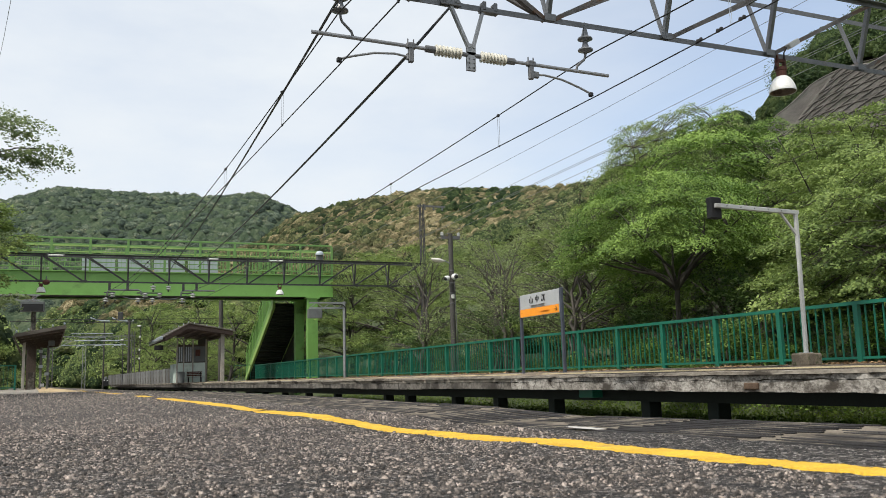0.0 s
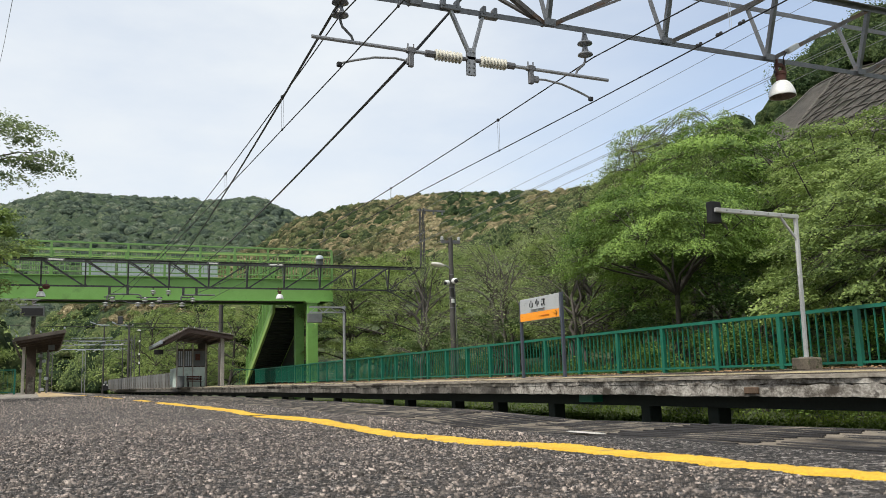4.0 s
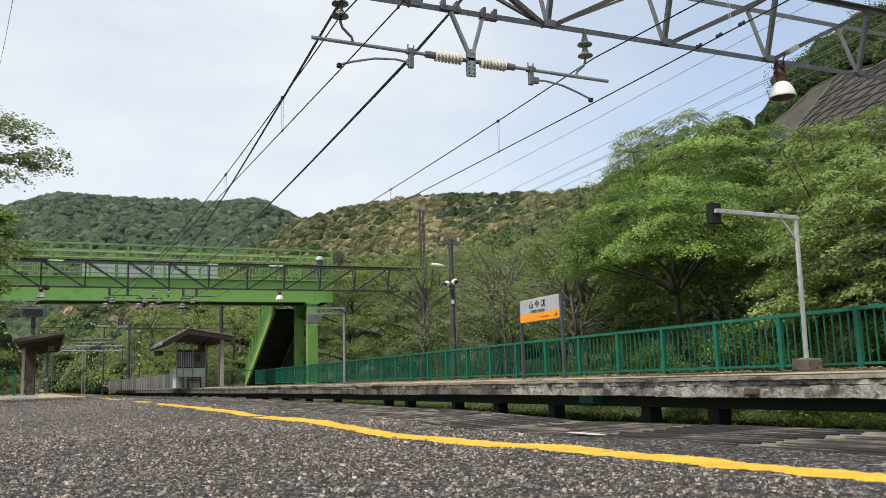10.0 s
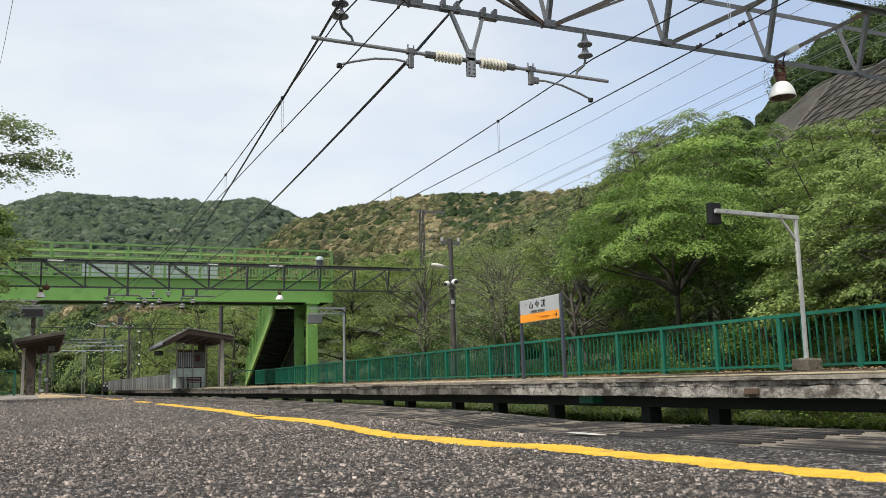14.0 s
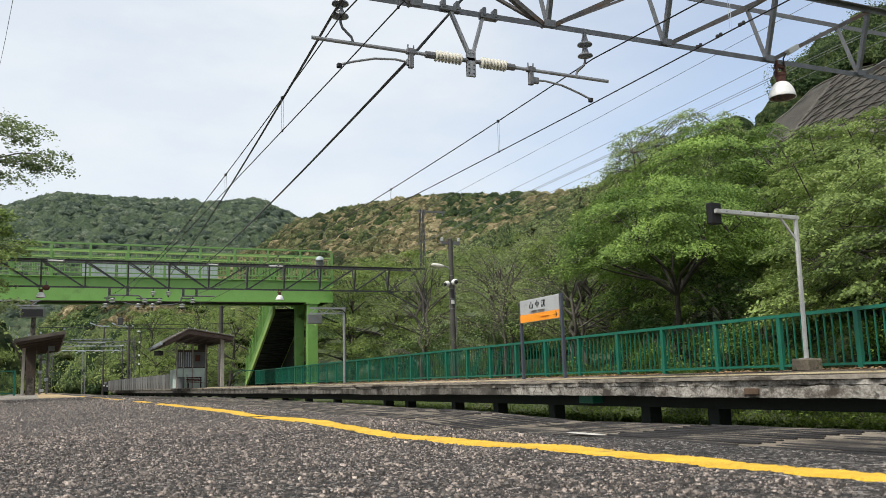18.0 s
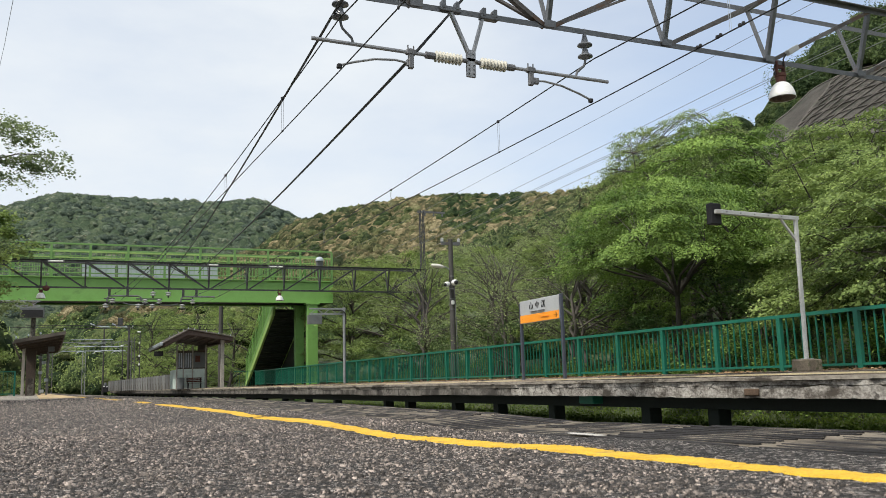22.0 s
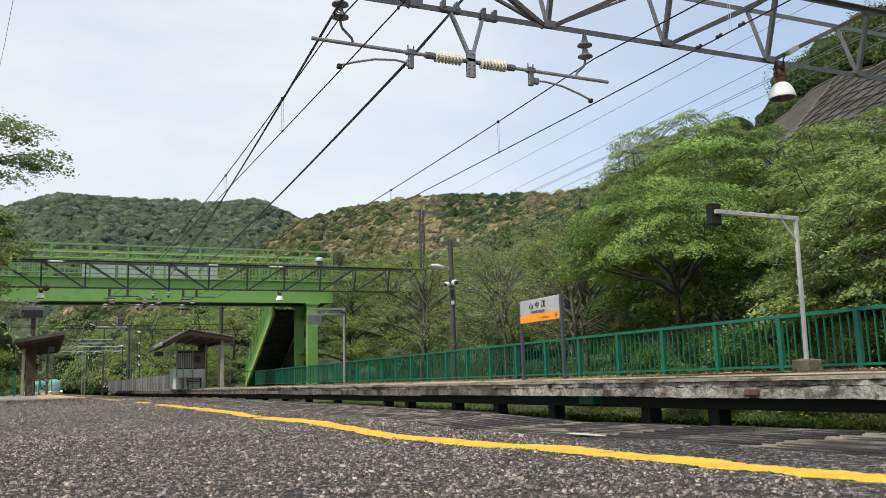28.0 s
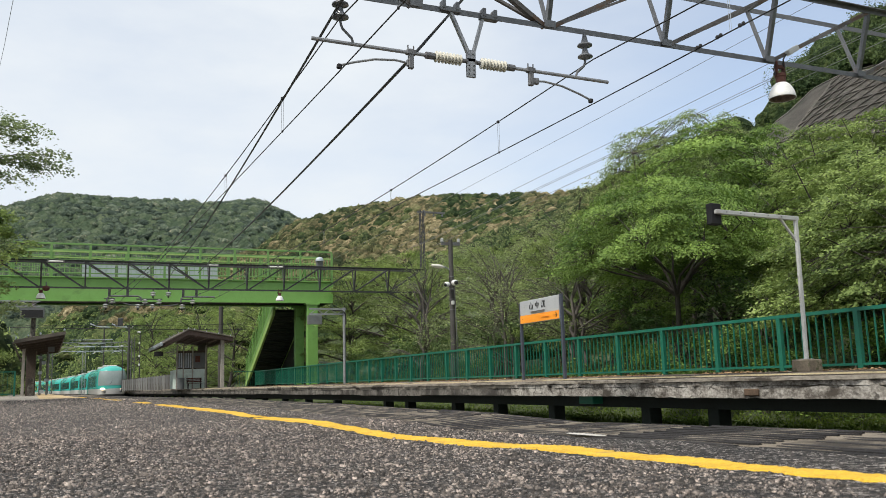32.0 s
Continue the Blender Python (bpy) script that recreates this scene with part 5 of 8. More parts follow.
def signal_box():
    s = thing("equipment_box", pose(3.3, 104.0, -0.05), "small dark equipment box with white plates at the platform's end", "equipment box")
    bm = bmesh.new()
    box(bm, -0.30, 0.30, -0.22, 0.22, 0.0, 0.75, 0.03)
    part("case", bm, M["black"], s)
    bm = bmesh.new()
    lathe(bm, [(0.16, 0.75), (0.18, 0.85), (0.14, 1.02), (0.05, 1.08)], 10)
    part("cap", bm, M["panel_grey"], s)
    for x, z in ((-0.16, 0.60), (0.16, 0.56)):
        bm = bmesh.new()
        box(bm, x - 0.07, x + 0.07, -0.24, -0.222, z, z + 0.12)
        part("plate", bm, M["white"], s)


def distant_gear():
    """Pale arms and tubes of the next overhead-line supports."""
    s = thing("registration_arm", pose(0, 84.0, 0), "pale curved steady arms on the span wire beyond the footbridge", "insulator arm", "registration gear")
    for x0, x1, z in ((1.2, 2.85, 6.24), (3.05, 4.4, 6.24)):
        bm = bmesh.new()
        tube(bm, [(x0, 0, z), (x0 + 0.28 * (x1 - x0), 0, z - 0.20), (x0 + 0.6 * (x1 - x0), 0, z - 0.31), (x1, 0, z - 0.32)], 0.055, 8)
        part("steady_arm", bm, M["flash"], s)
    bm = bmesh.new()
    box(bm, 3.55, 4.0, -0.15, 0.15, 6.05, 6.75, 0.05)
    part("switch_box", bm, M["steel_black"], s, "dark switch box on the span wire")
    t = thing("registration_arm", pose(0, 111.6, 0), "pale steel tubes and insulators over the distant tracks", "insulator arm", "registration gear")
    for x0, x1, z, r in ((-0.1, 2.2, 5.45, 0.06), (2.9, 5.45, 5.42, 0.06), (-1.5, 5.7, 4.92, 0.045), (-0.5, 4.25, 6.28, 0.035), (0.4, 3.4, 5.85, 0.03)):
        bm = bmesh.new()
        bar(bm, (x0, 0, z), (x1, 0, z), r * 2, n=8)
        part("tube", bm, M["flash"], t)
    for x in (0.1, 1.2, 2.1, 3.0, 4.1, 5.2):
        bm = bmesh.new()
        bar(bm, (x, 0, 4.92), (x, 0, 6.28), 0.06, n=6)
        part("hanger", bm, M["steel_dark"], t)
    for x in (0.6, 2.5, 4.6):
        bm = bmesh.new()
        tube(bm, [(x - 0.5, -0.05, 4.6), (x - 0.2, -0.05, 4.82), (x + 0.25, -0.05, 4.86), (x + 0.6, -0.05, 4.74)], 0.04, 6)
        part("steady_arm", bm, M["flash"], t)
    u = thing("lattice_mast", pose(1.05, 112.4, 0), "pale lattice mast beside the distant tracks", "mast")
    for a in (-0.17, 0.17):
        bm = bmesh.new()
        bar(bm, (a, 0, -1.1), (a, 0, 4.9), 0.07)
        part("mast_leg", bm, M["steel"], u)
    for k in range(11):
        bm = bmesh.new()
        bar(bm, (-0.17 if k % 2 else 0.17, 0, -0.9 + 0.5 * k), (0.17 if k % 2 else -0.17, 0, -0.4 + 0.5 * k), 0.035)
        part("lacing", bm, M["steel"], u)


gantry_fittings()
distant_gear()
signal_box()


# ---- wires ----
def sag(p, q, drop, n=24):
    p, q = Vector(p), Vector(q)
    return [p.lerp(q, k / n) - Vector((0, 0, 4 * drop * (k / n) * (1 - k / n))) for k in range(n + 1)]


def wire(name, pts, r, mat, label, group="overhead wires", droppers=None):
    bm = bmesh.new()
    tube(bm, pts, r, 6)
    s = thing(name, pose(0, 0, 0), label, "wire", group)
    part("cable", bm, M[mat], s)
    return s


def catenary(off, name, label, high, dip, first, gap, before=()):
    """Messenger, contact wire and droppers of one track, over three spans."""
    x = lambda y: mid_track(y) + off
    s = thing(name, pose(0, 0, 0), label, "wire", "overhead wires")
    spans = [(-24.0, G1Y), (G1Y, G2Y), (G2Y, 84.0), (84.0, 112.0), (112.0, 150.0)]
    hm = {-24.0: high, G1Y: high, G2Y: high + 0.1, 84.0: 5.5, 112.0: 5.6, 150.0: 5.7}
    hc = {-24.0: 4.30, G1Y: 4.04, G2Y: 4.12, 84.0: 4.3, 112.0: 4.4, 150.0: 4.5}
    top, low = [], []
    for a, b in spans:
        top += sag((x(a), a, hm[a]), (x(b), b, hm[b]), dip)[:-1]
        low += sag((x(a), a, hc[a]), (x(b), b, hc[b]), 0.02)[:-1]
    bm = bmesh.new()
    tube(bm, top, 0.0095, 6)
    part("messenger_wire", bm, M["wire"], s)
    bm = bmesh.new()
    tube(bm, low, 0.0085, 6)
    part("contact_wire", bm, M["wire"], s)
    for a, b in spans[:3]:
        for y in before if b == G1Y else [a + first + gap * k for k in range(int((b - a - first) / gap) + 1)]:
            f = (y - a) / (b - a)
            z1 = hm[a] * (1 - f) + hm[b] * f - 4 * dip * f * (1 - f)
            z0 = hc[a] * (1 - f) + hc[b] * f - 4 * 0.02 * f * (1 - f)
            bm = bmesh.new()
            for o in (-0.012, 0.012):
                bar(bm, (x(y) + o, y, z0), (x(y) + o * 1.5, y, z1), 0.005, n=5)
            d = part("dropper", bm, M["wire_thin"], s)
            bm = bmesh.new()
            lathe(bm, [(0.005, -0.03), (0.028, -0.015), (0.028, 0.015), (0.005, 0.03)], 8, (x(y), y, z1))
            part("clamp", bm, M["black"], d)
            bm = bmesh.new()
            lathe(bm, [(0.004, -0.02), (0.016, -0.01), (0.016, 0.01), (0.004, 0.02)], 8, (x(y), y, z0))
            part("clamp", bm, M["black"], d)


catenary(-1.91, "overhead_line", "thin dark contact wire with droppers over the near track", 4.73, 0.58, 2.75, 4.4, (7.9, 3.5))
catenary(1.91, "overhead_line", "thin dark contact wire with droppers over the far track", 4.69, 0.36, 2.85, 5.0)


def line_on(p, q, before, after):
    p, q = Vector(p), Vector(q)
    return [p + (p - q) * before, p, p.lerp(q, 0.5) - Vector((0, 0, 0.03)), q, q + (q - p) * after]


wire("feeder_cable", [Vector((1.83, -10.9, 3.88))] + sag((2.87, G1Y, 4.79), (4.60, G2Y, 6.30), 0.20) + [Vector((5.1, 54.9, 6.75))], 0.019, "wire", "thick black feeder cable over the near track")
wire("feeder_cable", [Vector((5.04, 10.35, 5.67))] + sag((3.89, G1Y + 0.04, 4.31), (6.25, G2Y, 6.62), 0.13) + [Vector((7.0, 55.0, 7.35))], 0.021, "wire", "thick black feeder cable clamped to the insulator arm")
wire("span_wire", sag((-9.0, 84.0, 6.0), (16.0, 84.0, 5.64), 0.06), 0.032, "wire", "dark span wire across the tracks beyond the footbridge")
clips = thing("wire_clamps", pose(0, 0, 0), "black clamps on the far contact wire", "wire clamps")
for y in (7.73, 7.39, 7.03):
    bm = bmesh.new()
    x = mid_track(y) + 1.91
    for o in (-0.028, 0.028):
        lathe(bm, [(0.004, -0.024), (0.02, -0.018), (0.024, 0.0), (0.018, 0.02), (0.004, 0.026)], 8, (x, y + o, 4.068))
    box(bm, x - 0.012, x + 0.012, y - 0.05, y + 0.05, 4.05, 4.075, 0.004)
    part("clamp", bm, M["black"], clips)
bm = bmesh.new()
for o in (-0.012, 0.012):
    bar(bm, (mid_track(7.2) + 1.91 + o, 7.2, 4.06), (mid_track(7.2) + 1.91 + o * 1.4, 7.2, 4.66), 0.006, n=5)
part("dropper_loop", bm, M["flash"], clips, "pale wire loop")


# ---- footbridge ----
def footbridge():
    b = thing("footbridge", pose(0.1, 0, -0.02), "lime-green painted steel footbridge with stairs over the railway tracks", "footbridge")
    x0, x1, y0, y1 = -15.0, 16.2, 57.0, 59.6
    zb, zt = 5.74, 7.16
    for y in (y0, y1):
        bm = bmesh.new()
        box(bm, x0, x1, y - 0.02, y + 0.02, zb, zt)
        girder = part("girder", bm, M["bridge"], b)
        for z in (zb - 0.05, zt):
            bm = bmesh.new()
            box(bm, x0, x1, y - 0.17, y + 0.17, z, z + 0.05)
            part("flange", bm, M["bridge"], girder)
        for x in spaced(x0 + 1.2, x1 - 1.2, 2.4):
            if y == y0:
                bm = bmesh.new()
                box(bm, x - 0.008, x + 0.008, y - 0.032, y - 0.021, zb, zt)
                part("stiffener", bm, M["bridge"], girder)
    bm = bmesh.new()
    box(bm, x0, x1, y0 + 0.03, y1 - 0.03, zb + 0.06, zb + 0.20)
    part("deck", bm, M["soffit"], b, "steel deck underside with shade in its colour")
    bm = bmesh.new()
    box(bm, x1, x1 + 0.04, y0 - 0.1, y1 + 0.1, zb, zt + 0.05)
    part("end_plate", bm, M["bridge"], b)
    for y in (y0, y1):
        top, mid = 9.22, 8.74
        for x in spaced(x0, x1, 2.22):
            bm = bmesh.new()
            box(bm, x - 0.07, x + 0.07, y - 0.06, y + 0.06, zt + 0.05, top, 0.01)
            part("railing_post", bm, M["bridge_rail"], b)
        for z, h, name in ((top, 0.11, "top_rail"), (mid, 0.10, "hand_rail"), (7.42, 0.07, "bottom_rail")):
            bm = bmesh.new()
            box(bm, x0, x1, y - 0.05, y + 0.05, z, z + h, 0.01)
            part(name, bm, M["bridge_light" if name == "hand_rail" else "bridge_rail"], b)
        if y == y0:
            for z in (8.5, 8.25, 8.0, 7.75):
                bm = bmesh.new()
                box(bm, x0, 9.0, y - 0.02, y + 0.02, z, z + 0.05)
                part("railing_bar", bm, M["bridge_rail"], b)
        for x in spaced(9.2, x1, 0.22):
            bm = bmesh.new()
            bar(bm, (x, y, 7.45), (x, y, mid), 0.045)
            part("baluster", bm, M["bridge_rail"], b)
        bm = bmesh.new()
        for x in spaced(x0 + 0.1, 9.0, 0.3):
            bar(bm, (x, y, 7.45), (x, y, mid), 0.022)
        part("thin_balusters", bm, M["bridge"], b)["kind"] = "stuff"
    for i, x in enumerate((1.15, 3.35, 5.6, 7.8)):
        bm = bmesh.new()
        box(bm, x - 1.0, x + 1.0, y1 - 0.16, y1 - 0.12, 7.55, 8.62)
        part("screen_panel", bm, M["bridge_panel"], b, "pale translucent screen panel")
    bm = bmesh.new()
    box(bm, 15.05, 15.50, y0 - 0.32, y0 - 0.08, 8.05, 8.62, 0.03)
    speaker = part("speaker", bm, M["panel_grey"], b, "dark grey loudspeaker under a pale hood")
    bm = bmesh.new()
    lathe(bm, [(0.30, 0.0), (0.29, 0.10), (0.20, 0.24), (0.06, 0.30)], 12, (15.28, y0 - 0.2, 8.60))
    part("hood", bm, M["flash"], speaker)
    # piers
    for (x, y, w) in ((14.42, 59.3, 0.30), (14.78, 57.1, 0.36)):
        bm = bmesh.new()
        box(bm, x - w, x + w, y - 0.25, y + 0.25, -1.2, zb - 0.05, 0.02)
        box(bm, x - w - 0.12, x + w + 0.12, y - 0.32, y + 0.32, zb - 0.16, zb - 0.055)
        part("pier", bm, M["bridge"], b)
    for (x, y) in ((-9.0, 57.2), (-9.0, 59.4)):
        bm = bmesh.new()
        box(bm, x - 0.3, x + 0.3, y - 0.25, y + 0.25, -1.2, zb - 0.05, 0.02)
        part("pier", bm, M["bridge"], b)
    # stairs falling away behind the bridge, deep-sided like the bridge itself
    low = lambda y: 5.52 - 0.487 * (y - 59.0)
    top = lambda y: 9.0 - 0.584 * (y - 59.0)
    ya, yb = 59.72, 70.2
    xa, xb = 12.75, 15.0

    def side(bm, x, w, z0, z1, a, c):
        q = [(x - w, a, z0(a)), (x - w, a, z1(a)), (x - w, c, z1(c)), (x - w, c, z0(c))]
        v = [bm.verts.new(k) for k in q] + [bm.verts.new((k[0] + 2 * w, k[1], k[2])) for k in q]
        for f in ((0, 1, 2, 3), (7, 6, 5, 4), (0, 4, 5, 1), (1, 5, 6, 2), (2, 6, 7, 3), (3, 7, 4, 0)):
            bm.faces.new([v[i] for i in f])

    for x in (xa, xb):
        bm = bmesh.new()
        side(bm, x, 0.08, low, lambda y: low(y) + 0.42, ya, yb)
        stringer = part("stringer", bm, M["bridge_light"], b, "light green stair stringer")
        bm = bmesh.new()
        side(bm, x, 0.02, lambda y: low(y) + 0.43, lambda y: low(y) + 1.05, ya, yb)
        part("skirt_plate", bm, M["bridge_rail"], stringer)
        for h in (0.0, -0.55):
            bm = bmesh.new()
            bar(bm, (x, ya, top(ya) + h), (x, yb, top(yb) + h), 0.09)
            part("stair_rail", bm, M["bridge"], stringer)
        for k in range(9):
            y = ya + (yb - ya) * k / 8
            bm = bmesh.new()
            bar(bm, (x, y, low(y) + 0.3), (x, y, top(y)), 0.10)
            part("stair_post", bm, M["bridge"], stringer)
        for k in range(46):
            y = ya + (yb - ya) * (k + 0.5) / 46
            bm = bmesh.new()
            bar(bm, (x, y, low(y) + 1.0), (x, y, top(y) - 0.5), 0.05)
            part("stair_baluster", bm, M["bridge_rail"], stringer)
    n = 36
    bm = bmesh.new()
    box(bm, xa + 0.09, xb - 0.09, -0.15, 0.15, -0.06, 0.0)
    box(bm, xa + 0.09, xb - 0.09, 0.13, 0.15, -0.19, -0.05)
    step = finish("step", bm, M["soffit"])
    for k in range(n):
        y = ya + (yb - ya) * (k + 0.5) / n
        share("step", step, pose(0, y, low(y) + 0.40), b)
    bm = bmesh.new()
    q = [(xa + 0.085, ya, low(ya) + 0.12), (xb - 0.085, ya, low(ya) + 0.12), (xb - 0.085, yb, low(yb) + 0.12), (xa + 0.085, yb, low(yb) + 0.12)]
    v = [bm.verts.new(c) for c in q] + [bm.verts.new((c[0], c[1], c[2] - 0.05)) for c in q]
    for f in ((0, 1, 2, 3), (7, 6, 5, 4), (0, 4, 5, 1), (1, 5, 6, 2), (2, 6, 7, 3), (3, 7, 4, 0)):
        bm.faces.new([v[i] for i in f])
    part("stair_soffit", bm, M["soffit"], b, "underside of the stairs with shade in its colour")
    # dark sheets added to stand for the shade under the stairs
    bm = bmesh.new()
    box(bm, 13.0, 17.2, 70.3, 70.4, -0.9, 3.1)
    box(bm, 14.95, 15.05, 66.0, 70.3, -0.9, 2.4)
    part("under_stair_wall", bm, M["soffit"], b, "added dark sheets for the shade under the stairs")
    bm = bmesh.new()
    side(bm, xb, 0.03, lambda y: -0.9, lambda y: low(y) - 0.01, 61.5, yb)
    part("under_stair_plate", bm, M["soffit"], b, "added dark sheet for the shade under the rear stringer")
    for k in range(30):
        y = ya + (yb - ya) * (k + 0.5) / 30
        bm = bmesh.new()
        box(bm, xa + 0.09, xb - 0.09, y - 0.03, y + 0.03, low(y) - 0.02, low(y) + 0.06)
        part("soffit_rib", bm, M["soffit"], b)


M["bridge_panel"] = material("pale_screen", (0.33, 0.38, 0.40), (0.45, 0.50, 0.52), 0.4, 0, 1.5, 30, 0.03, (0.25, 0.30, 0.30), 0.62)
footbridge()


# ---- shelters ----
M["wood_soffit"] = material("weathered_soffit_boards", (0.050, 0.034, 0.028), (0.125, 0.086, 0.072), 0.8, 0, 3, 40, 0.4, (0.20, 0.15, 0.13), 0.68, stretch=(6, 1, 6))
M["wood_pale"] = material("faded_purlin", (0.10, 0.072, 0.060), (0.19, 0.145, 0.125), 0.8, 0, 4, 40, 0.3, stretch=(4, 1, 4))
def far_shelter():
    s = thing("platform_shelter", pose(0, 0, 0.07), "dark timber waiting shelter with pale teal lower walls", "shelter")
    # roof: two unequal slopes over the bench, falling to the line and to the back
    bm = bmesh.new()
    rows = []
    for y in (53.2, 61.2):
        o = -0.037 * (y - 54)
        rows.append([bm.verts.new((x + o, y, z)) for x, z in ((4.9, 2.78), (6.25, 3.55), (8.9, 3.08), (8.9, 2.86), (6.25, 3.28), (4.9, 2.58))])
    for j in range(6):
        bm.faces.new((rows[0][j], rows[0][(j + 1) % 6], rows[1][(j + 1) % 6], rows[1][j]))
    bm.faces.new(list(reversed(rows[0])))
    bm.faces.new(rows[1])
    roof = part("roof", bm, M["wood_soffit"], s, "dark timber roof with bare rafters")
    bm = bmesh.new()
    rows = []
    for y in (53.1, 61.3):
        o = -0.037 * (y - 54)
        rows.append([bm.verts.new((x + o, y, z)) for x, z in ((4.8, 2.79), (6.25, 3.62), (8.98, 3.12), (8.98, 3.085), (6.25, 3.56), (4.8, 2.755))])
    for j in range(6):
        bm.faces.new((rows[0][j], rows[0][(j + 1) % 6], rows[1][(j + 1) % 6], rows[1][j]))
    bm.faces.new(list(reversed(rows[0])))
    bm.faces.new(rows[1])
    part("roof_covering", bm, M["roof_sheet"], roof)
    bm = bmesh.new()
    box(bm, 4.62, 4.78, 53.1, 61.4, 2.62, 2.82, 0.02)
    part("gutter", bm, M["flash"], roof, "pale metal gutter")
    for k, y in enumerate(spaced(53.4, 61.0, 0.95)):
        o = -0.037 * (y - 54)
        bm = bmesh.new()
        bar(bm, (4.95 + o, y, 2.60), (6.25 + o, y, 3.33), 0.08, 0.12)
        bar(bm, (6.25 + o, y, 3.33), (8.85 + o, y, 2.90), 0.08, 0.12)
        part("rafter", bm, M["wood_dark"], roof)
    bm = bmesh.new()
    for k, y in enumerate(spaced(53.1, 61.3, 2.0)):
        bar(bm, (6.22 - 0.037 * (y - 54), y, 3.61), (6.22 - 0.037 * (y - 54), y, 3.71), 0.05, n=6)
    for k in range(4):
        bar(bm, (6.6 + k * 0.72, 53.12, 3.55 - k * 0.132), (6.6 + k * 0.72, 53.12, 3.66 - k * 0.132), 0.05, n=6)
    part("ridge_studs", bm, M["flash"], roof)
    # purlins under the boards, and a ragged row of tile ends along the verge
    for x, z in ((5.3, 2.74), (5.75, 2.99), (6.7, 3.14), (7.3, 3.04), (7.9, 2.94), (8.45, 2.86)):
        bm = bmesh.new()
        bar(bm, (x + 0.03, 53.3, z), (x - 0.26, 61.1, z), 0.07, 0.05)
        part("purlin", bm, M["wood_pale"], roof)
    for k in range(26):
        f = (k + 0.5) / 26
        x = 4.85 + 4.1 * f
        bm = bmesh.new()
        lathe(bm, [(0.08, 0), (0.075, 0.03), (0.04, 0.06), (0.01, 0.066)], 8, (x + 0.03, 53.2, float(np.interp(x, [4.8, 6.25, 8.98], [2.79, 3.62, 3.12])) - 0.012 + 0.010 * math.sin(k * 1.9)))
        part("roof_tile", bm, M["roof_sheet"], roof)
    for x, y in ((8.35, 53.7), (8.1, 60.8)):
        bm = bmesh.new()
        box(bm, x - 0.11, x + 0.11, y - 0.11, y + 0.11, 0, 2.98, 0.01)
        part("post", bm, M["post_concrete"], s, "pale concrete post")
    # walls: a box of panels under the roof
    xs, ya, yb = 6.35, 56.0, 60.0
    before = set(s.children)
    bm = bmesh.new()
    box(bm, 8.1, 8.2, ya, yb, 0, 2.9)
    part("back_wall", bm, M["wood_dark"], s)
    for k, (a, b) in enumerate(((6.38, 6.72), (6.75, 7.28), (7.31, 8.05))):
        bm = bmesh.new()
        box(bm, a, b, ya + 0.02, ya + 0.06, 0.05, 1.28, 0.01)
        part("lower_panel", bm, M["teal"], s, "pale teal lower wall panel")
        bm = bmesh.new()
        box(bm, a, b, ya + 0.03, ya + 0.05, 1.34, 2.3)
        part("upper_panel", bm, M["panel_grey"], s)
    for k in range(6):
        x = 6.45 + 0.14 * k
        bm = bmesh.new()
        box(bm, x, x + 0.045, ya + 0.0, ya + 0.025, 1.36, 2.28)
        part("mullion", bm, M["flash"], s)
    for x in (6.34, 6.735, 7.295, 8.1):
        bm = bmesh.new()
        box(bm, x - 0.04, x + 0.04, ya - 0.03, ya + 0.07, 0, 2.75, 0.006)
        part("stud", bm, M["post_concrete"], s)
    for za, zc in ((1.28, 1.34), (2.30, 2.42)):
        bm = bmesh.new()
        box(bm, 6.34, 8.1, ya - 0.01, ya + 0.06, za, zc)
        part("wall_rail", bm, M["wood_dark"], s)
    bm = bmesh.new()
    box(bm, 6.34, 6.40, ya, yb, 0.05, 1.25)
    part("end_wall", bm, M["teal"], s)
    bm = bmesh.new()
    box(bm, 7.45, 7.75, ya - 0.05, ya - 0.02, 1.7, 2.1, 0.01)
    part("notice_board", bm, M["rust"], s, "small reddish notice board")
    bm = bmesh.new()
    box(bm, 5.0, 5.55, 56.4, 56.55, 2.12, 2.42, 0.01)
    part("hanging_sign", bm, M["black"], s, "small black hanging sign")
    for o in set(s.children) - before:
        o.location.x -= 0.42
    # bench and bin stand by the wall
    bench = thing("bench", pose(6.95, 55.55, 0.11) @ Matrix.Diagonal((0.85, 0.85, 0.78, 1)), "dark brown slatted bench beside the shelter wall", "bench")
    for k in range(4):
        bm = bmesh.new()
        box(bm, -0.55, 0.55, -0.22 + k * 0.12, -0.13 + k * 0.12, 0.41, 0.44, 0.005)
        part("seat_slat", bm, M["rust"], bench)
    for k in range(3):
        bm = bmesh.new()
        box(bm, -0.55, 0.55, 0.26, 0.285, 0.52 + k * 0.13, 0.61 + k * 0.13, 0.005)
        part("back_slat", bm, M["rust"], bench)
    for x in (-0.45, 0.45):
        bm = bmesh.new()
        box(bm, x - 0.025, x + 0.025, -0.2, 0.25, 0.36, 0.41)
        box(bm, x - 0.025, x + 0.025, -0.18, -0.13, 0, 0.36)
        box(bm, x - 0.025, x + 0.025, 0.2, 0.255, 0, 0.85)
        part("leg_frame", bm, M["black"], bench)
    bin_ = thing("litter_bin", pose(6.12, 55.5, 0.10), "dark grey litter bin beside the bench", "bin")
    bm = bmesh.new()
    lathe(bm, [(0.18, 0), (0.20, 0.03), (0.22, 0.65), (0.23, 0.67), (0.20, 0.70), (0.19, 0.66)], 14)
    part("drum", bm, M["panel_grey"], bin_)


far_shelter()


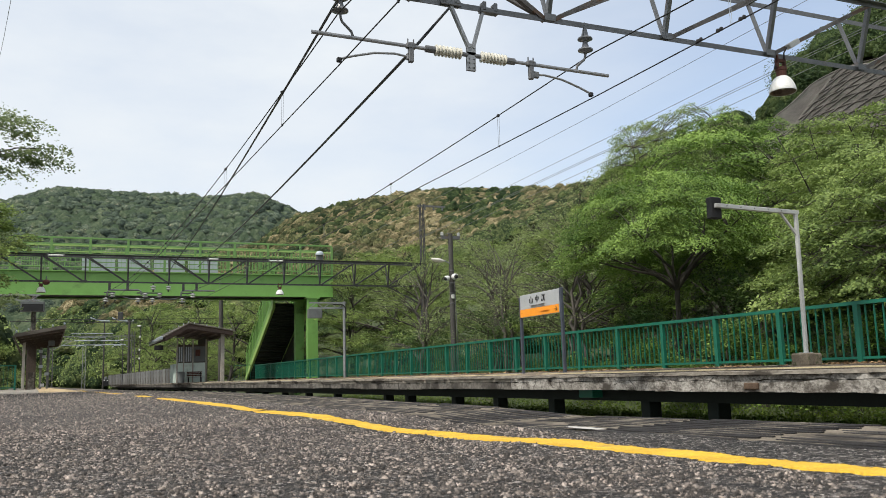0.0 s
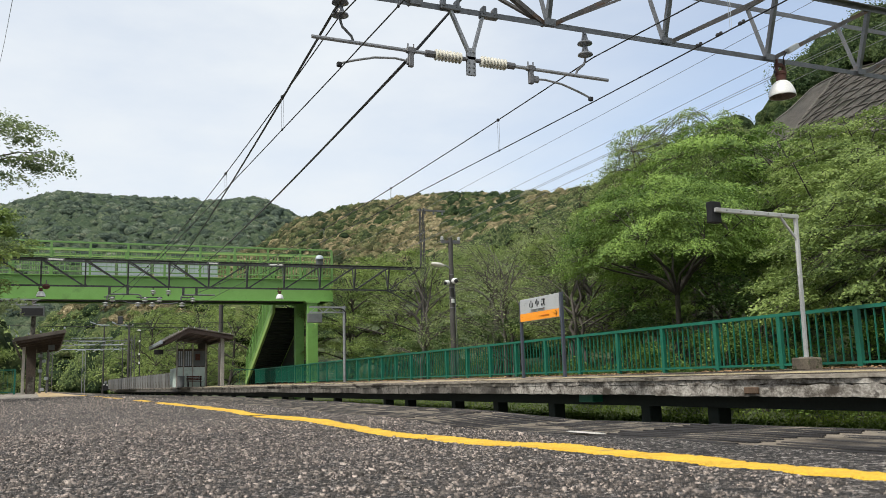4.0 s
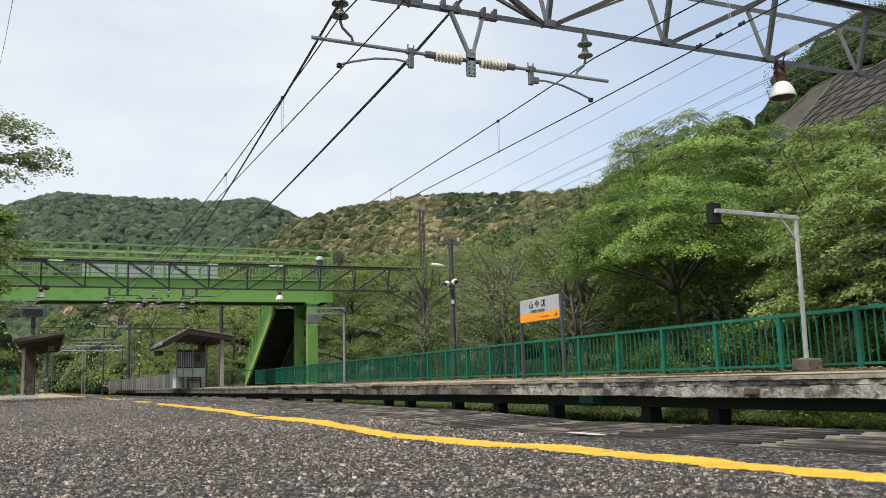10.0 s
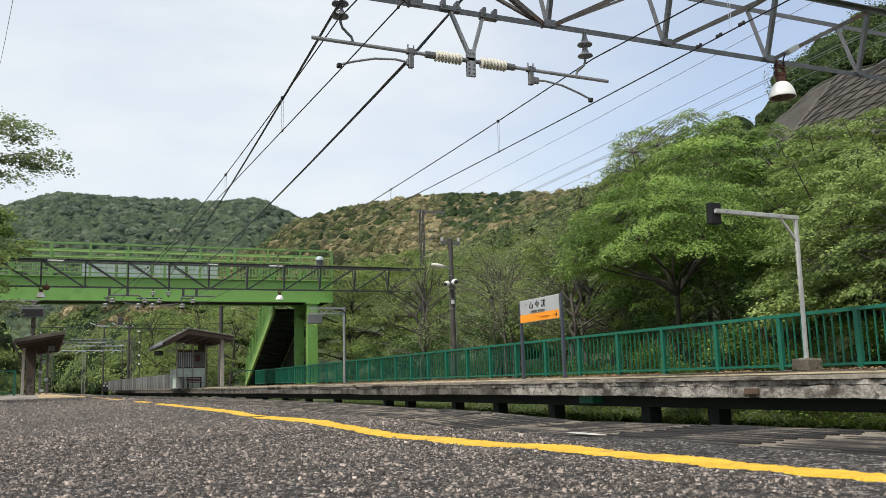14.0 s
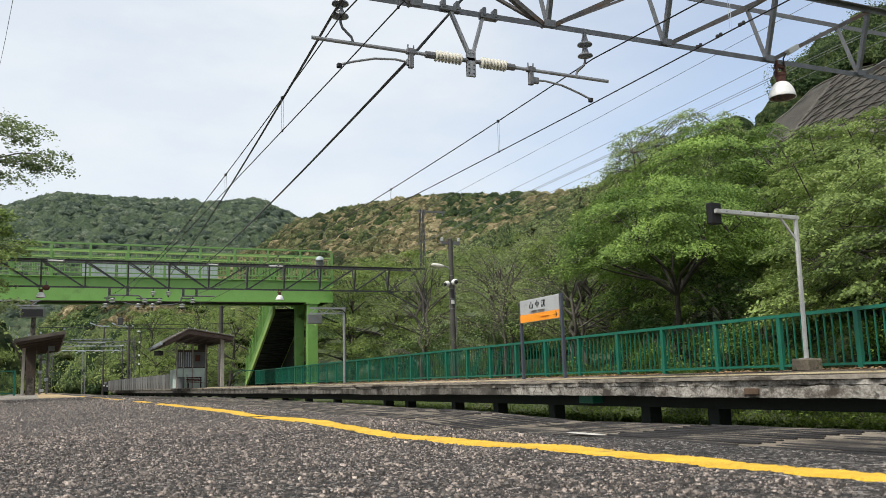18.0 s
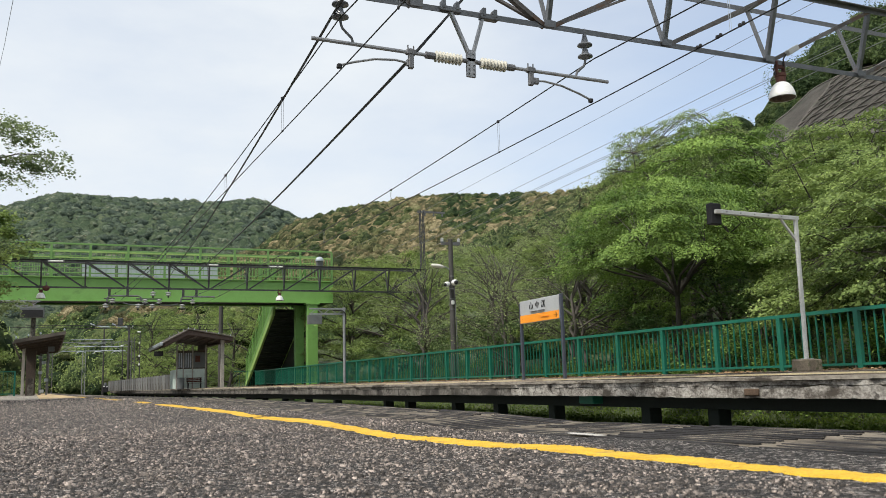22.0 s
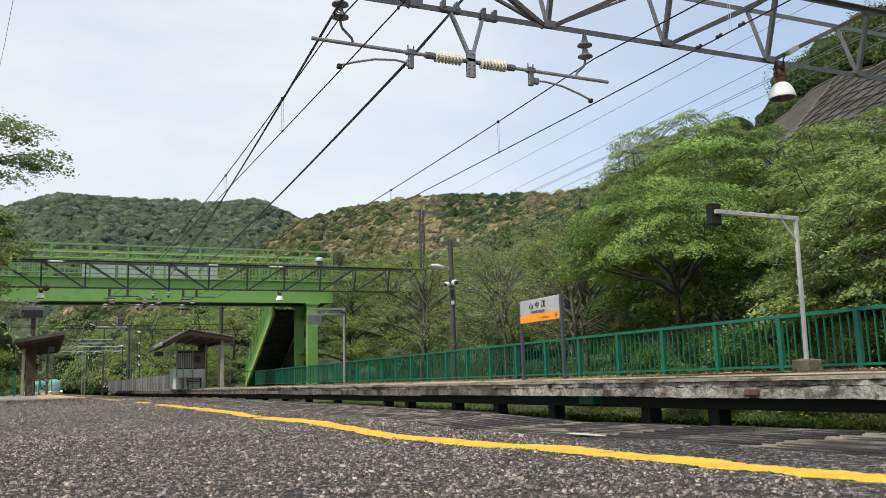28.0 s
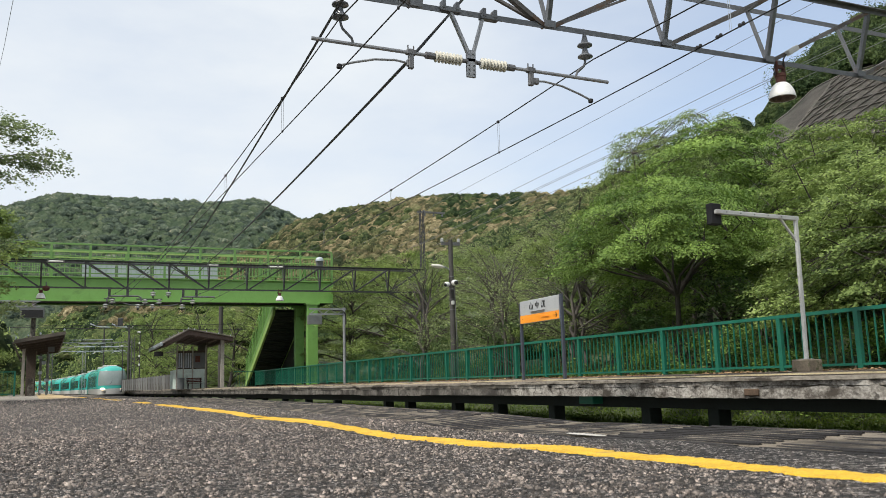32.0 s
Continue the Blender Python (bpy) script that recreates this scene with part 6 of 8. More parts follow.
def near_shelter():
    s = thing("canopy_shelter", pose(0, 0, 0.02), "dark timber canopy on pale posts over the near platform", "shelter")
    bm = bmesh.new()
    pts = ((-2.66, 45.6, 2.62), (-0.45, 45.6, 3.02), (-0.75, 51.6, 2.50), (-2.45, 51.6, 2.28))
    v = [bm.verts.new(p) for p in pts] + [bm.verts.new((x, y, z - 0.13)) for x, y, z in pts]
    for f in ((0, 1, 2, 3), (7, 6, 5, 4), (0, 4, 5, 1), (1, 5, 6, 2), (2, 6, 7, 3), (3, 7, 4, 0)):
        bm.faces.new([v[i] for i in f])
    roof = part("roof", bm, M["wood_soffit"], s, "dark timber canopy roof")
    for k in range(7):
        f = k / 6
        y = 45.7 + 5.6 * f
        bm = bmesh.new()
        bar(bm, (-2.62 + 0.20 * f, y, 2.46 - 0.33 * f), (-0.52 - 0.3 * f, y, 2.84 - 0.51 * f), 0.07, 0.12)
        part("rafter", bm, M["wood_dark"], roof)
    bm = bmesh.new()
    bar(bm, (-0.48, 45.6, 2.96), (-0.78, 51.6, 2.44), 0.05, 0.22)
    part("fascia", bm, M["roof_sheet"], roof)
    bm = bmesh.new()
    bar(bm, (-2.69, 45.55, 2.58), (-0.42, 45.55, 2.99), 0.05, 0.16)
    part("front_fascia", bm, M["roof_sheet"], roof)
    for k in range(5):
        f = k / 4
        bm = bmesh.new()
        lathe(bm, [(0.02, 0), (0.045, 0.02), (0.045, 0.08), (0.01, 0.11)], 8, (-2.6 + 2.1 * f, 45.6, 2.72 + 0.37 * f))
        part("roof_stud", bm, M["flash"], roof)
    for k in range(17):
        f = (k + 0.5) / 17
        bm = bmesh.new()
        lathe(bm, [(0.075, 0), (0.072, 0.04), (0.045, 0.072), (0.01, 0.08)], 8, (-2.66 + 2.21 * f, 45.72, 2.61 + 0.40 * f + 0.012 * math.sin(k * 2.3)))
        part("roof_tile", bm, M["roof_sheet"], roof)
    bm = bmesh.new()
    box(bm, -2.42, -2.28, 47.7, 47.84, -0.02, 2.60, 0.01)
    part("front_post", bm, M["post_concrete"], s, "pale concrete post")
    bm = bmesh.new()
    box(bm, -2.30, -1.85, 49.4, 49.7, -0.02, 2.5, 0.01)
    part("rear_wall", bm, M["wood_dark"], s, "dark timber end wall")
    bm = bmesh.new()
    box(bm, -2.2, -1.9, 49.34, 49.395, 0.0, 0.86)
    part("wall_panel", bm, M["concrete_dark"], s)
    bm = bmesh.new()
    tube(bm, [(-2.74, 45.7, 2.54), (-2.66, 46.4, 2.3), (-2.45, 47.6, 1.7)], 0.05, 6)
    part("strut", bm, M["concrete_dark"], s)
    bm = bmesh.new()
    box(bm, -1.25, -0.95, 47.6, 47.75, 2.16, 2.42, 0.01)
    part("hanging_sign", bm, M["panel_grey"], s)
    # small stand with panels behind the wall
    st = thing("ticket_post", pose(-1.66, 50.6, 0.02), "slim grey post with small white panels beside the canopy", "post")
    bm = bmesh.new()
    box(bm, -0.06, 0.06, -0.06, 0.06, 0, 2.2, 0.01)
    box(bm, 0.28, 0.38, -0.05, 0.05, 0, 2.3, 0.01)
    part("post", bm, M["steel_dark"], st)
    for z, x in ((0.12, 0.1), (0.7, 0.3), (1.1, 0.0), (1.62, 0.16), (1.9, -0.02)):
        bm = bmesh.new()
        box(bm, x - 0.1, x + 0.1, -0.09, -0.064, z, z + 0.16)
        part("panel", bm, M["flash"], st)


near_shelter()


# ---- poles ----
M["pole_concrete"] = material("grimy_pole_concrete", (0.03456, 0.03226, 0.0288), (0.07776, 0.07373, 0.06797), 0.85, 0, 3, 40, 0.4, stretch=(1, 1, 0.3))
def concrete_pole(m, h, r0, r1, label, group="line poles", arm=0.0):
    s = thing("utility_pole", m, label, "pole", group)
    bm = bmesh.new()
    bar(bm, (0, 0, 0), (0, 0, h), r0 * 2, n=14, top=r1 * 2)
    part("shaft", bm, M["pole_concrete"], s)
    if arm:
        bm = bmesh.new()
        box(bm, -arm, arm, -0.05, 0.05, h - 0.22, h - 0.10)
        a = part("crossarm", bm, M["steel_dark"], s)
        for x in (-arm * 0.9, arm * 0.9):
            bm = bmesh.new()
            lathe(bm, [(0.02, 0), (0.07, 0.02), (0.06, 0.08), (0.07, 0.12), (0.02, 0.16)], 8, (x, 0, h - 0.10))
            part("pin_insulator", bm, M["porcelain_dull"], a)
    return s


camera_pole = concrete_pole(pose(13.57, 30.4, -1.02), 6.7, 0.122, 0.09, "dark concrete pole with a street lamp and white camera housings", arm=0.40)
bm = bmesh.new()
tube(bm, [(0, -0.02, 5.45), (-0.25, -0.05, 5.58), (-0.40, -0.08, 5.60)], 0.03, 8)
part("lamp_bracket", bm, M["steel"], camera_pole)
bm = bmesh.new()
bmesh.ops.create_uvsphere(bm, u_segments=14, v_segments=8, radius=1, matrix=Matrix.Translation((-0.62, -0.12, 5.60)) @ Matrix.Rotation(radians(8), 4, "Y") @ Matrix.Diagonal((0.30, 0.13, 0.085, 1)))
part("street_lamp_head", bm, M["porcelain"], camera_pole, "cream street lamp head", smooth=True)
for x, z, r, turn in ((0.03, 4.95, 0.125, 0), (-0.30, 4.88, 0.105, -62)):
    aim = Matrix.Translation((x, -0.24, z)) @ Matrix.Rotation(radians(turn), 4, "Z") @ Matrix.Rotation(radians(14 if turn else 4), 4, "X")
    bm = bmesh.new()
    bmesh.ops.create_uvsphere(bm, u_segments=14, v_segments=8, radius=1, matrix=aim @ Matrix.Diagonal((r, r * 1.45, r, 1)))
    cam_house = part("camera_housing", bm, M["white"], camera_pole, "white camera housing", smooth=True)
    bm = bmesh.new()
    bmesh.ops.create_uvsphere(bm, u_segments=12, v_segments=8, radius=r * 0.68, matrix=aim @ Matrix.Translation((0, -r * 1.0, 0)))
    part("lens", bm, M["black"], cam_house, smooth=True)
    bm = bmesh.new()
    bar(bm, (x * 0.3, -0.05, z + 0.05), (x, -0.22, z + 0.05), 0.04)
    part("mount", bm, M["steel"], cam_house)
bm = bmesh.new()
box(bm, -0.08, 0.03, -0.165, -0.095, 4.10, 4.26, 0.01)
part("junction_box", bm, M["white"], camera_pole)
for z in (3.9, 4.3, 4.7, 5.2):
    bm = bmesh.new()
    lathe(bm, [(0.104, z), (0.116, z + 0.01), (0.116, z + 0.03), (0.104, z + 0.04)], 14)
    part("band", bm, M["steel_dark"], camera_pole)
bm = bmesh.new()
tube(bm, [(0.10, -0.14, 0.5), (0.10, -0.13, 3.0), (0.06, -0.13, 5.0)], 0.02, 6)
part("conduit", bm, M["steel_dark"], camera_pole)

concrete_pole(pose(10.75, 70.0, -0.9), 8.5, 0.2, 0.16, "tall concrete line pole beyond the shelter")
concrete_pole(pose(3.9, 135.0, -1.1), 10.5, 0.13, 0.10, "tall concrete line pole beside the tracks")
concrete_pole(pose(5.45, 100.0, -0.9), 8.0, 0.15, 0.12, "dark line pole beside the far platform", arm=0.4)


def lamp_pole(m, h, label, boxes=()):
    s = thing("platform_lamp", m, label, "lamp", "platform lamps")
    bm = bmesh.new()
    bar(bm, (0, 0, 0), (0, 0, h), 0.09, n=10)
    part("pole", bm, M["steel_black"], s)
    bm = bmesh.new()
    bmesh.ops.create_uvsphere(bm, u_segments=10, v_segments=6, radius=1, matrix=Matrix.Translation((-0.12, 0, h)) @ Matrix.Diagonal((0.20, 0.12, 0.075, 1)))
    part("lamp_head", bm, M["white"], s, smooth=True)
    for z in boxes:
        bm = bmesh.new()
        box(bm, -0.13, 0.01, -0.2, -0.05, z, z + 0.18, 0.02)
        part("white_box", bm, M["white"], s)


lamp_pole(pose(4.35, 90.0, 0.05), 4.4, "slim platform lamp with a white head")
lamp_pole(pose(5.55, 84.0, 0.05), 5.4, "slim platform lamp with white boxes on its pole", (2.3, 3.1, 4.3))

mast = thing("sign_mast", pose(-2.33, 55.6, 0.0), "concrete mast with a pale arm and a dark display box", "sign post")
bm = bmesh.new()
bar(bm, (0, 0.4, 0), (0, 0.4, 5.6), 0.30, n=12, top=0.26)
part("shaft", bm, M["concrete_dark"], mast)
bm = bmesh.new()
for z in (5.22, 5.52):
    bar(bm, (0.35, 0, z), (-3.4, 0, z), 0.07)
for k in range(8):
    bar(bm, (0.3 - 0.46 * k, 0, 5.22 if k % 2 else 5.52), (-0.16 - 0.46 * k, 0, 5.52 if k % 2 else 5.22), 0.035)
part("lattice_arm", bm, M["steel"], mast)
bm = bmesh.new()
box(bm, -0.7, 0.6, -0.2, 0.15, 4.52, 5.12, 0.02)
part("display_box", bm, M["panel_grey"], mast)
bm = bmesh.new()
box(bm, -0.62, 0.52, -0.215, -0.203, 4.56, 4.98)
part("display_face", bm, M["black"], mast)


M["fence_panel"] = material("grimy_fence_panel", (0.10, 0.105, 0.105), (0.19, 0.195, 0.19), 0.7, 0.1, 2, 40, 0.2, (0.07, 0.065, 0.055), 0.58, per="object", crisp=True)


def grey_fence():
    f = thing("panel_fence", pose(0, 0, 0), "weathered grey panel fence along the far end of the platform", "fence")
    a, b = Vector((6.76, 64.5, 0.05)), Vector((3.70, 108.0, 0.05))
    n = 30
    d = (b - a) / n
    ang = math.degrees(math.atan2(d.y, d.x))
    bm = bmesh.new()
    box(bm, 0.02, d.length - 0.02, -0.02, 0.02, 0.05, 1.12, 0.006)
    panel = finish("panel", bm, M["fence_panel"])
    bm = bmesh.new()
    box(bm, -0.04, 0.04, -0.045, 0.045, 0, 1.2, 0.006)
    post = finish("post", bm, M["concrete_dark"])
    for k in range(n):
        p = a + d * k
        share("panel", panel, pose(p.x, p.y, p.z, 0, 0, ang), f)
        share("post", post, pose(p.x, p.y, p.z, 0, 0, ang), f)


grey_fence()


# ---- thin wires on the far side ----
def thin_wires():
    for za, zb, ya in ((9.262, 9.388, 34.0), (8.159, 8.406, 29.3), (7.774, 7.984, 27.7), (7.72, 7.92, 27.0), (7.38, 7.60, 26.0)):
        wire("service_wire", line_on((17.0, ya, za), (17.0, 15.0, zb), 1.3, 0.8), 0.0075, "wire_thin", "thin pale service wire on the line poles", "service wires")
    wire("service_wire", sag((-3.2, 66, 4.8), (11.0, 66, 4.9), 0.05), 0.02, "wire", "dark cable across the tracks beyond the footbridge", "service wires")
    wire("service_wire", line_on((-0.61, 8.00, 3.60), (-1.11, 13.00, 4.79), 0.8, 3.0), 0.0028, "flash", "thin pale wire beside the near platform", "service wires")


thin_wires()


# ---- trees ----
def leaf_cloud(name, centres, size, mat, rng, tilt=0.75, normals=None, jitter=0.5, aspect=0.55):
    """Many small kite-shaped leaves at the given centres."""
    n = len(centres)
    c = np.asarray(centres)
    if normals is None:
        nr = np.stack([rng.normal(0, tilt, n), rng.normal(0, tilt, n), np.ones(n)], 1)
    else:
        nr = np.asarray(normals) + rng.normal(0, jitter, (n, 3))
    nr /= np.linalg.norm(nr, axis=1)[:, None] + 1e-9
    t = rng.normal(0, 1, (n, 3))
    u = np.cross(nr, t)
    u /= np.linalg.norm(u, axis=1)[:, None] + 1e-9
    v = np.cross(nr, u)
    s = (size * rng.uniform(0.6, 1.35, n))[:, None]
    droop = nr * s * 0.12
    verts = np.stack([c - u * s * 0.5 - droop, c + v * s * aspect * 0.5, c + u * s * 0.5 - droop, c - v * s * aspect * 0.5], 1).reshape(-1, 3)
    faces = np.arange(n * 4).reshape(-1, 4)
    return arrays(name, verts, faces, mat)


def grow(rng, height, spread, limbs, lean=(0, 0), base=0.22, flat=0.5, droop=0.1, subs=4, trunks=1):
    """Skeleton of a tree: tapered branch tubes, and the places where foliage sits."""
    tubes, tips = [], []
    for k in range(trunks):
        off = np.array([rng.uniform(-0.4, 0.4), rng.uniform(-0.4, 0.4), 0]) * (trunks > 1)
        top = np.array([lean[0] * height + rng.normal(0, 0.06) * height, lean[1] * height + rng.normal(0, 0.06) * height, height * 0.88])
        pts = [off + top * f + np.array([rng.normal(0, 0.03), rng.normal(0, 0.03), 0]) * height * (0 < f < 1) for f in (0, 0.2, 0.42, 0.65, 0.85, 1.0)]
        r0 = 0.026 * height / (1 + 0.4 * (trunks > 1))
        tubes.append((pts, r0, 0.012 * height * 0.3))
        for i in range(limbs // trunks):
            f = base + (0.97 - base) * (i + rng.uniform(0, 1)) / (limbs / trunks)
            j = f * 5
            a = pts[min(int(j), 4)] * (1 - (j - int(j))) + pts[min(int(j) + 1, 5)] * (j - int(j))
            az = i * 2.4 + rng.uniform(-0.5, 0.5)
            reach = spread * (0.5 + 0.5 * math.sin(math.pi * min(1, (f - base) / (1 - base) * 0.8 + 0.25))) * rng.uniform(0.7, 1.15)
            rise = height * (0.10 + 0.20 * f) * rng.uniform(0.6, 1.2)
            d = np.array([math.cos(az), math.sin(az), 0])
            side = np.array([-d[1], d[0], 0]) * rng.normal(0, 0.14) * reach
            limb = [a, a + d * reach * 0.35 + [0, 0, rise * 0.55] + side * 0.5, a + d * reach * 0.7 + [0, 0, rise * 0.95] + side, a + d * reach + [0, 0, rise * (1.05 - droop)] + side]
            tubes.append((limb, r0 * 0.42 * (1.1 - 0.6 * f), r0 * 0.06))
            for q in range(subs + 2):
                g = rng.uniform(0.35, 1.0)
                b = limb[1] * (1 - g) + limb[3] * g if g > 0.5 else limb[0] * 0.4 + limb[2] * 0.6
                az2 = az + rng.uniform(-1.3, 1.3)
                ln = reach * rng.uniform(0.18, 0.46)
                e = b + np.array([math.cos(az2) * ln, math.sin(az2) * ln, rng.uniform(-0.05, 0.55) * ln * (1 - droop)])
                tubes.append(([b, (b + e) / 2 + [0, 0, ln * 0.06], e], r0 * 0.12, r0 * 0.03))
                tips += [e, b * 0.35 + e * 0.65]
            tips.append(limb[3])
        tips.append(pts[-1])
    return tubes, tips


def tubes_mesh(name, tubes, mat, n=6):
    verts, faces = [], []
    for pts, r0, r1 in tubes:
        pts = [np.asarray(p, dtype=float) for p in pts]
        base = len(verts)
        n = 7 if r0 > 0.05 else 4
        for i, p in enumerate(pts):
            d = pts[min(i + 1, len(pts) - 1)] - pts[max(i - 1, 0)]
            d /= np.linalg.norm(d) + 1e-9
            u = np.cross(d, [0.31, 0.17, 0.93] if abs(d[2]) < 0.9 else [1, 0, 0])
            u /= np.linalg.norm(u) + 1e-9
            v = np.cross(d, u)
            r = r0 + (r1 - r0) * i / (len(pts) - 1)
            for k in range(n):
                a = 2 * math.pi * k / n
                verts.append(p + (u * math.cos(a) + v * math.sin(a)) * r)
        for i in range(len(pts) - 1):
            for k in range(n):
                a, b = base + i * n + k, base + i * n + (k + 1) % n
                faces.append((a, b, b + n, a + n))
    return arrays(name, verts, faces, mat, True)


def tree(seed, height, spread, mat, leaves, leaf, label, limbs=13, lean=(0, 0), base=0.2, flat=0.35, puff=0.16, droop=0.1, trunks=1, name="tree", bark="bark"):
    """A tree with a trunk and limbs, and a crown of separate leaves in flat sprays."""
    rng = np.random.default_rng(seed)
    tubes, tips = grow(rng, height, spread, limbs, lean, base, flat, droop, trunks=trunks)
    t = thing(name, pose(0, 0, 0), label, "tree", "trees on the hillside")
    stem = new("trunk", tubes_mesh("trunk", tubes, M[bark]))
    stem.parent = t
    tips = np.array(tips)
    per = leaves // len(tips)
    # flat sprays that curve down at their rims
    rad = np.repeat(spread * puff * rng.uniform(0.55, 1.35, len(tips)), per)
    rho, ang = np.sqrt(rng.uniform(0, 1.25, len(rad))), rng.uniform(0, 6.283, len(rad))
    rad = rad * (1 + 0.28 * np.sin(ang * 3 + np.repeat(rng.uniform(0, 6, len(tips)), per)))
    c = np.repeat(tips, per, 0) + np.stack([np.cos(ang) * rho * rad, np.sin(ang) * rho * rad, (0.35 - rho ** 2) * rad * flat + rng.normal(0, 0.16, len(rad)) * rad * (0.4 + flat)], 1)
    c = c[c[:, 2] > height * 0.06]
    crown = new("crown", leaf_cloud("crown", c, leaf, mat, rng, tilt=0.5))
    crown.parent = t
    return t


def plume_tree(seed, width, height, clear, mat, leaves, leaf, label, sprays=90, limbs=7, rim=0.10, name="tree"):
    """A spreading tree: limbs fan out of a short trunk and carry flat drooping plumes of leaves over a wide dome."""
    rng = np.random.default_rng(seed)
    t = thing(name, pose(0, 0, 0), label, "tree", "trees on the hillside")
    fork = np.array([rng.normal(0, 0.05) * width, rng.normal(0, 0.05) * width, clear * 0.75])
    r0 = 0.018 * height
    tubes = [([np.zeros(3), fork * 0.5 + [rng.normal(0, 0.06), rng.normal(0, 0.06), 0], fork], r0, r0 * 0.8)]
    joints = []
    for k in range(limbs):
        a = 6.283 * k / limbs + rng.uniform(-0.3, 0.3)
        out, up = rng.uniform(0.55, 0.85) * width / 2, rng.uniform(0.35, 0.95) * (height - clear)
        d = np.array([math.cos(a), math.sin(a), 0])
        bend = np.array([-d[1], d[0], 0]) * rng.normal(0, 0.12) * out
        pts = [fork, fork + d * out * 0.3 + [0, 0, up * 0.42], fork + d * out * 0.65 + bend + [0, 0, up * 0.72], fork + d * out + bend * 1.4 + [0, 0, up]]
        tubes.append((pts, r0 * 0.55, r0 * 0.12))
        joints += [pts[1] * 0.5 + pts[2] * 0.5, pts[2], pts[2] * 0.5 + pts[3] * 0.5, pts[3]]
    joints = np.array(joints)
    i = np.arange(sprays)
    dz = 1 - 1.12 * (i + 0.5) / sprays
    ring, ang = np.sqrt(np.clip(1 - dz ** 2, 0, 1)), i * 2.39996 + rng.uniform(-0.35, 0.35, sprays)
    reach = 0.50 + 0.52 * rng.uniform(0, 1, sprays) ** 0.55
    centre = np.stack([np.cos(ang) * ring * width / 2 * reach, np.sin(ang) * ring * width / 2 * reach, clear + (height - clear) * (0.08 + 0.90 * np.clip(dz, -0.08, 1) * reach)], 1)
    size = width * rim * rng.uniform(0.6, 1.35, sprays)
    for c, q in zip(centre, size):
        j = joints[np.argmin(((joints - c) ** 2 * [1, 1, 1.6]).sum(1))]
        tubes.append(([j, j * 0.45 + c * 0.55 + [0, 0, 0.05 * width * rng.uniform(0, 0.6)], c], r0 * 0.11, r0 * 0.04))
        for m in range(3):
            a = rng.uniform(0, 6.283)
            tubes.append(([c * 0.8 + j * 0.2, c + [math.cos(a) * q * 0.8, math.sin(a) * q * 0.8, -0.1 * q]], r0 * 0.05, r0 * 0.02))
    wood_mesh = new("trunk", tubes_mesh("trunk", tubes, M["bark"]))
    wood_mesh.parent = t
    share_of = size ** 2 / (size ** 2).sum()
    per = np.maximum(12, (share_of * leaves).astype(int))
    own = np.repeat(i, per)
    n = len(own)
    rho, th = np.sqrt(rng.uniform(0, 1.15, n)), rng.uniform(0, 6.283, n)
    lobe = 1 + 0.30 * np.sin(th * 3 + own * 1.7) + 0.18 * np.sin(th * 7 + own * 0.9)
    along, across = np.cos(th) * rho * lobe * 1.25, np.sin(th) * rho * lobe * 0.95
    d = np.stack([np.cos(ang), np.sin(ang), np.zeros(sprays)], 1)[own]
    side = np.stack([-d[:, 1], d[:, 0], np.zeros(n)], 1)
    q = size[own][:, None]
    c = centre[own] + (d * along[:, None] + side * across[:, None]) * q
    c[:, 2] += (0.22 - 0.34 * rho ** 2 - 0.16 * along + rng.normal(0, 0.10, n)) * q[:, 0]
    normals = np.stack([d[:, 0] * 0.45 + along * d[:, 0] * 0.25, d[:, 1] * 0.45 + along * d[:, 1] * 0.25, np.ones(n)], 1)
    crown = new("crown", leaf_cloud("crown", c, leaf, mat, rng, normals=normals, jitter=0.42))
    crown.parent = t
    return t


def plant(src, x, y, s=1.0, turn=0.0, sink=0.15, z=None):
    zz = float(land(np.array(x), np.array(y))) - sink if z is None else z
    return copy_thing(src, pose(x, y, zz, 0, 0, turn) @ Matrix.Diagonal((s, s, s, 1)))


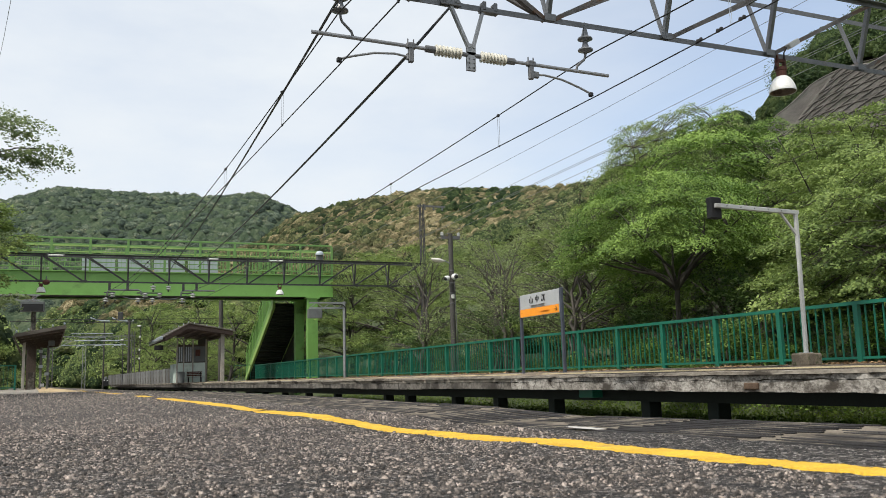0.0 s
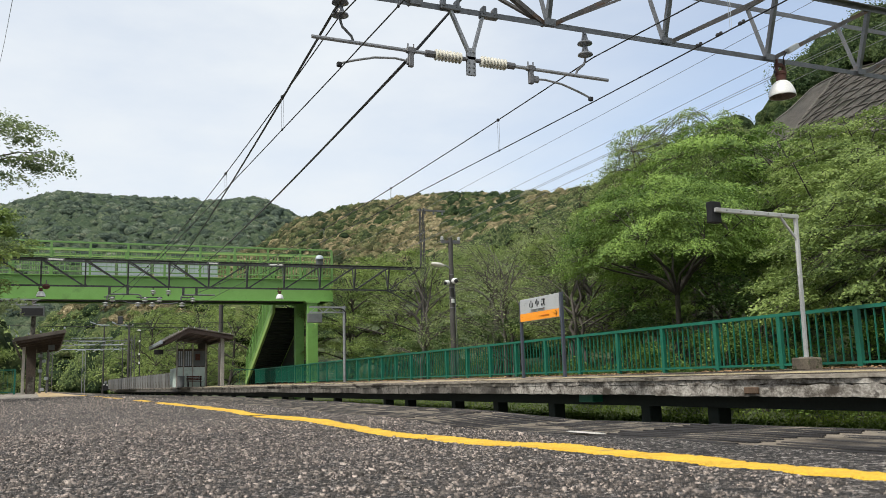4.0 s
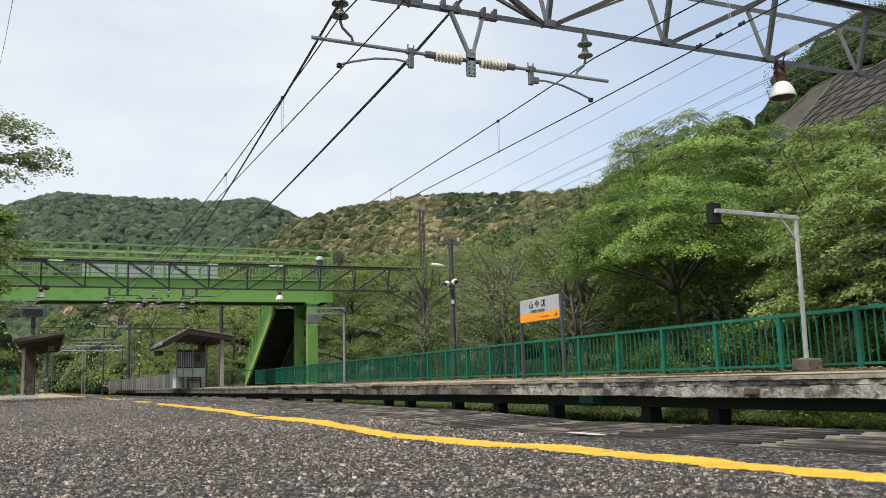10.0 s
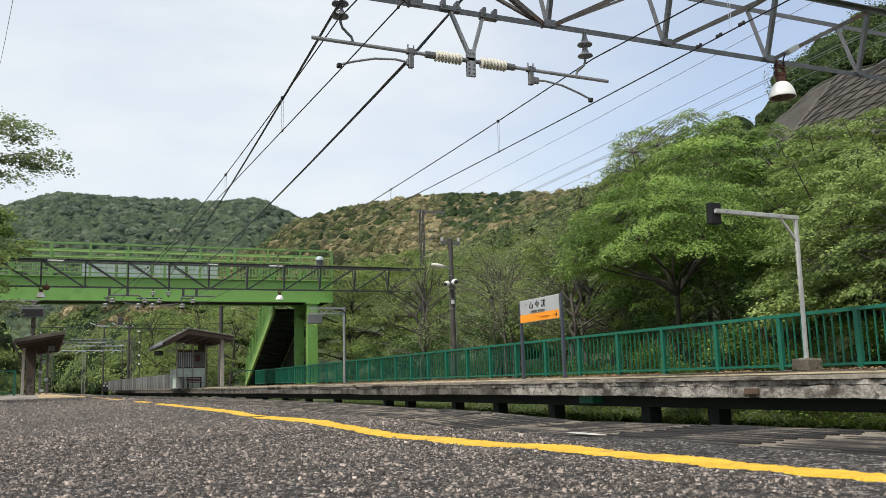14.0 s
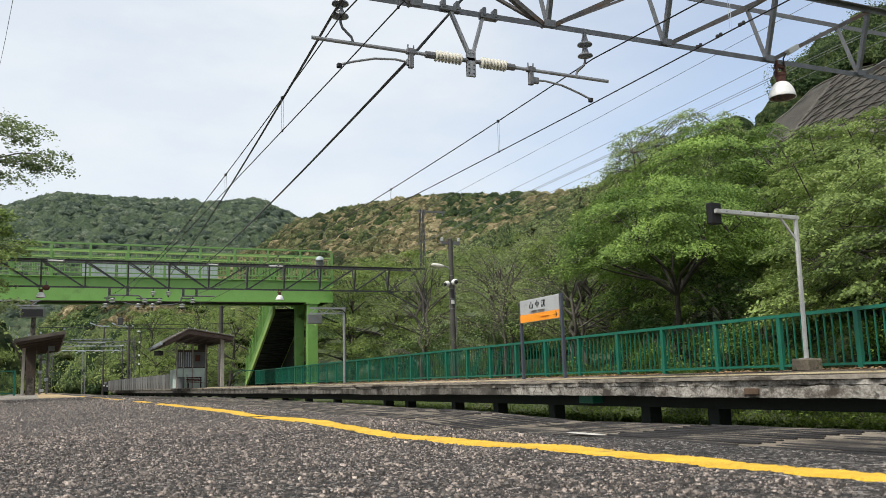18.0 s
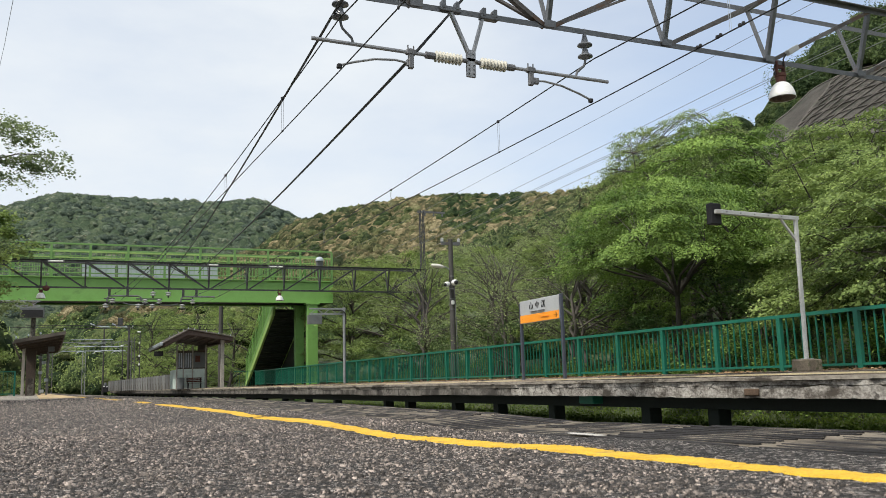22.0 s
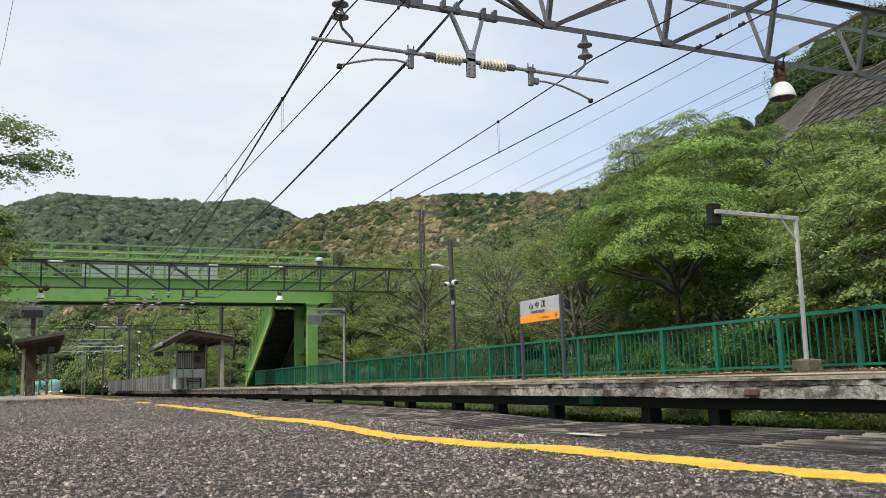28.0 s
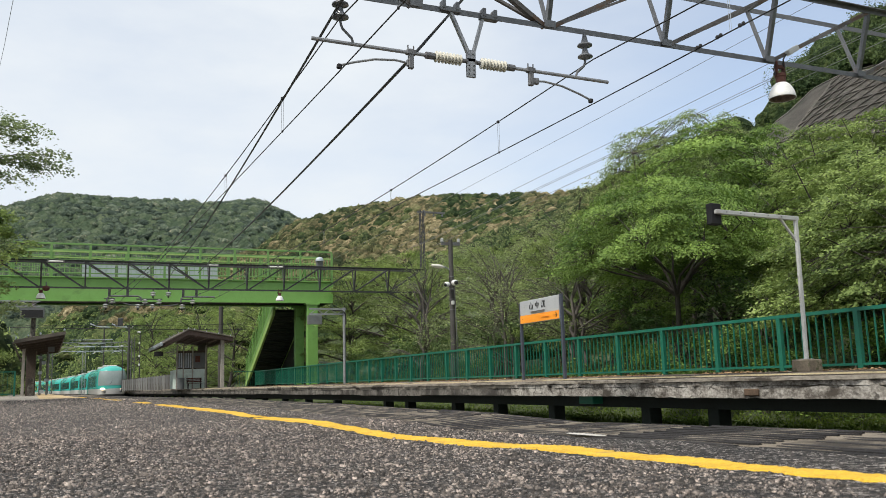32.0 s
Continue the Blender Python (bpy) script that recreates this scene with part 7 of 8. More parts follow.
SPRAY = "broad tree with layered plumes of fresh green leaves"
PALE = "spreading tree with pale glossy spring leaves"
kinds = {
    "maple": (6.0, plume_tree(61, 7.4, 6.0, 3.25, M["leaf_spring"], 88000, 0.076, SPRAY, sprays=210, limbs=11, rim=0.070)),
    "maple_b": (5.6, plume_tree(62, 6.6, 5.6, 1.4, M["leaf_spring"], 46000, 0.086, SPRAY, sprays=150, limbs=9, rim=0.072)),
    "cherry": (5.4, plume_tree(63, 6.6, 5.4, 1.7, M["leaf_pale"], 60000, 0.080, PALE, sprays=210, limbs=10, rim=0.062)),
    "cherry_b": (5.4, plume_tree(64, 6.2, 5.4, 0.9, M["leaf_pale"], 36000, 0.096, PALE, sprays=140, limbs=9, rim=0.068)),
    "wild": (9.0, plume_tree(65, 5.4, 9.0, 3.4, M["leaf_mid"], 16000, 0.088, "tall airy tree with thin twigs and small leaves", sprays=130, limbs=10, rim=0.075)),
    "tall": (8.6, tree(13, 8.6, 3.6, M["leaf_mid"], 14000, 0.135, "tall hillside tree with mid-green leaves", limbs=20, base=0.15, flat=0.5, puff=0.15)),
    "pale": (7.4, tree(14, 7.4, 3.4, M["leaf_pale"], 15000, 0.12, "hillside tree with pale yellow-green leaves", limbs=18, base=0.12, flat=0.5, puff=0.15)),
    "thin": (6.2, tree(15, 6.2, 2.7, M["leaf_olive"], 6000, 0.085, "slender tree with bare grey twigs and few leaves", limbs=24, base=0.15, flat=0.7, puff=0.17, trunks=3, bark="bark_pale")),
    "bush": (2.6, tree(16, 2.4, 1.9, M["leaf_bush"], 2600, 0.11, "dense green shrub behind the fence", limbs=9, base=0.05, flat=0.7, puff=0.24, trunks=3, name="shrub")),
    "bush_b": (2.2, tree(17, 1.9, 1.7, M["leaf_pale"], 3200, 0.09, "bright green shrub behind the fence", limbs=9, base=0.05, flat=0.7, puff=0.24, trunks=3, name="shrub")),
    "bush_c": (2.4, tree(19, 2.1, 1.8, M["leaf_spring"], 4200, 0.085, "fresh green shrub behind the fence", limbs=9, base=0.05, flat=0.7, puff=0.24, trunks=3, name="shrub")),
    "tall_far": (8.6, tree(13, 8.6, 3.6, M["leaf_mid"], 16000, 0.122, "tall hillside tree with mid-green leaves", limbs=20, base=0.1, flat=0.5, puff=0.16)),
    "pale_far": (7.4, tree(14, 7.4, 3.4, M["leaf_pale"], 15000, 0.122, "hillside tree with pale yellow-green leaves", limbs=18, base=0.08, flat=0.5, puff=0.16)),
    "dark": (8.5, tree(18, 8.5, 3.3, M["leaf_dark"], 9000, 0.25, "dark evergreen tree on the slope", limbs=20, base=0.1, flat=0.6, puff=0.2)),
}
SWAY = []


def stand(kind, az, r, top, turn, wide=1.0):
    """A tree on the hillside by its bearing, its distance and the slope of the sight line to its top."""
    h, src = kinds[kind]
    x, y = math.sin(radians(az)) * r, math.cos(radians(az)) * r
    zg = float(land(np.array(x), np.array(y))) - 0.15
    k = max(0.3, (0.155 + top * r - zg) / h)
    t = copy_thing(src, pose(x, y, zg, 0, 0, turn) @ Matrix.Diagonal((k * wide, k * wide, k, 1)))
    if r < 48:
        SWAY.append(t)


def wood_edge():
    # the broad tree behind the sign, and the pale trees beside it
    stand("maple", 38.5, 27.0, 0.222, 20, 0.87)
    stand("maple_b", 41.2, 31.0, 0.215, 130, 1.0)
    stand("cherry", 52.2, 23.5, 0.218, 75, 0.80)
    stand("cherry", 53.5, 21.5, 0.220, 210, 1.1)
    stand("cherry_b", 50.0, 28.0, 0.238, 300, 1.05)
    # the next row up the slope
    for row in (("maple_b", 42.3, 38.0, 0.280, 200, 0.9), ("maple_b", 45.2, 40.0, 0.270, 330, 0.75), ("cherry_b", 48.6, 37.0, 0.268, 40, 0.9), ("cherry_b", 51.8, 36.0, 0.278, 160, 0.9),
                ("wild", 36.2, 47.0, 0.274, 10, 0.75), ("wild", 38.6, 50.0, 0.298, 110, 0.75), ("wild", 40.9, 51.0, 0.306, 240, 0.70), ("wild", 37.4, 54.0, 0.290, 300, 0.7),
                ("wild", 42.6, 49.0, 0.298, 60, 0.6), ("wild", 39.8, 46.0, 0.302, 80, 0.7), ("wild", 36.9, 45.0, 0.290, 170, 0.7), ("thin", 32.6, 36.0, 0.185, 40, 1.1)):
        stand(*row)
    plan = [
        ("pale", 18.5, 29.5, 0.75, 35), ("thin", 16.6, 26.0, 1.0, 75), ("thin", 16.2, 30.5, 1.05, 190),
        ("thin", 17.4, 34.5, 1.1, 280), ("thin", 19.6, 38.0, 1.2, 20), ("thin", 16.4, 40.0, 1.0, 120), ("pale", 22.5, 42.0, 1.0, 240),
        ("tall", 27.0, 47.0, 1.0, 320), ("pale", 18.2, 47.0, 0.9, 90), ("tall", 22.5, 53.0, 0.95, 15), ("pale", 21.5, 57.0, 0.85, 175),
        ("tall", 19.5, 63.0, 0.95, 260), ("pale", 17.0, 68.0, 0.95, 330), ("tall", 15.5, 78.0, 1.0, 50), ("pale", 13.5, 84.0, 1.0, 130),
        ("tall", 25.0, 70.0, 1.0, 95), ("pale", 30.5, 60.0, 1.05, 205), ("tall", 34.0, 50.0, 1.15, 5),
        ("tall", 12.0, 92.0, 1.0, 60), ("pale", 11.0, 103.0, 1.1, 145), ("tall", 9.5, 116.0, 1.1, 200),
        ("pale", 12.0, 128.0, 1.0, 10), ("tall", 9.0, 141.0, 1.0, 85), ("dark", 14.0, 140.0, 1.2, 290), ("pale", 14.0, 118.0, 1.1, 330),
        ("tall", -9.5, 72.0, 1.0, 45), ("dark", -11.0, 84.0, 1.1, 140), ("pale", -13.0, 110.0, 1.1, 240), ("tall", -17.0, 135.0, 1.2, 310),
        ("pale", 19.2, 55.0, 1.0, 70), ("pale", 22.0, 62.0, 1.0, 150), ("tall", 18.0, 58.5, 0.9, 20), ("pale", 24.5, 64.0, 1.0, 300), ("thin", 21.0, 30.0, 1.1, 33), ("thin", 20.2, 33.5, 1.2, 222), ("thin", 19.6, 27.2, 1.35, 140),
    ]
    for i, (k, x, y, s, turn) in enumerate(plan):
        # the tops follow the slope's skyline
        az, r = math.degrees(math.atan2(x, y)), math.hypot(x, y)
        if r > 56 and k in ("tall", "pale"):
            k += "_far"
        h, src = kinds[k]
        zg = float(land(np.array(x), np.array(y)))
        room = float(np.interp(az, [-10, 2, 8, 15, 18, 22, 27, 31, 33, 36, 55], [0.10, 0.10, 0.10, 0.130, 0.145, 0.152, 0.160, 0.178, 0.185, 0.21, 0.25])) * r - zg
        t = plant(src, x, y, min(s * 1.15, max(0.40, room / (h * 1.06))), turn)
        if r < 48:
            SWAY.append(t)
    rng = random.Random(9)
    for i in range(32):
        y = 9.5 + i * 1.4
        x = FENCE_X + 3.5 + rng.uniform(0, 2.6)
        plant(kinds["bush"][1], x, y, rng.uniform(0.6, 1.1), rng.uniform(0, 360))
    for i in range(14):
        plant(kinds["bush_c"][1], FENCE_X + 2.1 + rng.uniform(0, 1.2), 7.5 + i * 1.15, rng.uniform(0.65, 0.95), rng.uniform(0, 360))


plant(kinds["bush_b"][1], -4.4, 53.0, 1.3, 40, z=-0.3)
plant(kinds["bush_b"][1], -6.2, 54.5, 1.5, 140, z=-0.3)
plant(kinds["bush_b"][1], -5.2, 60.0, 1.2, 250, z=-0.3)
wood_edge()
for _, k in kinds.values():
    for o in (*k.children_recursive, k):
        bpy.data.objects.remove(o)

# trees at the back of the near platform
side_tree = tree(51, 5.0, 3.3, M["leaf_side"], 64000, 0.062, "leafy tree whose branch hangs over the near platform", limbs=22, base=0.5, flat=0.35, puff=0.10, droop=0.5)
side_tree.matrix_basis = pose(-4.78, 15.8, 0.12, 0, 0, 210)
side_tree_b = tree(32, 7.6, 3.0, M["leaf_mid"], 16000, 0.18, "dark green tree beside the footbridge end", limbs=18, base=0.5, flat=0.5, puff=0.17)
side_tree_b.matrix_basis = pose(-5.2, 42.0, 0.0)
side_tree_c = tree(37, 5.1, 2.4, M["leaf_side"], 18000, 0.10, "green tree behind the near platform", limbs=18, base=0.3, flat=0.4, puff=0.15, droop=0.3)
side_tree_c.matrix_basis = pose(-3.75, 25.0, -0.2, 0, 0, 70)
SWAY += [side_tree, side_tree_b, side_tree_c]


# ---- woods on the hills ----
def lump(d, lobes, k=8.0):
    """Distance of a crown's surface along directions d: rounded lobes with folds between them."""
    near = np.einsum("nmi,nqi->nmq", d, lobes).max(-1)
    return 0.80 + 0.24 * np.exp((near - 1) * k)


def wood(name, mat, pts, radius, label, seed, squash=0.85, detail=2, lobes=10, bloom=None, per=0, leaf=0.3, leaf_mat=None, loose=0.30, shade=0.0, fringe=0.0):
    """Close-set tree crowns, each a dome of leafy lobes; per gives it that many leaf sprigs over the dome."""
    rng = np.random.default_rng(seed)
    bm = bmesh.new()
    bmesh.ops.create_icosphere(bm, subdivisions=detail, radius=1.0)
    base = np.array([v.co[:] for v in bm.verts])
    tri = np.array([[v.index for v in f.verts] for f in bm.faces])
    bm.free()
    tri = tri[base[tri][:, :, 2].mean(1) > -0.35]
    used, tri = np.unique(tri, return_inverse=True)
    base, tri = base[used], tri.reshape(-1, 3)
    p = np.asarray(pts)
    n, m = len(p), len(base)
    size = radius * (0.5 + 1.0 * rng.uniform(0, 1, n) ** 1.3)
    L = rng.normal(0, 1, (n, lobes, 3))
    L[..., 2] = np.abs(L[..., 2]) * 0.9 - 0.15
    L /= np.linalg.norm(L, axis=2)[..., None]
    stretch = np.stack([rng.uniform(0.85, 1.2, n), rng.uniform(0.85, 1.2, n), squash * rng.uniform(0.75, 1.25, n)], 1)[:, None, :]
    r = lump(np.broadcast_to(base, (n, m, 3)), L) + rng.normal(0, 0.05, (n, m))
    verts = p[:, None] + base[None] * (r * size[:, None])[..., None] * stretch * (0.93 if per else 1.0)
    faces = (tri[None] + np.arange(n)[:, None, None] * m).reshape(-1, 3)
    me = arrays(name, verts.reshape(-1, 3), faces, mat, True)
    tone = np.repeat(rng.uniform(0, 1, n) + shade, m) + rng.normal(0, 0.06, n * m)
    at_ = me.attributes.new("tone", "FLOAT", "POINT")
    at_.data.foreach_set("value", tone.astype(np.float32))
    bl = me.attributes.new("bloom", "FLOAT", "POINT")
    bl.data.foreach_set("value", np.repeat(np.zeros(n) if bloom is None else bloom, m).astype(np.float32))
    tagged(new(name, me), label, "woods", kind="stuff")
    if per:
        d = rng.normal(0, 1, (n, per, 3))
        d[..., 2] = np.abs(d[..., 2]) * 0.95 - 0.2
        d /= np.linalg.norm(d, axis=2)[..., None]
        c = p[:, None, :] + d * (lump(d, L) * size[:, None])[..., None] * stretch * rng.uniform(0.96, 1.06 + fringe, (n, per, 1))
        me = leaf_cloud(name + "_leaves", c.reshape(-1, 3), leaf, leaf_mat or mat, rng, normals=d.reshape(-1, 3) + [0, 0, 0.25], jitter=loose, aspect=0.8)
        if leaf_mat is None:
            sprig = np.repeat(tone.reshape(n, m)[:, 0], per) + rng.normal(0, 0.22, n * per)
            for key, value in (("tone", sprig), ("bloom", np.repeat(np.zeros(n) if bloom is None else bloom, per))):
                me.attributes.new(key, "FLOAT", "POINT").data.foreach_set("value", np.repeat(value, 4).astype(np.float32))
        tagged(new(name + "_leaves", me), label, "woods", kind="stuff")


def planted(seed, cell, az, r, lift=0.5, clear=12.0):
    """Places on an uneven lattice over a sector of the land."""
    rng = np.random.default_rng(seed)
    a = np.radians(np.array([az[0], az[1], (az[0] + az[1]) / 2] * 2))
    q = np.array([r[0]] * 3 + [r[1]] * 3)
    gx, gy = np.meshgrid(np.arange((np.sin(a) * q).min(), (np.sin(a) * q).max(), cell), np.arange((np.cos(a) * q).min() * 0.95, r[1], cell))
    x, y = gx.ravel() + rng.uniform(-0.48, 0.48, gx.size) * cell, gy.ravel() + rng.uniform(-0.48, 0.48, gx.size) * cell
    rr, aa = np.hypot(x, y), np.degrees(np.arctan2(x, y))
    ok = (rr > r[0]) & (rr < r[1]) & (aa > az[0]) & (aa < az[1]) & ((np.abs(x - mid_track_a(y)) > clear) | (y > 270))
    x, y = x[ok], y[ok]
    return np.stack([x, y, land(x, y) + lift], 1)


def rnd(i, j, k):
    return np.modf(np.abs(np.sin(i * 127.1 + j * 311.7 + k * 74.7) * 43758.5453))[0]


def domes(x, y, cell, k):
    """Close-set round heads on an uneven lattice: height in cells, and a number for each head."""
    gi, gj = np.floor(x / cell), np.floor(y / cell)
    best, tone = np.zeros_like(x), np.zeros_like(x)
    for di in (-1, 0, 1):
        for dj in (-1, 0, 1):
            i, j = gi + di, gj + dj
            cx, cy = (i + 0.1 + 0.8 * rnd(i, j, k)) * cell, (j + 0.1 + 0.8 * rnd(i, j, k + 1)) * cell
            rad = cell * (0.46 + 0.26 * rnd(i, j, k + 2))
            h = np.sqrt(np.clip(1 - ((x - cx) ** 2 + (y - cy) ** 2) / rad ** 2, 0, 1)) * rad / cell * (0.7 + 0.6 * rnd(i, j, k + 3))
            tone = np.where(h > best, rnd(i, j, k + 4), tone)
            best = np.maximum(best, h)
    return best, tone


def canopy(name, mat, az, daz, rr, dr, cell, lobe, label, k, clear=14.0):
    """The roof of a wood: crowns, and lobes on the crowns, over the lie of the land."""
    a, r = np.meshgrid(np.radians(np.arange(az[0], az[1] + daz / 2, daz)), np.geomspace(rr[0], rr[1], dr), indexing="ij")
    rng = np.random.default_rng(k)
    a, r = a + rng.uniform(-0.3, 0.3, a.shape) * radians(daz), r + rng.uniform(-0.3, 0.3, a.shape) * (r * math.log(rr[1] / rr[0]) / dr)
    x, y = np.sin(a) * r, np.cos(a) * r
    wx, wy = x + 0.3 * lobe * np.sin(y * 2.1 / lobe), y + 0.3 * lobe * np.sin(x * 2.3 / lobe)
    h1, tone = domes(wx, wy, cell, k)
    h2, tone2 = domes(wx, wy, lobe, k + 9)
    h3, _ = domes(wx + 5, wy, lobe * 0.45, k + 17)
    lift = h1 * cell * 0.85 + h2 * lobe * 0.70 + h3 * lobe * 0.35 + rng.uniform(-0.12, 0.12, x.shape) * lobe
    free = np.maximum(smooth((np.abs(x - mid_track_a(y)) - clear) / 3.0), smooth((y - 255) / 25.0)) * (0.15 + 0.85 * smooth((r / rr[0] - 1) / 0.04))
    z = land(x, y) + 0.80 * lift * free - 0.9 * (1 - free)
    side = 0.27 * lobe * np.sin(lift * 2.4 / lobe + tone * 6.3 + tone2 * 3.0) * free
    x, y = x - np.sin(a) * 0.62 * lift * free + np.cos(a) * side, y - np.cos(a) * 0.62 * lift * free - np.sin(a) * side
    n, m = x.shape
    i = np.arange(n - 1)[:, None] * m + np.arange(m - 1)[None, :]
    faces = np.stack([i, i + 1, i + m + 1, i + m], -1).reshape(-1, 4)
    # nothing is laid where nearer woods stand in front
    shown = ~((np.degrees(a) > 13) & (r < 180) & (r > 137))
    faces = faces[shown.ravel()[faces[:, 0]]]
    me = arrays(name, np.stack([x, y, z], -1).reshape(-1, 3), faces, mat)
    at_ = me.attributes.new("tone", "FLOAT", "POINT")
    at_.data.foreach_set("value", (tone * 0.65 + tone2 * 0.35 + rng.normal(0, 0.16, tone.shape)).ravel().astype(np.float32))
    az_, r_ = np.degrees(a), r
    start = np.interp(az_, [-20, 2, 4, 11, 15, 20, 30, 36, 43], [420, 420, 250, 245, 235, 200, 190, 190, 230])
    bl = me.attributes.new("bloom", "FLOAT", "POINT")
    bl.data.foreach_set("value", smooth((r_ - start + 30 * (tone - 0.5)) / 22.0).ravel().astype(np.float32))
    tagged(new(name, me), label, "woods", kind="stuff")


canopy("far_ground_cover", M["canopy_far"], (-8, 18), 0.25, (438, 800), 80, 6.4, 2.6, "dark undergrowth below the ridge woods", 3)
canopy("hill_ground_cover", M["canopy_mid"], (-6, 43.5), 0.25, (138, 434), 130, 3.3, 1.45, "undergrowth below the hillside woods", 5, 12.0)
wood("far_woods", M["canopy_far"], planted(31, 5.6, (-7.5, 16), (545, 790), 1.2), 4.3, "dark green woods on the far ridge, haze in their colour", 31, 0.85, lobes=7, per=44, leaf=0.95, loose=0.5)
hill = np.concatenate([planted(32, 2.85, (8.5, 37), (215, 425), 0.9), planted(33, 3.4, (30, 42), (138, 260), 0.4)])
h_r, h_a = np.hypot(hill[:, 0], hill[:, 1]), np.degrees(np.arctan2(hill[:, 0], hill[:, 1]))
chance = np.random.default_rng(34).uniform(0, 1, len(hill))
patch = np.sin(hill[:, 0] * 0.052 + 0.6) + np.sin(hill[:, 1] * 0.043 - hill[:, 0] * 0.02) + np.sin(hill[:, 0] * 0.017 + hill[:, 1] * 0.083)
flowering = (h_r > np.interp(h_a, [8, 15, 20, 30, 36, 44], [225, 235, 205, 200, 200, 260])) & (patch > -0.95) & (chance < np.interp(h_a, [8, 29, 33, 40], [0.64, 0.62, 0.45, 0.3]))
evergreen = ((h_a > 23.4) & (h_a < 29.2) & (hill[:, 2] / h_r > 0.166 + 0.005 * np.abs(h_a - 26)) & (chance < 0.95)) | ((h_r > np.interp(h_a, HILL_AZ, HILL_R) - 16) & (chance < 0.75))
flowering &= ~evergreen
wood("hill_woods", M["canopy_mid"], hill, 1.85, "hillside woods in green and yellow-brown blossom", 35, 1.05, lobes=7, bloom=np.where(flowering, 0.45 + 0.55 * chance[::-1], np.where(evergreen, 0.0, 0.40 * chance)), shade=np.where(evergreen, -0.22, 0.0), per=58, leaf=0.33, loose=0.55)
slope = planted(36, 3.3, (28, 43.5), (58, 138), 0.8)
wood("slope_woods", M["canopy_mid"], slope, 2.3, "green woods on the near slope", 37, 0.9, per=140, leaf=0.32, leaf_mat=M["hill_near"], loose=0.6)
crest = planted(38, 2.8, (45.2, 57), (75.0, 135), 0.4)
ca, cr = np.degrees(np.arctan2(crest[:, 0], crest[:, 1])), np.hypot(crest[:, 0], crest[:, 1])
skyline = np.interp(ca, [38, 43.3, 44.3, 46.7, 48.1, 50.0, 52.4, 60], [0.23, 0.250, 0.262, 0.316, 0.345, 0.368, 0.389, 0.42])
wood("cliff_woods", M["canopy_cliff"], crest[((crest[:, 2] + 2.0) / cr < skyline) & (cr > np.interp(ca, [45, 48.6, 50, 52.4], [82.0, 82.0, 78.5, 76.5]))], 2.4, "dark evergreen woods above the retaining slope", 39, 0.95, per=900, leaf=0.20, leaf_mat=M["leaf_dark"], loose=0.6, fringe=0.10)
canopy("cliff_ground_cover", M["canopy_cliff"], (44.8, 60), 0.2, (82.0, 130), 60, 3.6, 1.4, "dark undergrowth above the retaining slope", 12)


def lineside_wood(seed, n, y0, y1, near, far, tall, left):
    """Crowns heaped into a wood's edge beside the line."""
    rng = np.random.default_rng(seed)
    y = rng.uniform(y0, y1, n)
    d = near + (far - near) * rng.uniform(0, 1, n) ** 1.3
    x = mid_track_a(y) + (-d if left else d)
    h = rng.uniform(0.0, 1.0, n) ** 0.8 * tall * smooth((d - near + 3.0) / 9.0)
    return np.stack([x, y, land(x, y) + 0.6 + h], 1)


wood("valley_woods", M["canopy_mid"], np.concatenate([lineside_wood(4, 330, 128, 215, 8.0, 34.0, 12.8, False), lineside_wood(41, 80, 112, 140, 12, 30, 8.0, False), lineside_wood(43, 150, 200, 330, 7.0, 24.0, 11.0, False)]), 2.9, "green woods at the valley's foot", 4, per=170, leaf=0.34, leaf_mat=M["hill_mid_leaf"], loose=0.7)
wood("lineside_woods", M["canopy_mid"], np.concatenate([lineside_wood(42, 170, 62, 190, 9.0, 26.0, 12.0, True), lineside_wood(46, 80, 185, 300, 7.0, 24.0, 10.0, True)]), 2.9, "dark green woods beside the tracks", 45, per=190, leaf=0.32, leaf_mat=M["hill_mid_leaf"], loose=0.7)
head = planted(71, 4.4, (-4, 8.5), (165, 430), 1.0)
hr, ha = np.hypot(head[:, 0], head[:, 1]), np.degrees(np.arctan2(head[:, 0], head[:, 1]))
head_bloom = (hr > 225) & (ha > -1.0) & (np.sin(head[:, 0] * 0.09) + np.sin(head[:, 1] * 0.045 + 1) > -0.2)
wood("valley_head_woods", M["canopy_mid"], head[~head_bloom], 2.9, "fresh green woods at the head of the valley", 72, lobes=9, per=90, leaf=0.50, leaf_mat=M["hill_mid_leaf"], loose=0.6)
wood("blossom_woods", M["canopy_mid"], head[head_bloom], 2.7, "yellow-brown flowering woods at the head of the valley", 73, lobes=9, bloom=np.ones(head_bloom.sum()), per=100, leaf=0.45, loose=0.5)


def grass_tufts():
    rng = np.random.default_rng(8)
    n = 36000
    y = 6 + 44 * rng.uniform(0, 1, n) ** 1.6
    x = rng.uniform(11.5, 16.5, n)
    z = land(x, y) + rng.uniform(0.02, 0.25, n)
    nr = np.stack([rng.normal(0, 1, n), rng.normal(0, 1, n), rng.normal(0, 0.4, n)], 1)
    me = leaf_cloud("grass", np.stack([x, y, z], 1), 0.10, M["grass"], rng, normals=nr, jitter=0.2, aspect=0.3)
    tagged(new("grass", me), "rough bright green grass and weeds under the platform fence", "grass", kind="stuff")


grass_tufts()


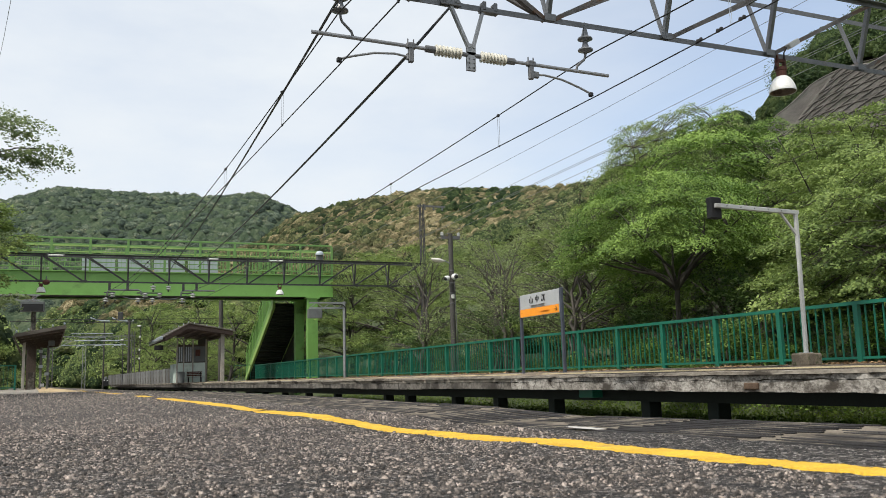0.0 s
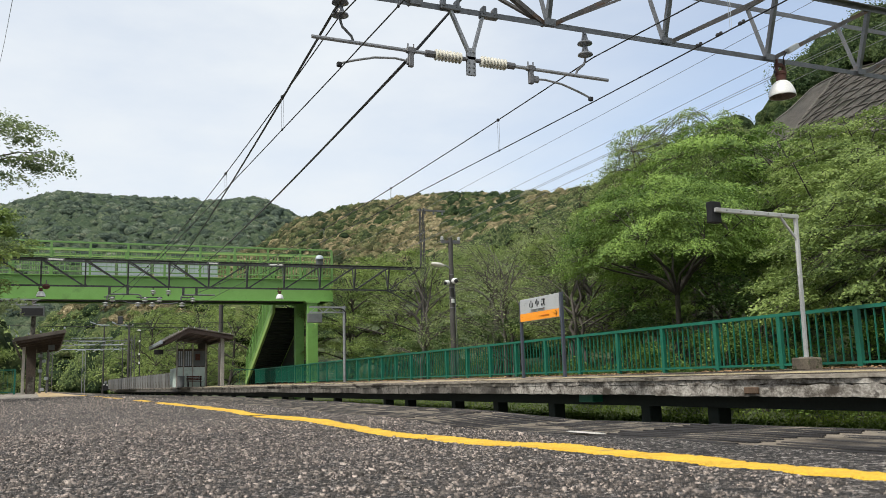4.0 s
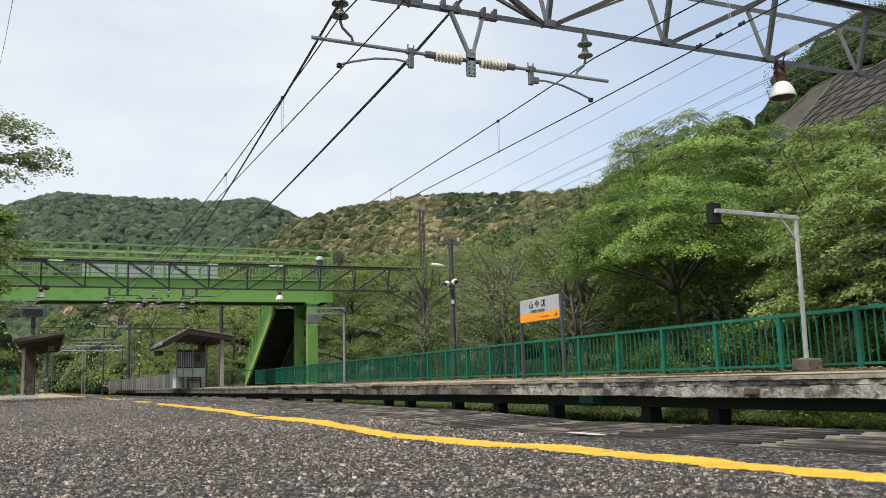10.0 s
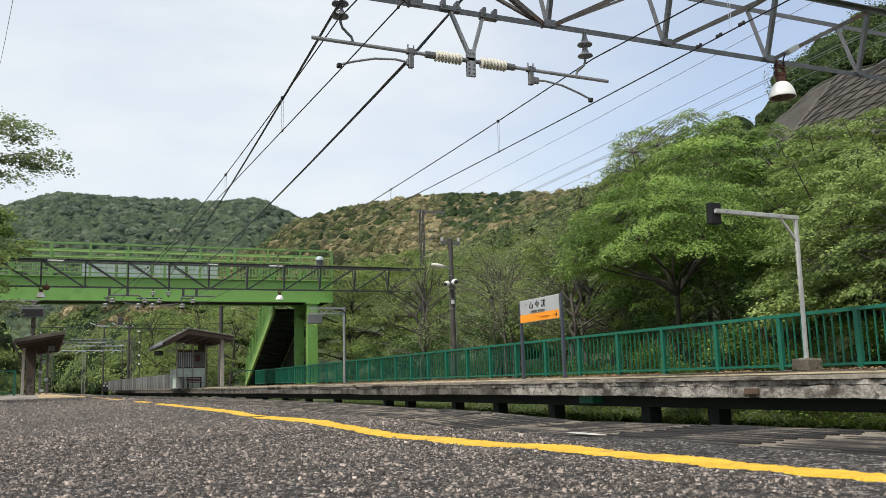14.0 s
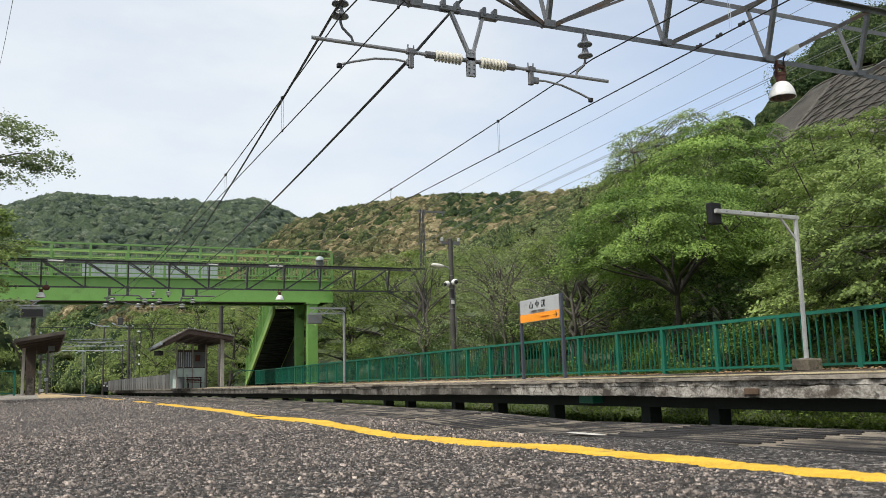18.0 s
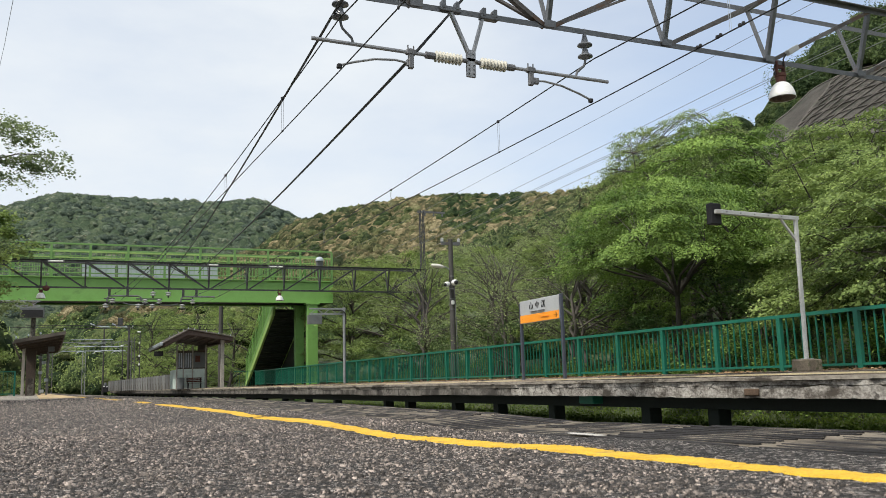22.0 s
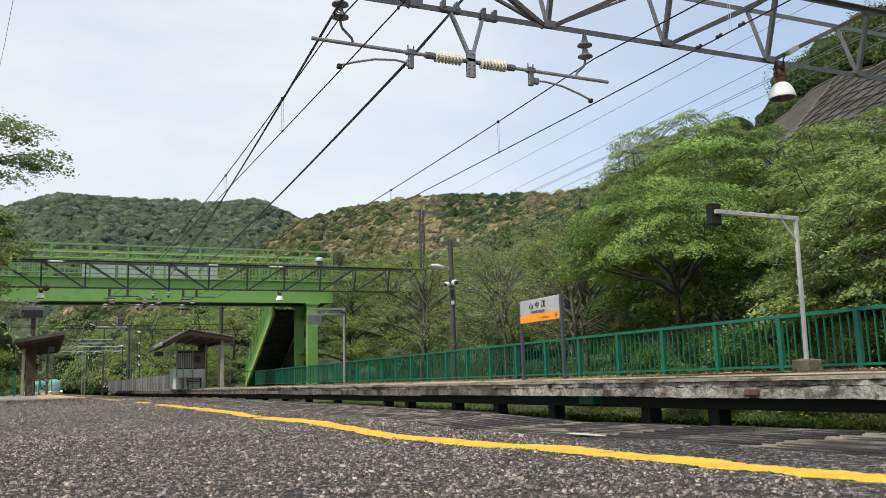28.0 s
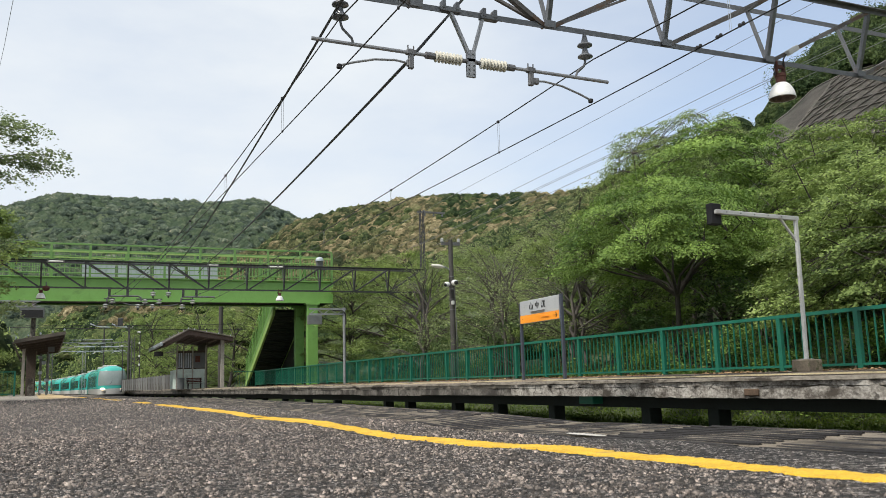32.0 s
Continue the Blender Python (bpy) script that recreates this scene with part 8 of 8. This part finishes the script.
def leaf_litter():
    """Dry leaves blown against the foot of the fence on the far platform."""
    rng = np.random.default_rng(61)
    n = 3200
    y = 5 + 62 * rng.uniform(0, 1, n) ** 1.3
    x = 12.62 - np.abs(rng.normal(0, 0.22, n)) - 0.5 * (rng.uniform(0, 1, n) < 0.1)
    y, x = y[np.sin(y * 1.9) + np.sin(y * 0.7 + 1) > -0.9], x[np.sin(y * 1.9) + np.sin(y * 0.7 + 1) > -0.9]
    e = np.array([far_edge(v) for v in y]) + 0.43
    z = 0.078 + 0.057 * (x - e) / (13.0 - e) + rng.uniform(0.008, 0.03, len(x))
    me = leaf_cloud("leaf_litter", np.stack([x, y, z], 1), 0.085, M["dry_leaf"], rng, tilt=0.35, aspect=0.6)
    tagged(new("leaf_litter", me), "dry brown leaves along the foot of the platform fence", "leaf litter", kind="stuff")


M["dry_leaf"] = leaf_material("dry_leaf", (0.12, 0.070, 0.035), (0.42, 0.27, 0.14), 0.8, glow=0.1)
leaf_litter()


# ---- grid-framed retaining slope ----
def retaining_slope():
    s = thing("retaining_slope", pose(0, 0, 0), "grey slope face held by a diagonal concrete grid", "retaining wall", kind="structure")

    def at(az, r, lift=0.35):
        x, y = math.sin(radians(az)) * r, math.cos(radians(az)) * r
        return Vector((x, y, float(land(np.array(x), np.array(y))) + lift))

    def brow(az):
        return float(np.interp(az, [45, 48.6, 50, 52.4], [82.0, 82.0, 78.0, 75.5]))

    def grid_top(az):
        """Above this line the face is plain."""
        return min(brow(az), float(np.interp(az, [45, 46.0, 47.14, 48.94, 50.2], [67.0, 70.0, 72.7, 76.5, 81.0])))

    bm = bmesh.new()
    n, k = 64, 36
    grid = [[bm.verts.new(at(44.6 + 16 * i / n, 57 + (brow(44.6 + 16 * i / n) - 57) * j / k)) for j in range(k + 1)] for i in range(n + 1)]
    for i in range(n):
        for j in range(k):
            bm.faces.new((grid[i][j], grid[i + 1][j], grid[i + 1][j + 1], grid[i][j + 1]))
    bmesh.ops.solidify(bm, geom=bm.faces[:], thickness=0.5)
    part("slope_face", bm, M["wall_fill"], s)
    # two families of beams: one climbs the face aslant, the other runs nearly level
    for rise, gap, count in ((1.0, 1.19, 30), (-0.25, 1.54, 18)):
        for i in range(count):
            c = 57.5 - rise * 52 + (i - (6 if rise > 0 else 0)) * gap
            pts = []
            for j in range(120):
                az = 44.8 + 15.6 * j / 119
                r = c + rise * az
                if 57.2 < r < grid_top(az):
                    pts.append(at(az, r, 0.47))
            if len(pts) > 1:
                bm = bmesh.new()
                tube(bm, pts, 0.062, 4)
                part("grid_beam", bm, M["wall_frame"], s)
    for line in (brow, grid_top):
        bm = bmesh.new()
        tube(bm, [at(45.6 + j * 0.35, line(45.6 + j * 0.35), 0.40) for j in range(13 if line is grid_top else 40)], 0.10, 4)
        part("kerb", bm, M["wall_fill"], s, "plain concrete kerb along the edge of the grid")


retaining_slope()


# ---- loose chips and worn strips on the near platform ----
def chips():
    """Stone chips standing proud of the worn asphalt: sharp flat-topped ones close by, plain ones farther off."""
    rng = np.random.default_rng(21)
    near_y = 0.5 + 2.9 * rng.uniform(0, 1, 68000) ** 1.35
    far_y = 3.1 + 17.0 * rng.uniform(0, 1, 66000) ** 2.4
    block = (np.array([[1, 0, -0.5], [-0.5, 0.87, -0.5], [-0.5, -0.87, -0.5], [0.42, 0.73, 0.45], [-0.84, 0, 0.45], [0.42, -0.73, 0.45]]),
             np.array([[0, 3, 5], [3, 0, 1], [4, 1, 2], [1, 4, 3], [5, 2, 0], [2, 5, 4], [3, 4, 5]]))
    peak = (np.array([[1.25, 0, -0.5], [-0.62, 1.09, -0.5], [-0.62, -1.09, -0.5], [0.1, 0.05, 0.6]]), np.array([[0, 1, 3], [1, 2, 3], [2, 0, 3]]))
    for y, (shape, tri) in ((near_y, block), (far_y, peak)):
        n = len(y)
        x = -0.25 - y * 0.085 + rng.uniform(0, 1, n) * (1.0 + y * 0.30)
        x = np.where(x > 1.4, rng.uniform(-2.5, 1.4, n), x)
        edge = mid_track_a(y) - TRACK - HALF_GAUGE_TO_EDGE - 0.5
        ok = (x < edge) & (np.abs(x - edge + 0.28) > 0.058)
        x, y = x[ok], y[ok]
        heap = 0.6 * domes(x + 9, y * 0.7 + 20, 0.021, 3)[0] + 0.6 * domes(x + 9, y * 0.7 + 20, 0.060, 7)[0]
        ok = heap + rng.uniform(-0.15, 0.15, len(x)) > 0.24
        x, y, heap = x[ok], y[ok], heap[ok]
        n = len(x)
        r = (rng.gamma(1.7, 0.00066, n) + 0.0006) * (0.85 + 0.20 * y)
        v = shape[None] * (1 + rng.normal(0, 0.36, (n, len(shape), 3)))
        a = rng.uniform(0, 6.28, n)
        ca, sa_ = np.cos(a)[:, None], np.sin(a)[:, None]
        vx, vy = v[..., 0] * ca - v[..., 1] * sa_, v[..., 0] * sa_ + v[..., 1] * ca
        sq = rng.uniform(0.6, 1.5, n)[:, None]
        z = swell(x, y) + 0.0045 * (heap - 0.45)
        verts = np.stack([x[:, None] + vx * r[:, None], y[:, None] + vy * r[:, None], z[:, None] + (v[..., 2] * sq + 0.12) * r[:, None]], -1)
        faces = (tri[None] + np.arange(n)[:, None, None] * len(shape)).reshape(-1, 3)
        tagged(new("stone_chips", arrays("stone_chips", verts.reshape(-1, 3), faces, M["chip"])), "grey stone chips in the worn asphalt", "gravel", kind="stuff")


chips()


M["mortar"] = material("pale_mortar", (0.36, 0.34, 0.30), (0.58, 0.555, 0.51), 0.9, 0, 9, 60, 0.6, (0.2, 0.18, 0.15), 0.6, crisp=True)


def edge_strips():
    """Dark raised strips along the platform edge, broken and worn."""
    rng = random.Random(41)
    variants = []
    for v in range(5):
        bm = bmesh.new()
        rows = []
        for k in range(13):
            f = k / 12
            w = 0.0142 * min(1.0, 0.35 + min(f, 1 - f) * 22) * rng.uniform(0.82, 1.12)
            o, h = rng.uniform(-0.0016, 0.0016), 0.0030 * rng.uniform(0.5, 1.15)
            rows.append([bm.verts.new((o + x, f - 0.5, z)) for x, z in ((-w - 0.002, -0.01), (-w, h * 0.7), (-w * 0.5, h), (w * 0.5, h), (w, h * 0.7), (w + 0.002, -0.01))])
        for p, q in zip(rows, rows[1:]):
            for j in range(5):
                bm.faces.new((p[j], p[j + 1], q[j + 1], q[j]))
        bm.faces.new(rows[0])
        bm.faces.new(list(reversed(rows[-1])))
        bmesh.ops.recalc_face_normals(bm, faces=bm.faces[:])
        variants.append(finish("edge_strip", bm, M["edge_bar"]))
    rest = bmesh.new()
    count = 0
    for y0 in spaced(-0.4, 26, 0.62)[:-1] + spaced(-8.5, -0.4, 0.62)[:-1]:
        for k in range(11):
            if rng.random() < 0.025:
                continue
            strip_mesh = rng.choice(variants)
            y1, ln = y0 + rng.uniform(0, 0.05), 0.60 - rng.uniform(0, 0.07)
            if rng.random() < 0.16:
                ln *= rng.uniform(0.35, 0.85)
            yc = y1 + ln / 2
            x = own_edge(yc) - 0.462 + k * 0.043 + rng.uniform(-0.003, 0.003)
            ends = [float(swell(x, yc + ln * q)) for q in (-0.5, 0.0, 0.5)]
            z = max((ends[0] + ends[2]) / 2, ends[1]) - 0.0050
            m = pose(x, yc, z, math.degrees(math.atan2(ends[2] - ends[0], ln)), 0, 2.1 + rng.uniform(-0.4, 0.4)) @ Matrix.Diagonal((rng.uniform(0.8, 1.1), ln, rng.uniform(0.6, 1.25), 1))
            if count < 290:
                share("edge_strip", strip_mesh, m, PLATFORM)
                count += 1
            else:
                rest.from_mesh(strip_mesh)
                vs = list(rest.verts)[-len(strip_mesh.vertices):]
                bmesh.ops.transform(rest, matrix=m, verts=vs)
    patch = bmesh.new()
    ring = [patch.verts.new((own_edge(2.06) - 0.45 + 0.026 * math.cos(a) * rng.uniform(0.7, 1.1), 2.06 + 0.10 * math.sin(a) * rng.uniform(0.8, 1.1), float(swell(1.3, 2.12)) + 0.0035)) for a in [k * 0.449 for k in range(14)]]
    patch.faces.new(ring)
    part("mortar_patch", patch, M["mortar"], PLATFORM, "pale mortar patch")
    part("far_edge_strips", rest, M["edge_bar"], PLATFORM)["kind"] = "stuff"


edge_strips()


# ---- train ----
CAR = 20.4


def train_car(lead):
    """One car, nose towards -y at y = 0; z = 0 is platform height."""
    c = thing("train_car", pose(0, 0, 0), "teal and silver express train car" + (" with a rounded nose" if lead else ""), "train", "cars of the express train")
    w, roof, sill = 1.46, 2.72, -0.22

    levels = [sill, -0.12, 0.1, 0.35, 0.50, 0.68, 0.86, 1.1, 1.35, 1.6, 1.85, 2.05, 2.18, 2.32, 2.45, 2.56, 2.65, 2.70, 2.718]
    width = lambda z: w * (1 - max(0.0, (z - 0.9) / 1.82) ** 3.6) ** (1 / 2.6) * (0.95 + 0.05 * min(1.0, (z + 0.55) / 0.3))
    front = lambda z: float(np.interp(z, [-0.55, -0.2, 0.35, 0.86, 1.4, 1.85, 2.18, 2.45, 2.65, 2.72], [0.18, 0.02, 0.0, 0.06, 0.14, 0.26, 0.40, 0.62, 1.05, 1.6]))

    def outline(z):
        """Half plan at a height, from the nose's tip back along one side."""
        pts = []
        if lead:
            for k in range(9):
                a = math.pi / 2 * k / 8
                pts.append((width(z) * math.sin(a) ** 0.72, front(z) + 1.75 * (1 - math.cos(a) ** 0.70)))
        else:
            pts.append((width(z), 0.0))
        pts.append((width(z), CAR - 0.4))
        return pts

    def shell(name, zs, mat, label=""):
        bm = bmesh.new()
        rows = []
        for z in zs:
            half = outline(z)
            rows.append([bm.verts.new((-x, y, z)) for x, y in reversed(half[1 if lead else 0:])] + [bm.verts.new((x, y, z)) for x, y in half])
        for p, q in zip(rows, rows[1:]):
            for j in range(len(p) - 1):
                bm.faces.new((p[j], p[j + 1], q[j + 1], q[j]))
            bm.faces.new((p[-1], p[0], q[0], q[-1]))
        return part(name, bm, M[mat], c, label, smooth=True)

    shell("skirt", [z for z in levels if z <= 0.35], "train_white", "silver-white lower body")
    # dark band added for the shadow below the silver body
    under = shell("under_skirt", [-0.72, sill - 0.004], "train_under", "dark band for the shade below the body")
    under.scale = (0.94, 1, 1)
    shell("body", [z for z in levels if z >= 0.35], "train_teal")
    if lead:
        bm = bmesh.new()
        rows = []
        for z in [z for z in levels if 0.68 <= z <= 2.18]:
            half = [(x * 1.004, y - 0.012) for x, y in outline(z)[:7]]
            rows.append([bm.verts.new((-x, y, z)) for x, y in reversed(half[1:])] + [bm.verts.new((x, y, z)) for x, y in half])
        for p, q in zip(rows, rows[1:]):
            for j in range(len(p) - 1):
                bm.faces.new((p[j], p[j + 1], q[j + 1], q[j]))
        part("windscreen", bm, M["train_screen"], c, "wide wrap-round windscreen", smooth=True)
        bm = bmesh.new()
        bar(bm, (-0.9, 0.11, 0.02), (0.9, 0.11, 0.02), 0.05, 0.10)
        part("bumper_line", bm, M["panel_grey"], c)
    start = 4.2 if lead else 1.6
    for sx in (-1, 1):
        for k in range(5):
            a = start + k * 3.05
            if a + 2.7 > CAR - 1.4:
                break
            bm = bmesh.new()
            box(bm, sx * (w - 0.03), sx * (w + 0.012), a, a + 3.02, 0.62, 1.72, 0.0)
            part("window", bm, M["train_glass"], c, "dark tinted window")
        bm = bmesh.new()
        box(bm, sx * (w - 0.03), sx * (w + 0.014), CAR - 1.7, CAR - 0.9, -0.15, 1.75)
        part("door", bm, M["train_teal"], c)
    for k in (0.3, 0.65):
        bm = bmesh.new()
        box(bm, -0.7, 0.7, CAR * k - 1.3, CAR * k + 1.3, roof - 0.12, roof + 0.14, 0.05)
        part("roof_unit", bm, M["train_white"], c)
    bm = bmesh.new()
    box(bm, -1.25, 1.25, 2.5 if lead else 0.6, CAR - 1, -0.84, -0.73)
    part("underframe", bm, M["train_under"], c)
    for yc in (3.6, CAR - 3.6):
        bm = bmesh.new()
        for sx in (-0.567, 0.567):
            for dy in (-1.0, 1.0):
                bar(bm, (sx - 0.06, yc + dy, -0.45), (sx + 0.06, yc + dy, -0.45), 0.80, n=16)
        part("wheelset", bm, M["train_under"], c)
    bm = bmesh.new()
    box(bm, -1.2, 1.2, CAR - 0.4, CAR + 0.02, -0.4, 2.35)
    part("gangway", bm, M["train_under"], c)
    if lead:
        for sx in (-1, 1):
            bm = bmesh.new()
            bmesh.ops.create_uvsphere(bm, u_segments=12, v_segments=8, radius=1, matrix=Matrix.Translation((sx * 0.98, 0.16, 0.33)) @ Matrix.Diagonal((0.26, 0.17, 0.12, 1)))
            part("headlight", bm, M["glow"], c, "lit warm headlight", smooth=True)
        bm = bmesh.new()
        bar(bm, (-0.35, 0.01, 0.74), (-0.05, 0.05, 1.2), 0.02)
        part("wiper", bm, M["black"], c)
    return c


# far track's path as a chain of points for the cars
PATH = []
px_, py_ = mid_track(40.0) + TRACK + 0.15, 40.0
while py_ < 1500 and len(PATH) < 900:
    PATH.append((px_, py_))
    slope = -0.037 - 0.0012 * max(0.0, py_ - 123.0)
    slope = max(slope, -0.62)
    ln = math.hypot(1, slope)
    px_, py_ = px_ + 2.0 * slope / ln, py_ + 2.0 / ln
PATH = np.array(PATH)


def on_path(s):
    """Point of the far track at s metres from y = 40."""
    k = min(max(s / 2.0, 0), len(PATH) - 1.001)
    i = int(k)
    return PATH[i] * (1 - (k - i)) + PATH[i + 1] * (k - i)


def nose_at(t):
    """Metres of the nose along the path."""
    return float(np.interp(t, [0, 20, 26, 27, 27.5, 28, 28.5, 29, 29.5, 30, 30.5, 31, 31.5, 32],
                           [1180, 480, 252, 215, 198, 181, 167, 152.5, 139, 125, 112.5, 100.5, 89, 78])) - 23.0


CARS = [train_car(True)]
mid_car = train_car(False)
CARS.append(mid_car)
for k in range(5):
    CARS.append(copy_thing(mid_car, pose(0, 0, 0)))


def motions():
    times = [0, 4, 8, 12, 16, 20, 22, 24, 25, 26, 27, 27.5, 28, 28.5, 29, 29.5, 30, 30.5, 31, 31.5, 32]
    for k, c in enumerate(CARS):
        rows = []
        for t in times:
            s = nose_at(t) + k * CAR
            p, q = on_path(s), on_path(s + CAR)
            ang = math.degrees(math.atan2(-(q[0] - p[0]), q[1] - p[1]))
            rows.append((t, pose(p[0], p[1], 0.0, 0, 0, ang)))
        walk(c, rows)
    # wind in the crowns
    rng = random.Random(77)
    for t in SWAY:
        for crown in t.children:
            if crown.name.startswith("crown"):
                ph, f = rng.uniform(0, 6.28), rng.uniform(1.3, 2.1)
                amp = rng.uniform(0.35, 0.6)
                walk(crown, [(s * 0.5, pose(0, 0, 0, amp * math.sin(f * s * 0.5 + ph), amp * math.sin(f * 0.77 * s * 0.5 + 2 * ph), 0.5 * amp * math.sin(f * 1.3 * s * 0.5 + ph))) for s in range(65)])


motions()
